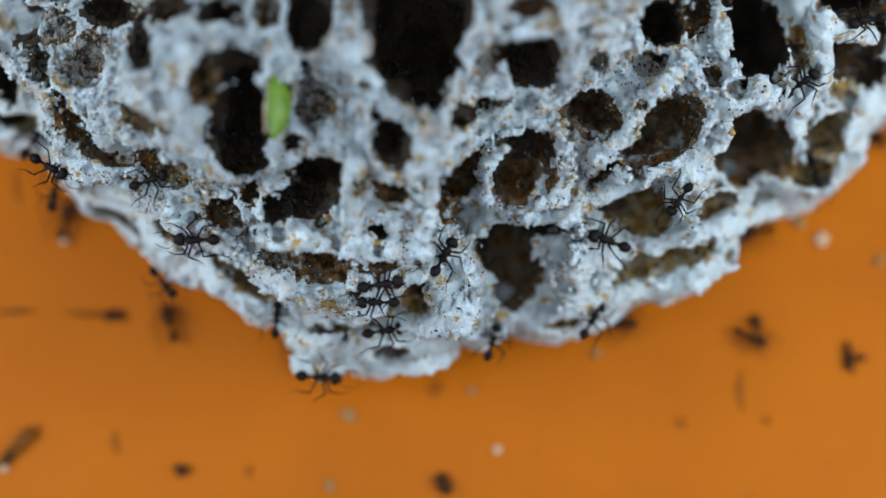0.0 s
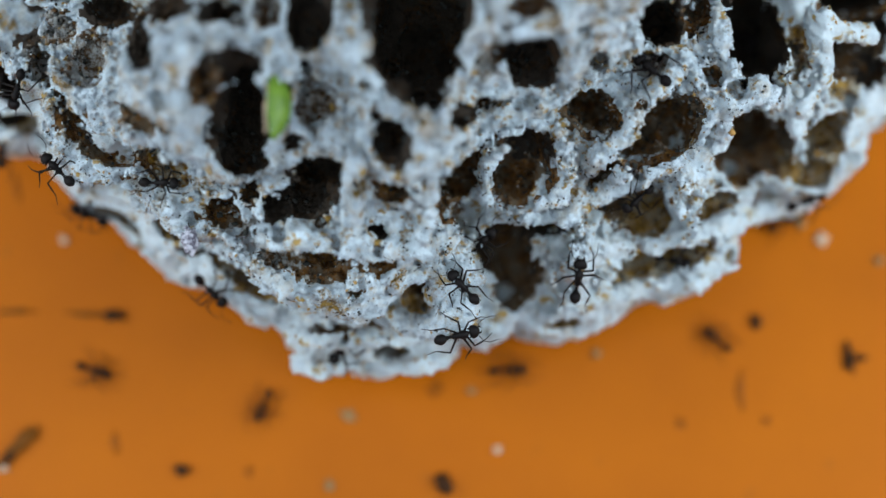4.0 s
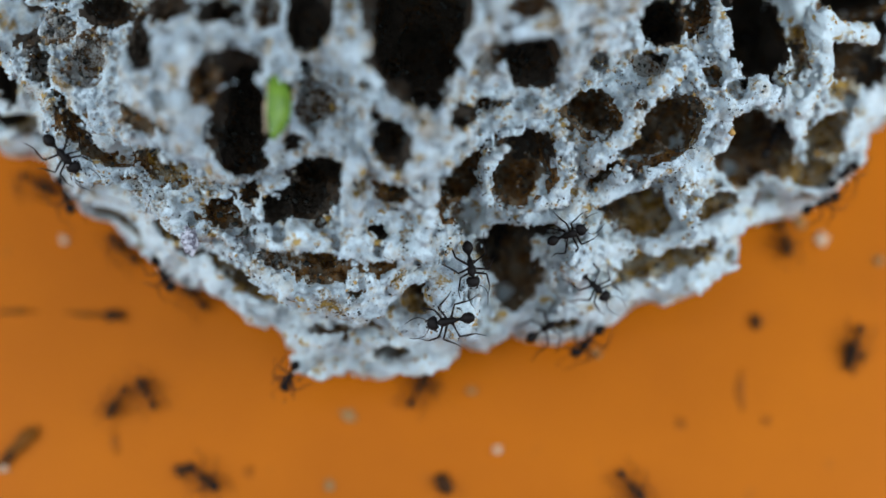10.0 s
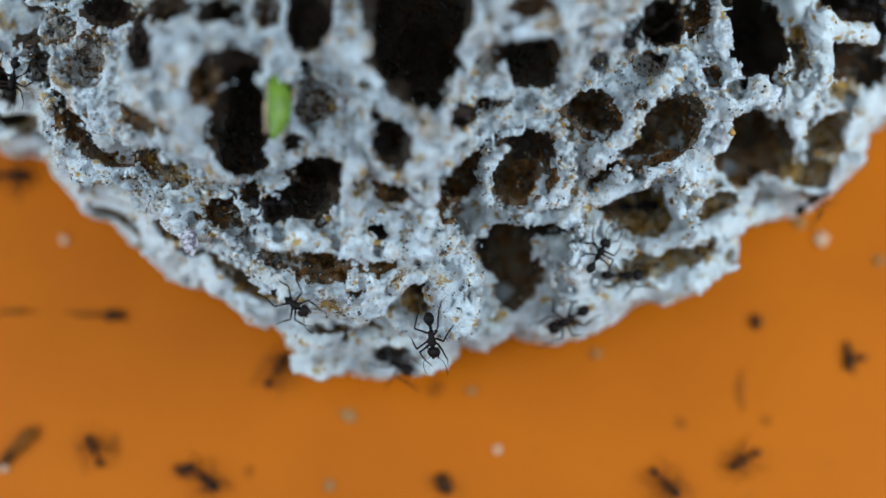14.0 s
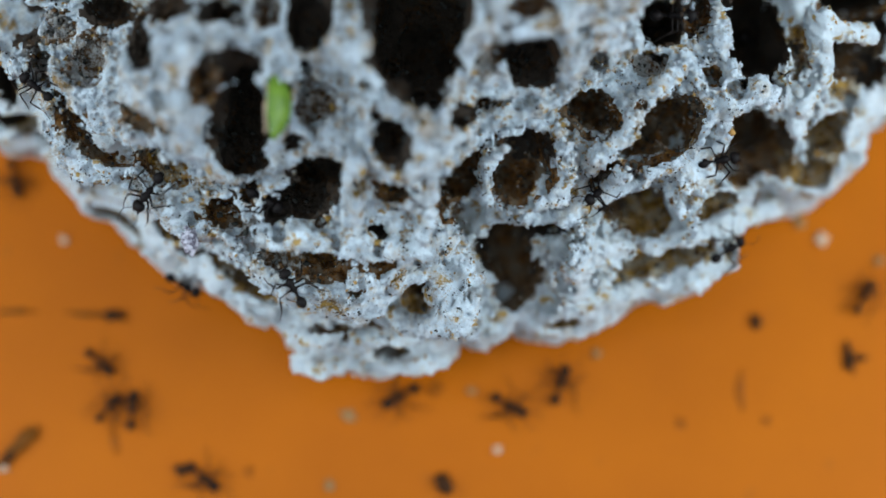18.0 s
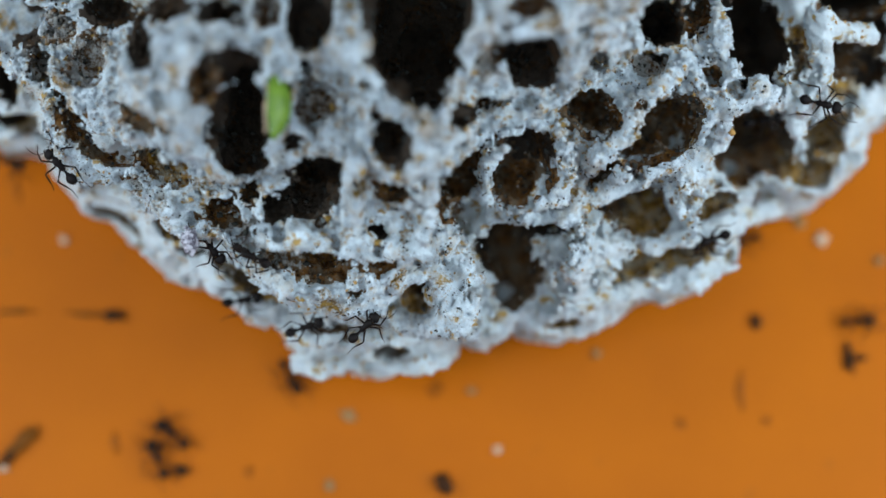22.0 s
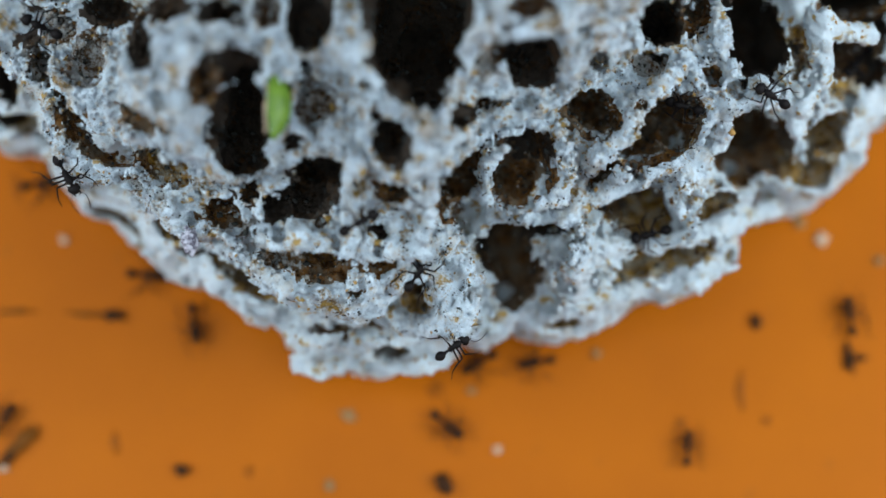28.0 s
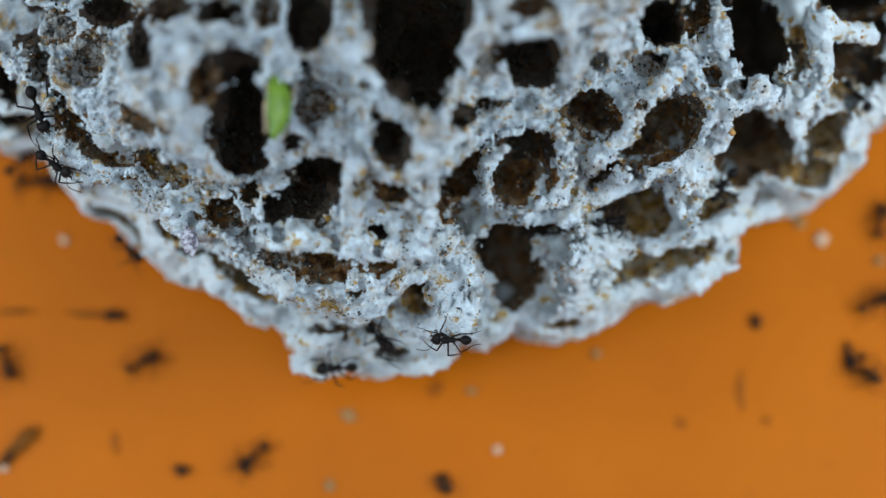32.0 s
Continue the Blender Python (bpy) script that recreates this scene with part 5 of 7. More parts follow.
    crawl(colony[15], [(0, -55.7, 13.4, 0.0, 75, 0), (0.54, -55.7, 23.0, 4.0, 90, 0), (5.37, -55.7, 23.0, 4.0, 90, 0), (6.5, -46.7, 17.1, 4.0, 270, 0), (7, -46.9, 8.4, 0.0, 130, 0), (7.5, -43.7, 5.8, 17.0, 55, 2), (8, -41.6, 4.8, 25.7, 340, 2), (8.5, -45.1, 17.5, 4.0, 90, 0), (8.89, -45.1, 17.5, 4.0, 90, 0), (9.5, -46.7, 16.6, 4.0, 270, 0), (10, -46.9, 9.2, 0.9, 135, 2), (10.5, -49.4, 11.2, 0.9, 135, 2), (11, -51.6, 13.1, 0.9, 135, 2), (11.5, -47.1, 8.7, 11.8, 128, 2), (12, -43.7, 5.8, 17.0, 120, 2), (12.5, -52.5, 12.6, 17.3, 143, 2), (13, -55.7, 15.1, 15.6, 170, 2), (13.5, -61.4, 19.5, 0.0, 85, 0), (14, -64.4, 20.3, 0.0, 0, 0), (14.6, -60.6, 18.5, 0.0, 4, 0), (15.2, -53.8, 15.1, 19.4, 4, 2), (15.8, -45.5, 10.2, 48.8, 4, 1), (16.4, -42.8, 11.4, 47.6, 4, 2), (17, -39.6, 9.8, 47.6, 350, 2), (17.5, -37.5, 7.5, 50.2, 290, 1), (18, -36.0, 5.9, 50.0, 230, 1), (18.7, -25.9, 16.6, 38.0, 35, 0), (24.39, -25.9, 16.6, 38.0, 223, 0), (25, -33.7, 6.1, 49.2, 300, 2), (25.6, -35.1, 2.8, 47.6, 280, 1), (26.2, -36.2, 3.6, 29.4, 280, 1), (26.8, -33.5, 1.2, 25.8, 280, 1), (27.4, -35.0, 2.4, 0.0, 280, 0), (28, -36.4, -1.9, 0.0, 280, 0), (28.5, -30.6, -4.5, 0.0, 304, 0), (29, -33.8, -5.7, 0.0, 295, 0), (29.5, -35.0, -13.6, 0.0, 246, 0), (30, -40.6, -22.7, 0.0, 245, 0), (30.5, -40.6, -33.7, 0.0, 270, 0)])
    crawl(colony[16], [(0, -38.6, 0.8, 18.1, 310, 2), (0.5, -35.3, 0.1, 0.0, 325, 0), (1, -32.0, -2.3, 0.0, 320, 0), (1.5, -30.2, -3.1, 0.0, 252, 0), (2, -28.5, -3.7, 0.0, 185, 0), (2.5, -43.7, 1.2, 0.0, 189, 0), (3, -52.7, -7.7, 0.0, 240, 0), (3.6, -51.7, -8.8, 0.0, 341, 0), (4.2, -50.4, -9.0, 0.0, 341, 0), (4.8, -48.9, -8.6, 0.0, 341, 0), (5.4, -47.6, -8.7, 0.0, 341, 0), (6, -46.6, -9.8, 0.0, 65, 0), (6.5, -42.1, -11.5, 0.0, 337, 0), (7, -41.6, -11.9, 0.0, 315, 0), (7.5, -41.4, -11.7, 0.0, 315, 0), (8, -42.0, -11.9, 0.0, 85, 0), (8.5, -41.9, -11.9, 0.0, 85, 0), (9, -41.7, -12.5, 0.0, 85, 0), (9.5, -42.4, -11.6, 0.0, 172, 0), (10, -43.0, -12.3, 0.0, 120, 0), (10.5, -42.0, -12.9, 0.0, 341, 0), (11, -31.5, -16.5, 0.0, 325, 0), (11.5, -24.0, -16.6, 0.0, 0, 0), (12, -10.2, -16.5, 0.0, 345, 0), (12.5, 5.5, -26.1, 0.0, 347, 0), (13, 21.3, -23.5, 0.0, 5, 0), (13.5, 21.2, -33.7, 0.0, 270, 0), (18.32, 21.2, -33.7, 0.0, 270, 0), (19.5, 32.1, -33.7, 0.0, 90, 0), (20, 32.4, -21.1, 0.0, 10, 0), (20.5, 36.3, -20.2, 0.0, 12, 0), (21, 44.0, -18.6, 0.0, 0, 0), (21.5, 50.4, -11.8, 0.0, 47, 0), (22, 60.7, -1.6, 0.0, 5, 0), (22.5, 59.1, -2.0, 0.0, 30, 0), (23, 63.3, -0.2, 0.0, 20, 0), (23.5, 71.4, 0.1, 0.0, 0, 0)])
    crawl(colony[17], [(0, -40.0, -1.9, 0.0, 105, 0), (0.5, -45.8, 0.7, 0.0, 135, 0), (1, -50.1, 8.0, 0.8, 100, 2), (1.5, -44.3, 7.7, 17.7, 357, 2), (2, -39.8, 2.7, 24.2, 285, 2), (2.5, -41.3, 4.0, 24.4, 150, 2), (3, -50.3, 11.8, 0.9, 170, 2), (3.6, -48.5, 10.4, 16.8, 137, 2), (4.2, -49.5, 10.7, 19.8, 137, 1), (4.8, -52.9, 12.4, 13.7, 137, 2), (5.4, -57.0, 16.5, 0.8, 137, 2), (6, -54.8, 14.9, 16.3, 150, 2), (7, -54.6, 14.3, 17.3, 225, 2), (7.5, -59.2, 18.7, 0.9, 188, 2), (8, -60.6, 19.0, 0.0, 150, 0), (9, -56.3, 16.0, 17.0, 160, 2), (10, -59.9, 19.1, 0.9, 330, 2), (10.5, -56.8, 15.6, 0.8, 272, 2), (11, -58.8, 7.4, 0.0, 235, 0), (11.5, -60.1, -9.2, 0.0, 273, 0), (12, -56.5, -20.7, 0.0, 260, 0), (12.5, -56.3, -33.7, 0.0, 270, 0)])
    crawl(colony[18], [(0, -22.4, -5.4, 24.0, 85, 2), (0.5, -20.8, -7.2, 27.4, 293, 1), (1, -20.1, -10.7, 25.4, 280, 2), (1.5, -19.2, -11.4, 24.4, 280, 2), (2, -20.4, -11.2, 24.0, 280, 2), (2.5, -21.8, -9.9, 0.0, 256, 0), (3, -22.6, -9.4, 0.0, 160, 0), (3.6, -25.7, -11.8, 0.0, 247, 0), (4.2, -26.2, -15.2, 0.0, 247, 0), (4.8, -25.3, -19.0, 0.0, 247, 0), (5.4, -25.8, -22.4, 0.0, 247, 0), (6, -28.9, -24.8, 0.0, 285, 0), (6.5, -28.7, -33.7, 0.0, 270, 0)])
    crawl(colony[19], [(0, -16.7, -13.1, 23.7, 355, 1), (0.95, -17.8, -33.7, 0.0, 270, 0), (5.72, -17.8, -33.7, 0.0, 270, 0), (6.5, -22.2, -33.7, 0.0, 90, 0), (7, -22.4, -24.8, 0.0, 85, 0), (7.5, -22.2, -33.7, 0.0, 270, 0)])
    crawl(colony[20], [(0, 6.4, -8.0, 23.0, 80, 1), (0.5, 7.2, -6.0, 25.1, 80, 1), (1, 8.1, -3.7, 24.9, 80, 2), (1.5, 5.5, -6.4, 37.8, 108, 1), (2, 3.3, -7.5, 41.6, 135, 1), (2.5, 3.3, -6.4, 41.5, 152, 1), (3, 3.3, -5.2, 41.1, 170, 2), (3.6, 3.2, -4.6, 41.8, 131, 1), (4.2, 2.6, -4.2, 42.0, 131, 1), (4.8, 1.9, -3.9, 41.8, 131, 1), (5.4, 1.3, -3.5, 41.8, 131, 1), (6, 1.1, -2.8, 41.8, 150, 1), (6.5, 8.2, 7.5, 4.0, 22, 0), (8.5, 8.2, 7.5, 4.0, 23, 0), (9, 12.6, 3.3, 36.1, 30, 2), (9.5, 14.3, 3.2, 38.3, 30, 2), (10, 16.1, 3.2, 39.7, 30, 1), (10.5, 14.6, 3.4, 39.0, 15, 2), (11, 13.2, 3.6, 38.0, 0, 2), (11.5, 14.8, 2.2, 38.5, 338, 2), (12, 16.4, 0.7, 39.6, 315, 1), (12.5, 17.3, -2.3, 35.8, 262, 1), (13, 15.9, -5.3, 27.7, 240, 1), (13.5, 19.0, -3.0, 30.5, 33, 1), (14, 23.7, -0.6, 30.1, 0, 2), (14.6, 25.3, -1.1, 24.8, 337, 2), (15.2, 27.1, -1.1, 23.5, 337, 1), (15.8, 29.0, -0.9, 24.3, 337, 1), (16.4, 30.7, -1.2, 24.1, 337, 1), (17, 34.6, 1.5, 0.0, 0, 0), (17.5, 34.2, 6.3, 4.0, 90, 0), (21.5, 34.2, 6.3, 4.0, 90, 0), (22.36, 39.6, 8.8, 4.0, 270, 0), (23, 39.5, -2.7, 0.0, 120, 0), (23.5, 35.8, -1.2, 0.0, 144, 0), (24, 35.4, 0.6, 0.0, 175, 0), (24.5, 32.9, -0.4, 0.0, 194, 0), (25, 28.7, -1.0, 0.0, 190, 0), (25.6, 22.9, -4.8, 24.6, 204, 2), (26.2, 20.6, -6.2, 22.3, 204, 2), (26.8, 20.2, -6.2, 0.0, 204, 0), (27.4, 17.4, -8.2, 0.0, 204, 0), (28, 13.7, -7.7, 0.0, 190, 0), (28.5, 12.7, -7.6, 0.0, 163, 0), (29, 8.8, -6.2, 0.0, 185, 0), (29.5, 8.7, -0.0, 4.0, 90, 0)])
    crawl(colony[21], [(0, 19.9, -5.9, 25.8, 60, 2), (0.5, 20.9, -5.2, 27.6, 70, 2), (1, 22.0, -4.1, 27.1, 80, 1), (1.5, 20.2, -5.4, 27.6, 235, 2), (2, 19.1, -6.5, 0.0, 240, 0), (2.5, 14.2, -7.7, 0.0, 187, 0), (3, 5.9, -8.2, 0.0, 20, 0), (3.6, 8.1, -9.3, 0.0, 2, 0), (4.2, 10.1, -8.7, 0.0, 2, 0), (4.8, 12.3, -7.2, 0.0, 2, 0), (5.4, 14.4, -6.6, 0.0, 2, 0), (6, 16.6, -7.7, 0.0, 325, 0), (6.5, 15.8, -7.9, 0.0, 270, 0), (7, 16.5, -17.0, 0.0, 265, 0), (7.5, 15.5, -12.1, 0.0, 350, 0), (8, 14.5, -6.9, 0.0, 75, 0), (8.5, 11.4, -8.2, 0.0, 191, 0), (9, 10.4, -7.7, 0.0, 260, 0), (9.5, 14.2, -14.2, 0.0, 313, 0), (10, 27.0, -25.6, 0.0, 310, 0), (10.5, 26.8, -33.7, 0.0, 270, 0), (10.68, 26.8, -33.7, 0.0, 270, 0), (11.5, 32.1, -33.7, 0.0, 90, 0), (12, 32.4, -20.7, 0.0, 45, 0), (12.5, 32.1, -33.7, 0.0, 270, 0), (12.97, 32.1, -33.7, 0.0, 270, 0), (13.5, 31.7, -33.7, 0.0, 90, 0), (14, 31.9, -25.2, 0.0, 315, 0), (14.5, 31.7, -33.7, 0.0, 270, 0), (17.32, 31.7, -33.7, 0.0, 270, 0), (18.17, 37.4, -33.7, 0.0, 90, 0), (19, 37.9, -14.4, 0.0, 15, 0), (20, 37.8, -16.0, 0.0, 105, 0), (20.5, 39.6, -11.5, 0.0, 43, 0), (21, 49.0, -5.5, 0.0, 5, 0), (21.95, 71.2, -5.2, 0.0, 0, 0)])
    crawl(colony[22], [(0, 25.4, -2.0, 0.0, 0, 0), (0.5, 26.4, -2.0, 0.0, 9, 0), (1, 29.1, -1.5, 0.0, 20, 0), (1.5, 28.9, 5.4, 4.0, 90, 0)])
    crawl(colony[23], [(0, 44.9, -4.0, 0.0, 335, 0), (0.95, 71.3, -3.7, 0.0, 0, 0), (6.92, 71.3, -3.7, 0.0, 0, 0), (8.5, 72.1, 14.6, 0.0, 180, 0), (9, 63.5, 14.3, 0.0, 345, 0), (9.5, 72.1, 14.6, 0.0, 0, 0), (29.95, 72.1, 14.6, 0.0, 0, 0), (30.5, 72.1, 13.7, 0.0, 180, 0), (31, 64.7, 13.4, 0.0, 80, 0), (32, 64.7, 13.4, 0.0, 80, 0)])
    crawl(colony[24], [(0, -30.6, 0.8, 47.2, 180, 1), (0.5, -32.0, -0.0, 45.3, 172, 2), (1, -35.6, 2.6, 26.7, 165, 1), (1.86, -18.5, 8.0, 31.6, 22, 0), (8.24, -18.5, 8.0, 31.6, 243, 0), (9, -26.2, -4.4, 24.8, 165, 1), (9.5, -32.6, 1.1, 0.0, 148, 0), (10, -36.5, 2.3, 0.0, 130, 0), (10.5, -27.8, -2.8, 25.5, 339, 1), (11, -25.5, -5.0, 23.7, 305, 1), (11.5, -24.7, -5.7, 0.0, 301, 0), (12, -22.6, -9.4, 0.0, 290, 0), (12.5, -23.8, -8.9, 0.0, 146, 0), (13, -23.8, -8.6, 0.0, 50, 0), (13.5, -24.2, -8.7, 0.0, 50, 0), (14, -24.2, -9.0, 0.0, 60, 0), (14.6, -23.7, -8.9, 0.0, 39, 0), (15.2, -23.4, -8.5, 0.0, 39, 0), (15.8, -23.1, -7.8, 0.0, 39, 0), (16.4, -22.8, -7.4, 0.0, 39, 0), (17, -20.4, -10.9, 24.8, 120, 2), (17.95, -18.5, 8.0, 31.6, 86, 0), (19.27, -18.5, 8.0, 31.6, 311, 0), (20, -8.7, -6.0, 47.5, 45, 1), (20.73, -18.5, 8.0, 31.6, 131, 0), (23.5, -18.5, 8.0, 31.6, 173, 0), (24, -24.1, 5.0, 49.6, 300, 2), (24.5, -18.5, 8.0, 31.6, 353, 0), (29.47, -18.5, 8.0, 31.6, 221, 0), (30, -25.2, -1.8, 47.0, 0, 1), (30.53, -18.5, 8.0, 31.6, 41, 0)])
    crawl(colony[25], [(0.5, 29.9, 19.5, 26.5, 358, 0), (1, 35.7, 14.8, 45.2, 210, 1), (1.5, 33.6, 13.2, 46.4, 212, 2), (2, 31.6, 11.4, 48.5, 215, 1), (2.5, 31.3, 11.1, 43.2, 214, 1), (3, 25.3, 7.6, 46.1, 215, 2), (3.6, 25.2, 9.0, 39.1, 232, 1), (4.2, 24.9, 8.4, 38.1, 232, 2), (4.8, 25.5, 9.3, 30.0, 232, 2), (5.4, 25.7, 10.0, 23.7, 232, 1), (6, 24.7, 9.2, 24.9, 235, 2), (6.5, 24.5, 10.0, 24.8, 201, 2), (7, 20.8, 5.8, 34.9, 235, 2), (7.5, 18.7, 3.3, 38.4, 235, 1), (8, 20.8, 6.2, 34.9, 60, 2), (9, 19.7, 5.9, 39.3, 55, 2), (9.69, 8.2, 7.5, 4.0, 204, 0), (10.32, 8.2, 7.5, 4.0, 11, 0), (11, 20.7, 3.7, 35.8, 320, 2), (11.5, 19.5, 1.9, 38.1, 315, 2), (12, 21.5, 3.1, 35.1, 120, 1), (12.5, 21.4, 3.8, 35.5, 79, 2), (13, 22.1, 5.5, 32.9, 190, 2), (13.5, 21.0, 3.0, 35.5, 128, 1), (14, 19.9, 1.0, 36.3, 65, 1), (14.6, 23.9, 4.5, 33.3, 64, 2), (15.2, 24.8, 7.9, 37.2, 64, 2), (15.8, 23.5, 10.5, 46.4, 64, 2), (16.4, 24.2, 13.3, 51.5, 64, 1), (17, 28.5, 17.7, 45.6, 110, 2), (17.5, 29.9, 19.5, 26.5, 270, 0), (20.12, 29.9, 19.5, 26.5, 319, 0), (21, 45.1, 9.2, 19.7, 280, 2), (21.5, 45.7, 12.2, 0.0, 221, 0), (22, 44.5, 10.4, 0.0, 200, 0), (22.5, 45.0, 10.8, 0.0, 200, 0), (23, 43.7, 10.8, 0.0, 210, 0), (23.5, 39.1, 6.5, 28.3, 117, 1), (24, 38.0, 8.7, 29.0, 60, 2), (24.5, 37.1, 11.6, 30.3, 99, 1), (25, 36.8, 12.5, 32.7, 200, 2), (25.6, 36.0, 13.0, 40.4, 115, 2), (26.2, 34.0, 13.2, 46.1, 115, 2), (26.8, 31.7, 14.1, 47.7, 115, 2), (27.4, 30.7, 16.4, 45.6, 115, 2), (28, 30.8, 18.3, 47.5, 170, 1), (28.5, 27.9, 16.9, 52.4, 182, 2), (29, 25.6, 16.6, 53.4, 195, 1), (29.5, 29.9, 19.5, 26.5, 300, 0)])
    crawl(colony[26], [(0.5, -72.8, 30.7, 0.0, 0, 0), (1, -57.3, 22.8, 27.5, 5, 1), (2, -57.5, 22.0, 26.1, 280, 2), (2.5, -72.7, 29.3, 0.0, 180, 0), (5.69, -72.7, 29.3, 0.0, 180, 0), (6.41, -72.5, 25.4, 0.0, 0, 0), (7, -47.6, 11.9, 50.7, 275, 1), (7.5, -47.8, 11.0, 50.8, 295, 1), (8, -48.3, 10.6, 48.8, 315, 2), (9, -48.3, 10.3, 48.7, 300, 2), (10, -47.3, 10.9, 50.5, 310, 1), (11, -47.3, 10.6, 50.4, 300, 1), (11.5, -49.1, 10.5, 47.2, 335, 2), (12, -56.0, 16.8, 18.7, 10, 2), (12.5, -49.3, 10.0, 46.0, 335, 2), (13, -47.7, 9.7, 47.9, 300, 2), (13.61, -72.3, 21.9, 0.0, 180, 0), (30.88, -72.3, 21.9, 0.0, 180, 0), (31.5, -72.2, 19.8, 0.0, 0, 0), (32, -59.9, 19.5, 0.9, 0, 2)])
    crawl(colony[27], [(0.12, -25.9, 16.6, 38.0, 227, 0), (1, -39.3, 5.7, 30.3, 315, 2), (1.88, -25.9, 16.6, 38.0, 47, 0)])
    crawl(colony[28], [(0.5, -18.5, 8.0, 31.6, 302, 0), (1, -13.5, -2.5, 49.6, 350, 2), (1.5, -18.5, 8.0, 31.6, 122, 0), (1.75, -18.5, 8.0, 31.6, 122, 0), (2.5, -16.1, 10.0, 35.6, 340, 0), (3, -9.7, 2.6, 59.6, 45, 2), (3.5, -16.1, 10.0, 35.6, 160, 0)])
    crawl(colony[29], [(0.5, -30.9, -33.7, 0.0, 90, 0), (1, -31.0, -27.0, 0.0, 0, 0), (1.5, -30.9, -33.7, 0.0, 270, 0), (5.79, -30.9, -33.7, 0.0, 270, 0), (6.5, -34.4, -33.7, 0.0, 90, 0), (7, -34.6, -24.4, 0.0, 320, 0), (7.5, -34.5, -24.4, 0.0, 320, 0), (8, -34.6, -24.4, 0.0, 320, 0), (8.5, -34.5, -24.4, 0.0, 320, 0), (9, -34.6, -24.4, 0.0, 320, 0), (9.5, -34.6, -24.4, 0.0, 320, 0), (10, -34.6, -24.4, 0.0, 320, 0), (10.5, -34.6, -24.4, 0.0, 320, 0), (11, -34.6, -24.4, 0.0, 320, 0), (12, -34.6, -24.4, 0.0, 320, 0), (13, -34.6, -24.4, 0.0, 320, 0), (14, -34.6, -24.4, 0.0, 320, 0), (17, -34.6, -24.4, 0.0, 320, 0), (18, -34.6, -24.4, 0.0, 320, 0), (18.5, -34.2, -23.9, 0.0, 99, 0), (19, -35.1, -21.9, 0.0, 120, 0), (19.5, -35.3, -20.8, 0.0, 85, 0), (20, -34.9, -19.0, 0.0, 105, 0), (20.5, -36.4, -17.9, 0.0, 167, 0), (21, -38.2, -18.2, 0.0, 145, 0), (21.5, -38.2, -19.4, 0.0, 145, 0), (22, -39.0, -18.2, 0.0, 140, 0), (22.5, -42.2, -15.3, 0.0, 124, 0), (23, -44.5, -10.7, 0.0, 135, 0), (23.5, -46.4, -4.0, 0.0, 110, 0), (24, -51.3, 6.6, 0.0, 125, 0), (24.5, -51.7, 11.5, 0.0, 142, 0), (25, -55.2, 9.6, 0.0, 345, 0), (25.6, -53.2, 7.3, 0.0, 339, 0), (26.2, -50.7, 6.9, 0.0, 339, 0), (26.8, -48.1, 8.0, 0.8, 339, 2), (27.4, -45.6, 7.5, 0.9, 339, 2), (28, -43.6, 5.2, 0.0, 355, 0), (28.5, -40.0, 3.1, 0.0, 322, 0), (29, -36.9, 1.1, 0.0, 290, 0), (29.5, -36.6, 7.9, 4.0, 90, 0)])
    crawl(colony[30], [(1.5, -69.6, 36.0, 15.1, 0, 0), (2, -54.5, 25.8, 47.5, 85, 2), (2.5, -69.6, 36.0, 15.1, 180, 0), (12.7, -69.6, 36.0, 15.1, 180, 0), (13.5, -73.0, 35.5, 0.0, 0, 0), (14, -53.8, 20.6, 49.7, 260, 2), (14.6, -57.9, 24.3, 28.2, 308, 2), (15.2, -52.2, 17.4, 46.8, 308, 2), (15.8, -49.3, 16.2, 48.5, 308, 1), (16.4, -47.4, 14.6, 49.0, 308, 1), (17, -46.7, 11.7, 50.1, 320, 1), (17.5, -48.7, 15.6, 49.8, 230, 2), (18, -50.5, 19.4, 50.2, 140, 1), (18.5, -50.9, 16.2, 47.6, 200, 2), (19, -56.3, 19.8, 19.7, 260, 1), (19.5, -72.5, 25.0, 0.0, 180, 0), (22.47, -72.5, 25.0, 0.0, 180, 0), (23.12, -72.6, 27.6, 0.0, 0, 0), (24, -42.9, 13.6, 51.1, 280, 1), (24.88, -72.6, 27.6, 0.0, 180, 0)])
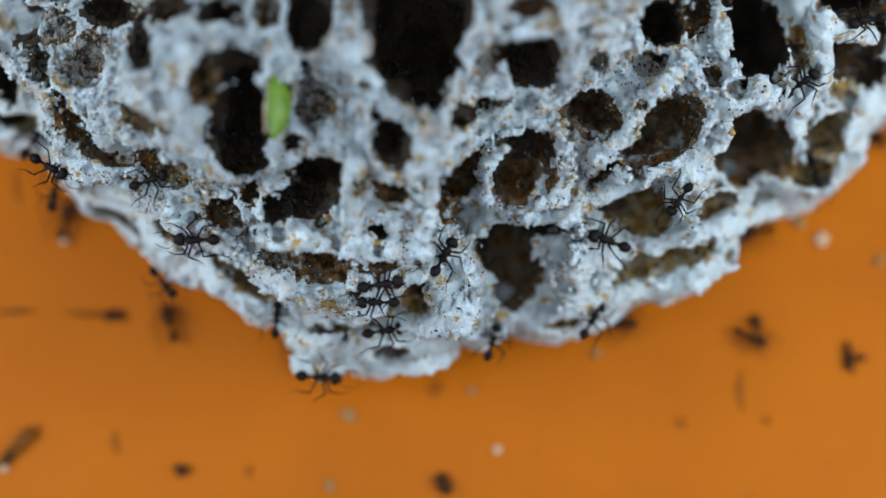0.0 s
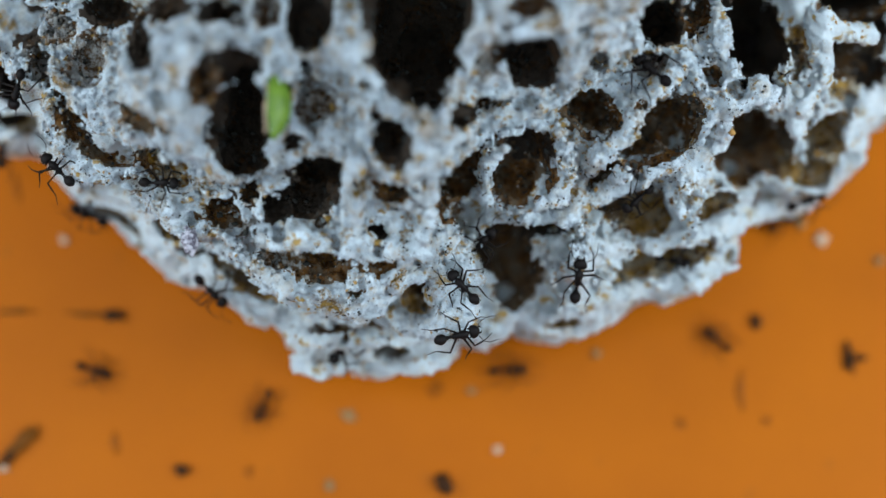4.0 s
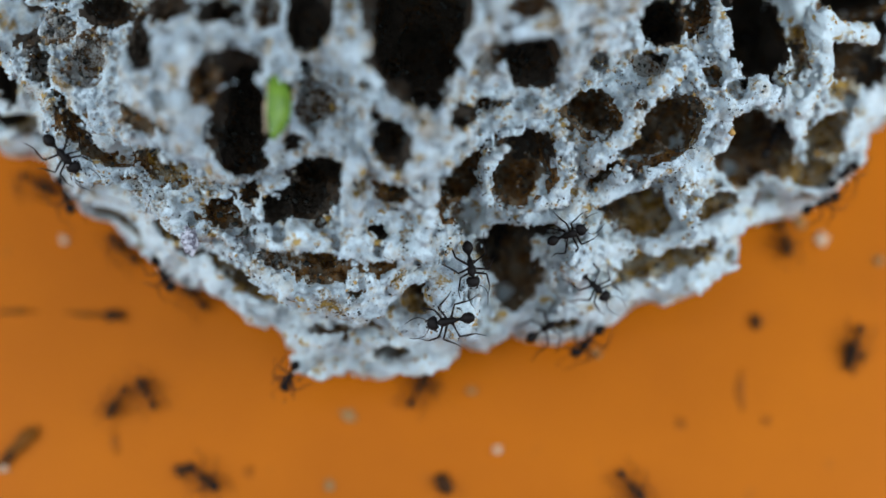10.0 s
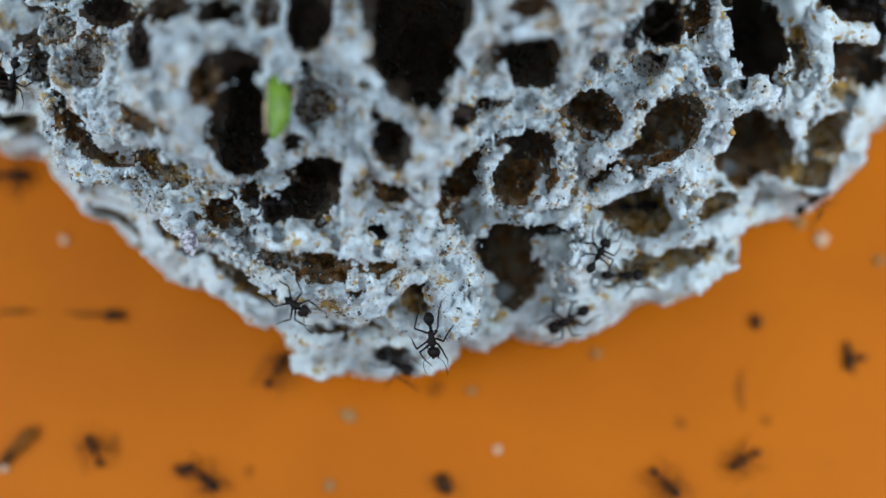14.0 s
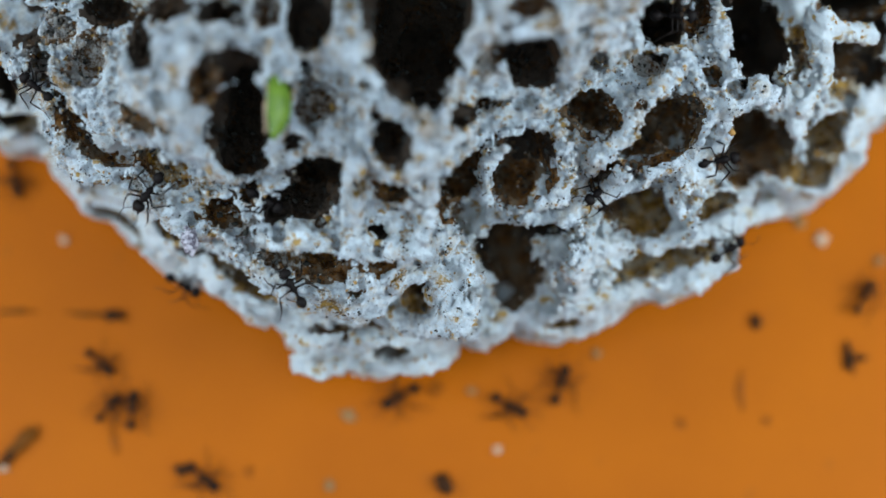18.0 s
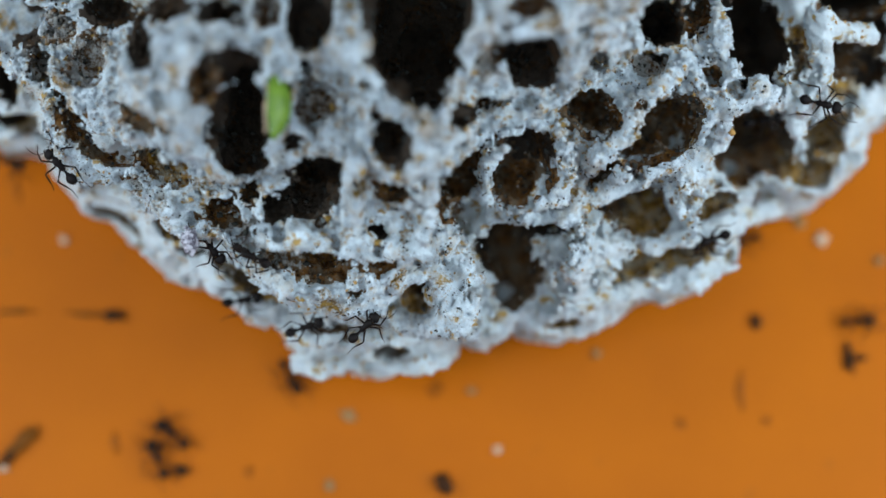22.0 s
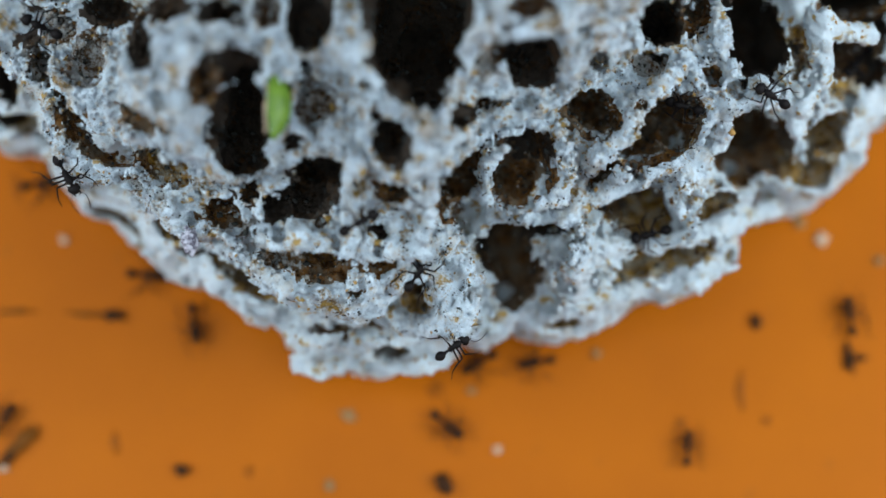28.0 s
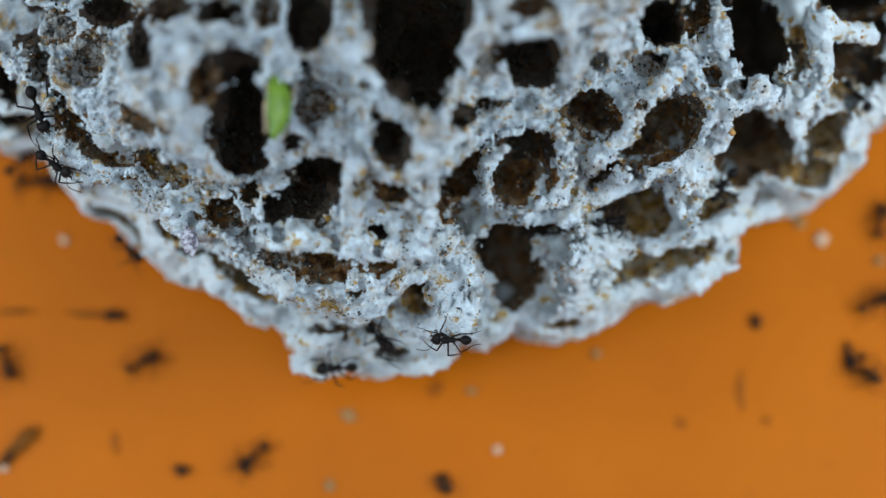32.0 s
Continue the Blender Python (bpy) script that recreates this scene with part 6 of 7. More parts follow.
    crawl(colony[31], [(1.45, -18.5, 8.0, 31.6, 238, 0), (2, -23.1, -4.1, 46.8, 190, 1), (2.5, -26.1, -1.9, 45.9, 156, 2), (3, -31.1, -0.2, 45.4, 345, 2), (3.6, -32.7, 0.2, 25.1, 312, 1), (4.2, -29.7, -2.2, 26.4, 312, 1), (4.8, -25.6, -2.9, 25.5, 312, 1), (5.4, -22.9, -4.6, 23.5, 312, 1), (6, -23.9, -4.8, 0.0, 315, 0), (6.5, -23.7, 0.7, 4.0, 90, 0), (6.71, -23.7, 0.7, 4.0, 90, 0), (7.5, -28.2, 2.1, 4.0, 270, 0), (8, -28.4, -6.1, 0.0, 245, 0), (8.5, -35.6, -18.6, 0.0, 224, 0), (9, -44.6, -22.1, 0.0, 210, 0), (9.5, -44.5, -33.7, 0.0, 270, 0), (15.53, -44.5, -33.7, 0.0, 270, 0), (16.5, -36.8, -33.7, 0.0, 90, 0), (17, -37.0, -24.4, 0.0, 210, 0), (17.5, -42.3, -21.5, 0.0, 129, 0), (18, -45.0, -14.8, 0.0, 85, 0), (18.81, -44.7, -33.7, 0.0, 270, 0), (27.89, -44.7, -33.7, 0.0, 270, 0), (28.5, -46.5, -33.7, 0.0, 90, 0), (29, -46.5, -25.2, 0.0, 330, 0), (29.5, -46.5, -33.7, 0.0, 270, 0)])
    crawl(colony[32], [(1.3, -18.5, 8.0, 31.6, 259, 0), (2, -22.2, -4.0, 22.5, 300, 1), (2.7, -18.5, 8.0, 31.6, 79, 0), (11.43, -18.5, 8.0, 31.6, 299, 0), (12, -12.6, -4.7, 45.9, 290, 2), (12.57, -18.5, 8.0, 31.6, 119, 0), (17.5, -18.5, 8.0, 31.6, 170, 0), (18, -21.9, 4.7, 50.8, 330, 2), (18.5, -18.5, 8.0, 31.6, 350, 0), (21.11, -18.5, 8.0, 31.6, 298, 0), (22, -10.0, -9.4, 40.3, 45, 2), (23, -10.0, -9.1, 40.7, 245, 2), (23.5, -8.9, -8.8, 28.0, 305, 1), (24, -7.8, -10.5, 26.8, 275, 2), (24.5, -8.2, -10.8, 25.7, 225, 2), (25, -8.8, -10.1, 19.6, 10, 1), (25.6, -6.6, -11.1, 20.1, 9, 1), (26.2, -4.6, -11.3, 26.6, 9, 2), (26.8, -2.8, -10.5, 32.2, 9, 2), (27.4, -0.9, -10.8, 38.3, 9, 2), (28, 1.2, -11.7, 38.6, 35, 2), (28.5, 1.8, -11.1, 39.5, 37, 2), (29, 2.6, -10.8, 40.1, 40, 2), (29.5, 3.2, -10.9, 40.0, 326, 2), (30, 3.9, -8.7, 22.6, 350, 2), (30.5, 3.6, -10.7, 38.1, 350, 2), (31, 3.3, -10.8, 40.1, 20, 2), (31.5, 2.3, -11.2, 39.4, 171, 2), (32, 1.1, -10.6, 40.7, 180, 1)])
    crawl(colony[33], [(1.5, -21.1, -4.9, 4.0, 270, 0), (2, -21.3, -11.1, 0.0, 345, 0), (2.5, -3.5, -12.7, 0.0, 351, 0), (3, 16.5, -16.7, 0.0, 340, 0), (3.7, 16.3, -33.7, 0.0, 270, 0), (5.28, 16.3, -33.7, 0.0, 270, 0), (6.5, 28.1, -33.7, 0.0, 90, 0), (7, 28.3, -23.1, 0.0, 120, 0), (7.5, 31.1, -14.2, 0.0, 98, 0), (8, 26.1, -6.5, 0.0, 130, 0), (8.5, 24.5, -4.8, 0.0, 131, 0), (9, 23.3, -3.1, 0.0, 200, 0), (9.5, 20.5, -6.4, 22.1, 198, 2), (10, 19.5, -6.9, 19.1, 240, 1), (10.5, 17.4, -7.0, 0.0, 223, 0), (11, 15.8, -8.6, 0.0, 220, 0), (11.5, 16.9, -7.5, 0.0, 72, 0), (12, 16.0, -7.6, 18.6, 70, 2), (12.69, 8.2, 7.5, 4.0, 124, 0), (18.5, 8.2, 7.5, 4.0, 136, 0), (19, 4.2, 4.8, 34.4, 45, 1), (19.5, 8.2, 7.5, 4.0, 316, 0), (20.5, 8.2, 7.5, 4.0, 225, 0), (21, 2.2, -5.3, 41.9, 20, 1), (21.5, 8.2, 7.5, 4.0, 45, 0), (29.5, 8.2, 7.5, 4.0, 31, 0), (30, 14.6, 4.5, 40.4, 20, 1), (30.5, 15.3, 5.1, 47.1, 30, 1), (31, 16.3, 6.8, 48.2, 40, 2), (31.64, 8.2, 7.5, 4.0, 222, 0)])
    crawl(colony[34], [(1.5, 29.9, 19.5, 26.5, 219, 0), (2, 22.0, 9.4, 47.6, 65, 1), (2.5, 29.9, 19.5, 26.5, 39, 0), (12.4, 29.9, 19.5, 26.5, 339, 0), (13, 43.0, 17.4, 19.3, 85, 2), (13.6, 29.9, 19.5, 26.5, 159, 0), (17.39, 29.9, 19.5, 26.5, 219, 0), (18, 19.7, 8.6, 40.4, 220, 1), (18.5, 16.0, 5.2, 40.8, 208, 1), (19, 12.6, 2.9, 36.0, 195, 2), (19.5, 11.3, 3.4, 36.4, 188, 2), (20, 10.0, 3.7, 37.6, 180, 2), (20.5, 8.2, 7.5, 4.0, 230, 0), (30.29, 8.2, 7.5, 4.0, 9, 0), (31, 21.6, 3.6, 34.7, 70, 1), (31.5, 20.8, 4.7, 35.9, 101, 2), (32, 21.3, 5.8, 33.2, 10, 1)])
    crawl(colony[35], [(1.5, 43.6, 15.8, 4.0, 270, 0), (2, 40.1, 3.2, 24.8, 55, 2), (2.5, 45.7, 10.3, 0.0, 28, 0), (3, 47.9, 12.4, 0.0, 0, 0), (3.6, 49.6, 12.6, 0.0, 37, 0), (4.2, 50.6, 13.8, 0.0, 37, 0), (4.8, 48.4, 11.5, 18.2, 37, 2), (5.4, 48.9, 12.0, 20.8, 37, 2), (6, 50.7, 12.5, 19.6, 30, 2), (6.5, 50.9, 11.8, 15.8, 320, 2), (7, 53.0, 13.4, 0.0, 250, 0), (7.5, 49.9, 11.1, 0.0, 212, 0), (8, 49.5, 11.3, 0.0, 250, 0), (8.5, 49.9, 11.2, 0.0, 250, 0), (9, 50.0, 11.3, 0.0, 60, 0), (9.5, 50.5, 11.0, 0.0, 60, 0), (10, 50.4, 10.8, 0.0, 280, 0), (10.5, 48.9, 10.8, 0.0, 191, 0), (11, 46.2, 10.0, 0.0, 220, 0), (11.5, 39.9, 5.7, 27.3, 146, 1), (12, 39.9, 5.9, 27.6, 180, 1), (12.81, 29.9, 19.5, 26.5, 126, 0), (17.15, 29.9, 19.5, 26.5, 296, 0), (18, 37.5, 3.4, 28.5, 30, 1), (18.5, 39.2, 5.1, 27.8, 15, 2), (19, 41.1, 7.2, 25.5, 0, 1), (19.8, 29.9, 19.5, 26.5, 130, 0), (21.24, 29.9, 19.5, 26.5, 291, 0), (22, 35.4, 4.1, 30.4, 200, 2), (22.5, 31.9, 4.1, 33.9, 177, 1), (23, 27.7, 4.2, 32.0, 205, 2), (23.5, 23.7, 1.0, 32.5, 218, 2), (24, 20.5, -1.7, 32.8, 225, 2), (24.5, 17.4, -4.3, 29.2, 237, 1), (25, 17.6, -5.6, 27.4, 255, 2), (25.6, 14.4, -5.4, 27.0, 205, 1), (26.2, 12.3, -6.5, 23.4, 205, 1), (26.8, 11.5, -6.1, 0.0, 205, 0), (27.4, 9.0, -8.0, 0.0, 205, 0), (28, 5.4, -7.7, 0.0, 210, 0), (28.5, 3.8, -7.7, 0.0, 210, 0), (29, 2.1, -7.7, 0.0, 210, 0), (29.5, 1.0, -11.6, 22.9, 217, 2), (30, 0.5, -9.0, 0.0, 210, 0), (30.5, 0.6, -9.1, 0.0, 210, 0), (31, 0.5, -12.0, 24.2, 30, 1), (31.82, 8.2, 7.5, 4.0, 64, 0)])
    crawl(colony[36], [(1.5, 73.6, 44.4, 0.0, 180, 0), (2, 55.3, 30.1, 43.5, 30, 2), (2.5, 73.6, 44.4, 0.0, 0, 0), (7.21, 73.6, 44.4, 0.0, 0, 0), (8.42, 73.0, 31.7, 0.0, 180, 0), (9, 50.9, 21.5, 35.5, 350, 1), (9.58, 73.0, 31.7, 0.0, 0, 0), (17.91, 73.0, 31.7, 0.0, 0, 0), (18.5, 73.1, 33.3, 0.0, 180, 0), (19, 53.8, 24.3, 30.9, 45, 1), (19.5, 73.1, 33.3, 0.0, 0, 0)])
    crawl(colony[37], [(2.5, -73.0, 35.9, 0.0, 0, 0), (3, -51.9, 20.7, 50.7, 245, 1), (3.6, -52.6, 19.9, 51.0, 250, 1), (4.2, -52.9, 19.5, 49.5, 250, 2), (4.8, -52.7, 18.7, 49.0, 250, 2), (5.4, -57.0, 23.6, 28.8, 250, 1), (6, -57.9, 23.1, 28.3, 300, 1), (6.5, -72.8, 31.1, 0.0, 180, 0), (8.5, -72.8, 31.1, 0.0, 0, 0), (9, -56.9, 22.8, 29.1, 315, 2), (9.5, -72.8, 31.1, 0.0, 180, 0), (9.9, -72.8, 31.1, 0.0, 180, 0), (10.5, -72.7, 29.3, 0.0, 0, 0), (11, -57.5, 22.0, 26.1, 45, 2), (11.5, -58.5, 22.3, 26.0, 8, 2), (12, -59.6, 22.6, 25.6, 330, 2), (13, -59.3, 22.9, 23.0, 330, 2), (13.5, -72.7, 29.3, 0.0, 180, 0), (21.9, -72.7, 29.3, 0.0, 180, 0), (22.5, -72.6, 27.6, 0.0, 0, 0), (23, -57.8, 21.4, 22.7, 325, 2), (23.5, -72.6, 27.6, 0.0, 180, 0)])
    crawl(colony[38], [(2.5, -72.5, 26.3, 0.0, 0, 0), (3, -59.9, 20.0, 23.3, 255, 1), (3.6, -60.8, 19.6, 21.8, 265, 2), (4.2, -62.5, 20.9, 13.3, 265, 2), (4.8, -62.2, 20.3, 11.7, 265, 2), (5.4, -63.2, 20.8, 6.3, 265, 2), (6, -65.0, 21.3, 0.9, 290, 2), (7, -64.8, 19.5, 0.0, 260, 0), (7.5, -72.2, 19.8, 0.0, 180, 0), (16.98, -72.2, 19.8, 0.0, 180, 0), (17.5, -72.3, 20.2, 0.0, 0, 0), (18, -63.5, 19.9, 0.0, 285, 0), (18.5, -64.4, 20.8, 0.9, 101, 2), (19, -63.0, 20.7, 6.4, 180, 2), (19.5, -72.4, 22.4, 0.0, 180, 0), (20.98, -72.4, 22.4, 0.0, 180, 0), (21.5, -72.4, 22.8, 0.0, 0, 0), (22, -63.1, 20.8, 7.8, 340, 2), (23, -63.5, 19.9, 9.6, 80, 2), (23.5, -72.4, 22.4, 0.0, 180, 0)])
    crawl(colony[39], [(2.05, 42.6, 10.5, 4.0, 270, 0), (3, 42.3, -7.7, 0.0, 135, 0), (3.6, 41.5, -5.1, 0.0, 139, 0), (4.2, 39.3, -3.9, 0.0, 139, 0), (4.8, 36.7, -3.6, 0.0, 139, 0), (5.4, 34.5, -2.5, 0.0, 139, 0), (6, 33.7, 0.2, 0.0, 210, 0), (6.5, 33.4, 5.7, 4.0, 90, 0)])
    crawl(colony[40], [(2.5, 29.9, 19.5, 26.5, 90, 0), (3, 27.7, 17.4, 53.1, 45, 1), (3.6, 27.1, 18.9, 54.3, 135, 1), (4.2, 25.9, 20.2, 53.0, 135, 2), (4.8, 24.2, 21.3, 50.4, 135, 2), (5.4, 22.2, 19.9, 57.8, 135, 2), (6, 21.4, 20.4, 62.1, 120, 2), (6.5, 29.3, 30.9, 38.2, 30, 0), (13.5, 29.3, 30.9, 38.2, 190, 0), (14, 23.3, 22.8, 63.4, 240, 2), (14.6, 22.1, 22.2, 65.7, 207, 2), (15.2, 21.5, 21.9, 64.5, 207, 1), (15.8, 21.0, 21.3, 63.6, 207, 1), (16.4, 20.3, 20.7, 63.4, 207, 1), (17, 19.0, 19.9, 66.0, 130, 2), (17.5, 29.3, 30.9, 38.2, 19, 0)])
    crawl(colony[41], [(6.5, -45.5, 16.7, 4.0, 270, 0), (7, -42.0, 5.9, 25.9, 165, 2), (7.5, -45.0, 8.7, 16.6, 150, 2), (8, -46.8, 9.8, 15.6, 135, 2), (8.5, -44.4, 6.6, 19.3, 306, 2), (9, -42.7, 4.4, 0.0, 300, 0), (9.5, -39.2, 1.2, 19.7, 300, 2), (10, -38.3, 1.5, 20.6, 300, 2), (10.5, -34.9, -0.3, 22.8, 322, 2), (11, -34.4, 2.3, 0.0, 345, 0), (11.5, -30.7, -1.3, 26.6, 358, 1), (12, -29.7, -0.3, 27.9, 10, 1), (12.5, -29.5, 0.8, 26.9, 18, 2), (13, -25.8, -3.0, 45.0, 315, 2), (13.5, -22.2, -5.5, 47.2, 320, 2), (14, -18.9, -7.2, 46.3, 325, 2), (14.6, -19.1, -7.7, 44.6, 294, 2), (15.2, -18.8, -7.9, 42.5, 294, 2), (15.8, -18.3, -7.8, 39.2, 294, 2), (16.4, -18.3, -7.2, 32.4, 294, 2), (17, -18.6, -7.7, 30.2, 350, 1), (17.5, -18.1, -7.7, 44.9, 55, 2), (18, -18.5, -5.7, 47.5, 120, 2), (18.5, -19.9, -3.6, 47.1, 160, 1), (19, -20.9, -2.0, 48.8, 200, 2), (20, -22.4, -2.1, 47.6, 240, 2), (21, -21.7, -2.1, 47.6, 200, 2), (21.5, -22.3, -1.6, 48.5, 192, 2), (22, -23.0, -1.1, 49.4, 185, 1), (22.5, -18.5, 8.0, 31.6, 44, 0)])
    crawl(colony[42], [(6.06, 8.2, 7.5, 4.0, 230, 0), (7, -4.9, -11.5, 21.8, 5, 1), (7.5, -3.5, -12.2, 22.7, 5, 1), (8, -2.2, -12.7, 22.4, 5, 1), (8.5, -2.5, -11.8, 0.0, 232, 0), (9, -4.9, -12.7, 0.0, 230, 0), (9.5, -6.3, -12.7, 0.0, 34, 0), (10, -3.6, -11.9, 0.0, 60, 0), (10.5, -2.1, -12.2, 0.0, 0, 0), (11, -2.4, -11.9, 0.0, 85, 0), (11.5, -2.4, -5.0, 4.0, 90, 0), (16.97, -2.4, -5.0, 4.0, 90, 0), (18.5, -19.1, -5.7, 4.0, 270, 0), (19, -19.3, -11.9, 0.0, 60, 0), (19.5, -20.9, -9.7, 0.0, 110, 0), (20, -22.5, -7.6, 0.0, 160, 0), (20.5, -25.3, -4.9, 0.0, 130, 0), (21, -28.1, -2.3, 0.0, 100, 0), (21.5, -25.0, -5.7, 0.0, 308, 0), (22, -22.2, -9.8, 0.0, 300, 0), (22.5, -21.1, -10.5, 0.0, 315, 0), (23, -20.1, -11.9, 0.0, 300, 0), (23.5, -17.1, -12.5, 0.0, 16, 0), (24, -18.6, -11.5, 0.0, 305, 0), (24.5, -18.4, -5.9, 4.0, 90, 0), (27.82, -18.4, -5.9, 4.0, 90, 0), (28.5, -21.3, -5.1, 4.0, 270, 0), (29, -21.5, -10.7, 0.0, 265, 0), (29.5, -16.3, -14.6, 0.0, 331, 0), (30, -3.6, -20.3, 0.0, 315, 0), (30.51, -3.6, -33.7, 0.0, 270, 0)])
    crawl(colony[43], [(6.21, 8.2, 7.5, 4.0, 324, 0), (7, 21.2, -6.0, 22.9, 70, 1), (7.79, 8.2, 7.5, 4.0, 144, 0), (8.5, 8.2, 7.5, 4.0, 151, 0), (9, 4.9, 3.0, 33.8, 330, 2), (9.5, 6.0, 3.2, 33.0, 22, 2), (10, 7.6, 6.5, 17.5, 75, 2), (10.5, 8.2, 7.5, 4.0, 287, 0), (31.09, 8.2, 7.5, 4.0, 216, 0), (32, -7.4, -8.6, 29.2, 345, 1)])
    crawl(colony[44], [(7.5, -71.4, 2.6, 0.0, 0, 0), (8, -61.5, 2.3, 0.0, 30, 0), (8.5, -71.4, 2.6, 0.0, 180, 0), (15.15, -71.4, 2.6, 0.0, 180, 0), (16.5, -70.7, -11.6, 0.0, 0, 0), (17, -60.9, -11.9, 0.0, 300, 0), (17.5, -53.6, -9.5, 0.0, 20, 0), (18, -50.0, -7.7, 0.0, 320, 0), (18.5, -45.2, -5.2, 0.0, 11, 0), (19, -39.3, -5.7, 0.0, 330, 0), (19.5, -39.1, -5.5, 0.0, 347, 0), (20, -38.4, -5.9, 0.0, 345, 0), (20.5, -35.3, -5.4, 0.0, 355, 0), (21, -23.9, -7.3, 0.0, 330, 0), (21.5, -20.0, -9.5, 28.1, 355, 1), (22, -18.1, -7.8, 31.3, 20, 2), (23, -18.8, -7.3, 32.4, 130, 2), (23.5, -18.5, -7.7, 44.9, 112, 2), (24, -18.9, -6.4, 47.1, 95, 1), (24.5, -22.4, -4.9, 47.7, 45, 1), (25, -26.2, -2.7, 44.9, 355, 2), (25.6, -22.1, -4.0, 48.2, 20, 1), (26.2, -19.4, -1.8, 46.6, 20, 2), (26.8, -16.7, 0.1, 53.5, 20, 1), (27.4, -14.0, 2.4, 51.2, 20, 1), (28, -10.1, 0.6, 56.3, 30, 2), (28.5, -11.4, 0.5, 54.3, 305, 1), (29, -12.8, 0.4, 52.2, 220, 1), (29.5, -18.5, 8.0, 31.6, 147, 0)])
    crawl(colony[45], [(7.5, 20.3, -33.7, 0.0, 90, 0), (8, 20.4, -27.0, 0.0, 0, 0), (8.5, 20.3, -33.7, 0.0, 270, 0), (28.93, 20.3, -33.7, 0.0, 270, 0), (29.5, 21.6, -33.7, 0.0, 90, 0), (30, 21.7, -22.3, 0.0, 25, 0), (30.5, 36.7, -16.5, 0.0, 28, 0), (31, 48.5, -8.4, 0.0, 20, 0), (31.5, 60.7, -6.9, 0.0, 357, 0), (32, 61.2, -9.0, 0.0, 325, 0)])
    crawl(colony[46], [(8.5, -34.5, 7.2, 4.0, 270, 0), (9, -34.7, -1.7, 0.0, 245, 0), (9.5, -39.0, -6.4, 0.0, 222, 0), (10, -47.3, -13.6, 0.0, 240, 0), (10.88, -46.9, -33.7, 0.0, 270, 0), (12.8, -46.9, -33.7, 0.0, 270, 0), (13.5, -50.2, -33.7, 0.0, 90, 0), (14, -50.3, -20.7, 0.0, 115, 0), (14.6, -51.5, -19.3, 0.0, 158, 0), (15.2, -53.0, -19.0, 0.0, 158, 0), (15.8, -54.7, -19.4, 0.0, 158, 0), (16.4, -56.3, -19.2, 0.0, 158, 0), (17, -57.4, -17.8, 0.0, 105, 0), (17.5, -52.6, -17.6, 0.0, 22, 0), (18, -48.5, -14.4, 0.0, 50, 0), (18.5, -52.9, -12.3, 0.0, 145, 0), (19, -63.3, -4.2, 0.0, 150, 0), (19.5, -71.1, -3.9, 0.0, 180, 0), (26.27, -71.1, -3.9, 0.0, 180, 0), (27.5, -70.5, -16.2, 0.0, 0, 0), (28, -63.6, -16.2, 0.0, 60, 0), (28.5, -70.5, -16.2, 0.0, 180, 0), (29.33, -70.5, -16.2, 0.0, 0, 0), (30, -53.8, -16.2, 0.0, 295, 0), (30.67, -70.5, -16.2, 0.0, 180, 0)])
    crawl(colony[47], [(9.46, 8.2, 7.5, 4.0, 233, 0), (10, 1.1, -8.8, 42.6, 190, 1), (10.5, -2.8, -10.4, 35.8, 188, 2), (11, -12.6, -8.4, 30.2, 195, 2), (11.5, -10.3, -9.5, 26.6, 268, 1), (12, -8.0, -10.2, 19.9, 340, 2), (12.5, -7.4, -10.3, 20.3, 315, 2), (13, -7.3, -11.0, 19.7, 0, 1), (13.5, -6.7, -11.1, 20.0, 342, 1), (14, -6.1, -11.4, 20.9, 330, 1), (14.6, -5.4, -12.3, 21.4, 343, 1), (15.2, -4.6, -12.4, 21.8, 343, 1), (15.8, -3.7, -12.2, 22.7, 343, 1), (16.4, -2.8, -12.4, 23.6, 343, 1), (17, -2.4, -9.8, 0.0, 45, 0), (17.5, -2.1, -11.4, 0.0, 218, 0), (18, -6.1, -12.7, 0.0, 210, 0), (18.5, -7.6, -11.7, 0.0, 127, 0), (19, -7.3, -11.1, 0.0, 240, 0), (19.5, -14.1, -17.4, 0.0, 212, 0), (20, -19.2, -18.2, 0.0, 185, 0), (20.5, -28.5, -21.1, 0.0, 210, 0), (21, -32.1, -25.7, 0.0, 220, 0), (21.5, -37.2, -26.5, 0.0, 157, 0), (22, -41.1, -21.9, 0.0, 115, 0), (22.5, -44.0, -20.8, 0.0, 151, 0), (23, -54.7, -14.8, 0.0, 130, 0), (23.5, -58.8, 1.4, 0.0, 100, 0), (24, -61.7, 17.3, 0.0, 100, 0), (24.5, -61.4, 17.9, 0.0, 143, 0), (25, -63.5, 18.6, 0.0, 350, 0), (25.6, -62.5, 18.2, 0.0, 6, 0), (26.2, -61.8, 18.4, 0.0, 6, 0), (26.8, -61.0, 19.2, 0.0, 6, 0), (27.4, -60.2, 19.5, 0.0, 6, 0), (28, -59.4, 19.1, 0.9, 10, 2), (28.5, -72.2, 19.3, 0.0, 180, 0), (29.07, -72.2, 19.3, 0.0, 180, 0), (30.5, -71.4, 3.5, 0.0, 0, 0), (31, -63.2, 3.2, 0.0, 20, 0), (31.5, -71.4, 3.5, 0.0, 180, 0)])
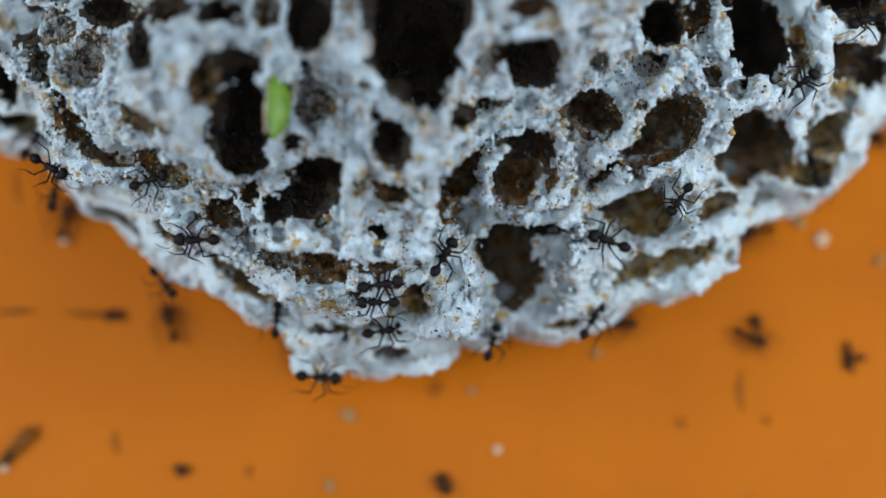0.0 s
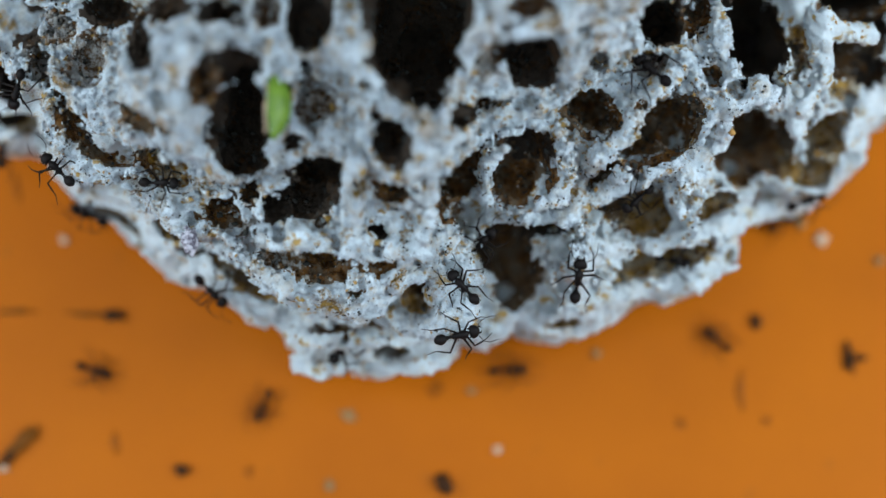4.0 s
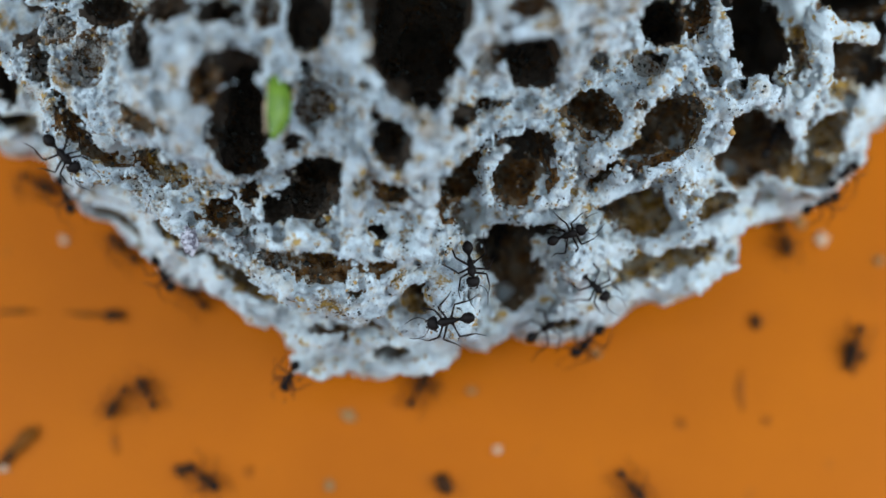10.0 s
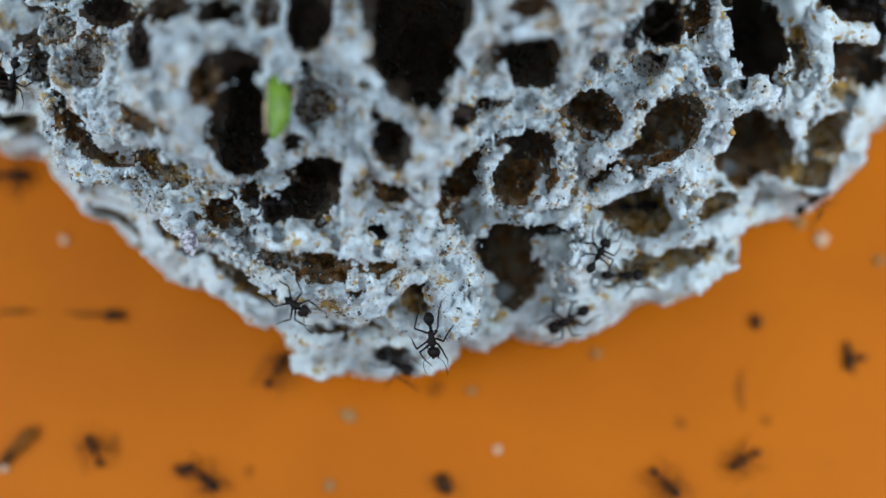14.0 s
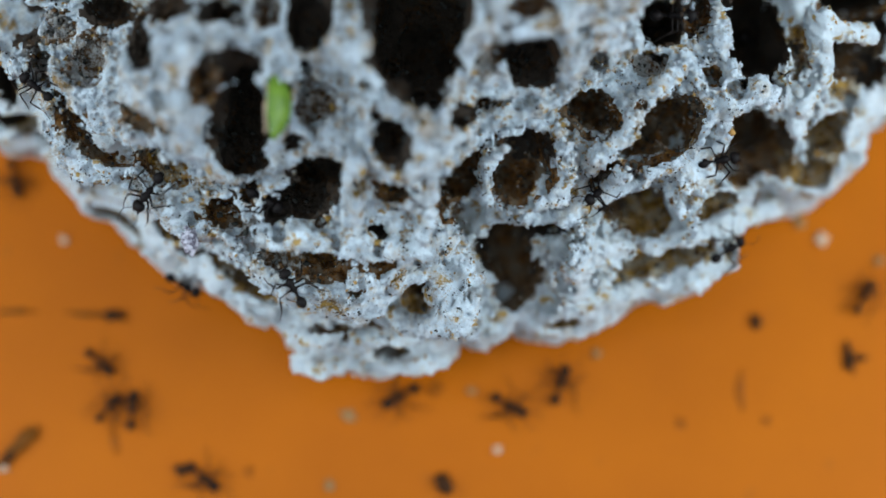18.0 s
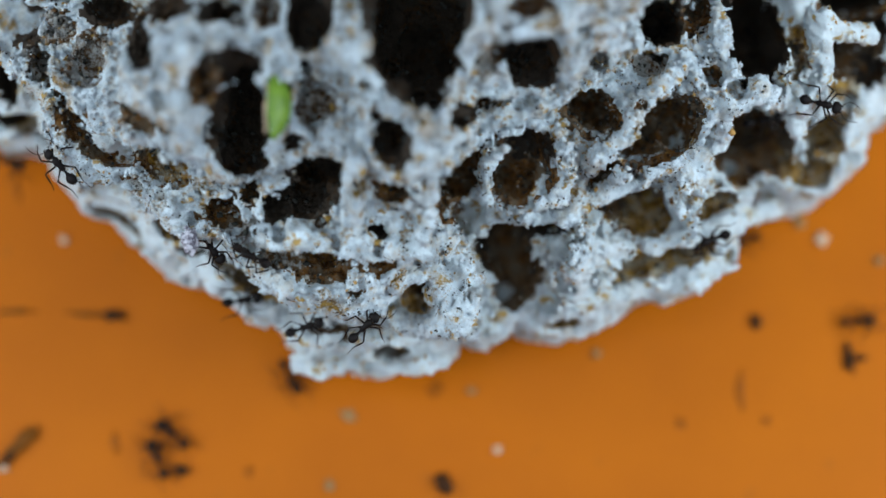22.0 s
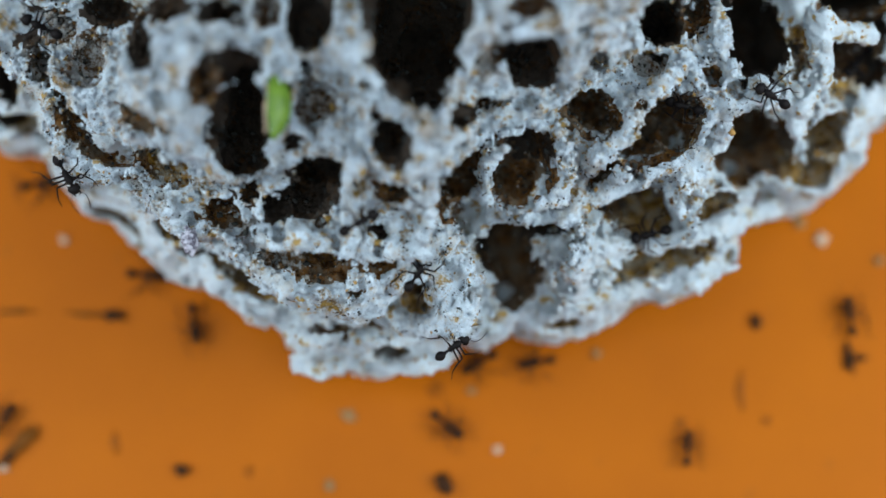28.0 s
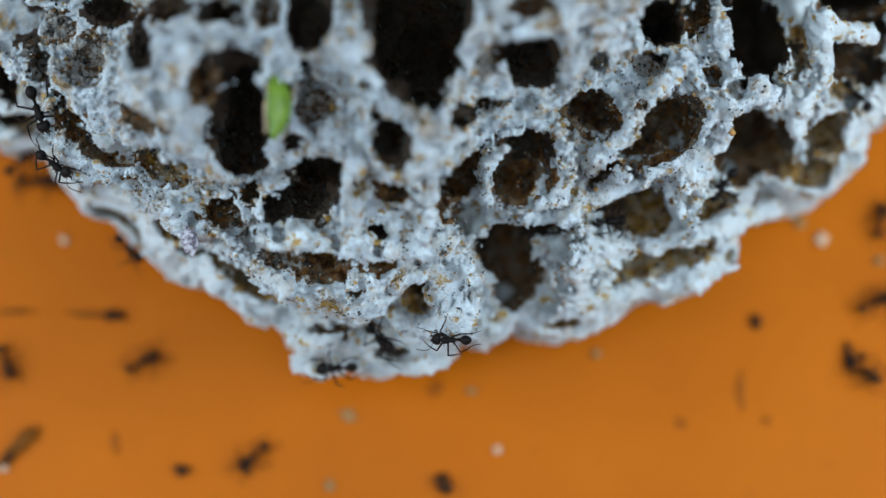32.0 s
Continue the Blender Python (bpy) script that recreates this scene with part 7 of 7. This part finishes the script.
    crawl(colony[48], [(9.5, 71.2, -4.5, 0.0, 180, 0), (10, 60.2, -4.8, 0.0, 250, 0), (10.5, 59.2, -8.4, 0.0, 256, 0), (11, 58.7, -9.8, 0.0, 275, 0), (11.5, 71.0, -9.5, 0.0, 0, 0), (16.3, 71.0, -9.5, 0.0, 0, 0), (17.5, 71.5, 2.2, 0.0, 180, 0), (18, 61.7, 1.9, 0.0, 60, 0), (18.5, 71.5, 2.2, 0.0, 0, 0)])
    crawl(colony[49], [(16.5, 43.8, 33.4, 23.1, 156, 0), (17, 42.3, 33.6, 27.7, 0, 2), (17.5, 43.8, 33.4, 23.1, 336, 0), (23.5, 43.8, 33.4, 23.1, 307, 0), (24, 45.7, 21.8, 43.3, 120, 2), (24.5, 46.3, 24.8, 44.0, 65, 2), (25, 46.7, 27.4, 46.0, 10, 1), (25.6, 47.4, 25.8, 46.4, 332, 1), (26.2, 48.6, 25.2, 47.1, 332, 1), (26.8, 50.6, 25.9, 45.7, 332, 2), (27.4, 52.5, 26.3, 43.2, 332, 2), (28, 56.6, 29.7, 27.4, 230, 2), (28.5, 53.5, 24.4, 33.6, 236, 2), (29, 51.9, 22.8, 35.8, 255, 2), (29.5, 51.1, 21.1, 35.2, 258, 2), (30, 50.4, 19.6, 33.7, 260, 2), (30.5, 45.3, 16.0, 37.1, 198, 2), (31, 44.6, 19.6, 24.9, 190, 2), (31.5, 41.9, 17.4, 20.1, 210, 2), (32, 37.0, 11.3, 31.4, 230, 1)])
    crawl(colony[50], [(17.5, 29.3, 30.9, 38.2, 63, 0), (18, 28.6, 27.6, 53.4, 0, 2), (18.5, 29.3, 30.9, 38.2, 243, 0)])
    crawl(colony[51], [(18.5, -29.1, 3.6, 4.0, 270, 0), (19, -29.3, -1.9, 0.0, 80, 0), (19.5, -29.1, 3.6, 4.0, 90, 0), (20.75, -29.1, 3.6, 4.0, 90, 0), (22.5, -44.7, 17.7, 4.0, 270, 0), (23, -41.0, 7.1, 27.5, 340, 2), (23.5, -44.7, 17.7, 4.0, 90, 0), (28.31, -44.7, 17.7, 4.0, 90, 0), (29.5, -55.4, 22.3, 4.0, 270, 0), (30, -52.8, 12.5, 17.0, 50, 2), (30.5, -55.4, 22.3, 4.0, 90, 0)])
    crawl(colony[52], [(19.47, 70.8, -12.8, 0.0, 180, 0), (20, 56.5, -13.1, 0.0, 185, 0), (20.5, 46.9, -15.0, 0.0, 170, 0), (21, 54.3, -12.7, 0.0, 85, 0), (21.65, 70.8, -12.4, 0.0, 0, 0), (24.5, 70.8, -12.4, 0.0, 180, 0), (25, 62.7, -12.7, 0.0, 155, 0), (25.6, 63.4, -10.0, 0.0, 108, 0), (26.2, 62.3, -7.8, 0.0, 108, 0), (26.8, 60.0, -6.0, 0.0, 108, 0), (27.4, 58.8, -3.8, 0.0, 108, 0), (28, 59.5, -1.0, 0.0, 95, 0), (28.5, 60.2, 1.1, 0.0, 45, 0), (29, 61.2, 0.6, 0.0, 45, 0), (29.5, 62.4, 0.7, 0.0, 11, 0), (30, 62.5, 0.9, 0.0, 25, 0), (30.5, 63.0, 0.9, 0.0, 25, 0), (31, 63.1, 0.6, 0.0, 40, 0), (32, 63.3, 1.1, 0.0, 25, 0)])
    crawl(colony[53], [(29.5, -50.5, 18.3, 4.0, 270, 0), (30, -50.8, 12.2, 0.9, 80, 2), (31, -52.1, 12.6, 0.9, 115, 2), (31.5, -49.4, 10.9, 0.8, 330, 2), (32, -43.7, 5.8, 17.0, 315, 2)])
    crawl(colony[54], [(30.5, -46.7, 17.0, 4.0, 270, 0), (31, -44.2, 6.9, 19.2, 0, 2), (31.5, -46.7, 17.0, 4.0, 90, 0)])
    crawl(colony[55], [(30.5, -70.6, -14.7, 0.0, 0, 0), (31, -60.8, -15.0, 0.0, 0, 0), (31.5, -52.4, -12.8, 0.0, 23, 0), (32, -43.8, -7.7, 0.0, 30, 0)])
    crawl(colony[56], [(30.39, -13.0, -5.2, 4.0, 270, 0), (31, -13.1, -16.0, 0.0, 210, 0), (31.5, -18.6, -16.1, 0.0, 202, 0), (32, -27.3, -21.5, 0.0, 225, 0)])
    crawl(colony[57], [(31.5, -62.1, 27.2, 4.0, 270, 0), (32, -61.0, 20.7, 8.0, 40, 2)])
    crawl(colony[58], [(31.5, -70.9, -7.4, 0.0, 0, 0), (32, -63.6, -7.7, 0.0, 290, 0)])

motions()
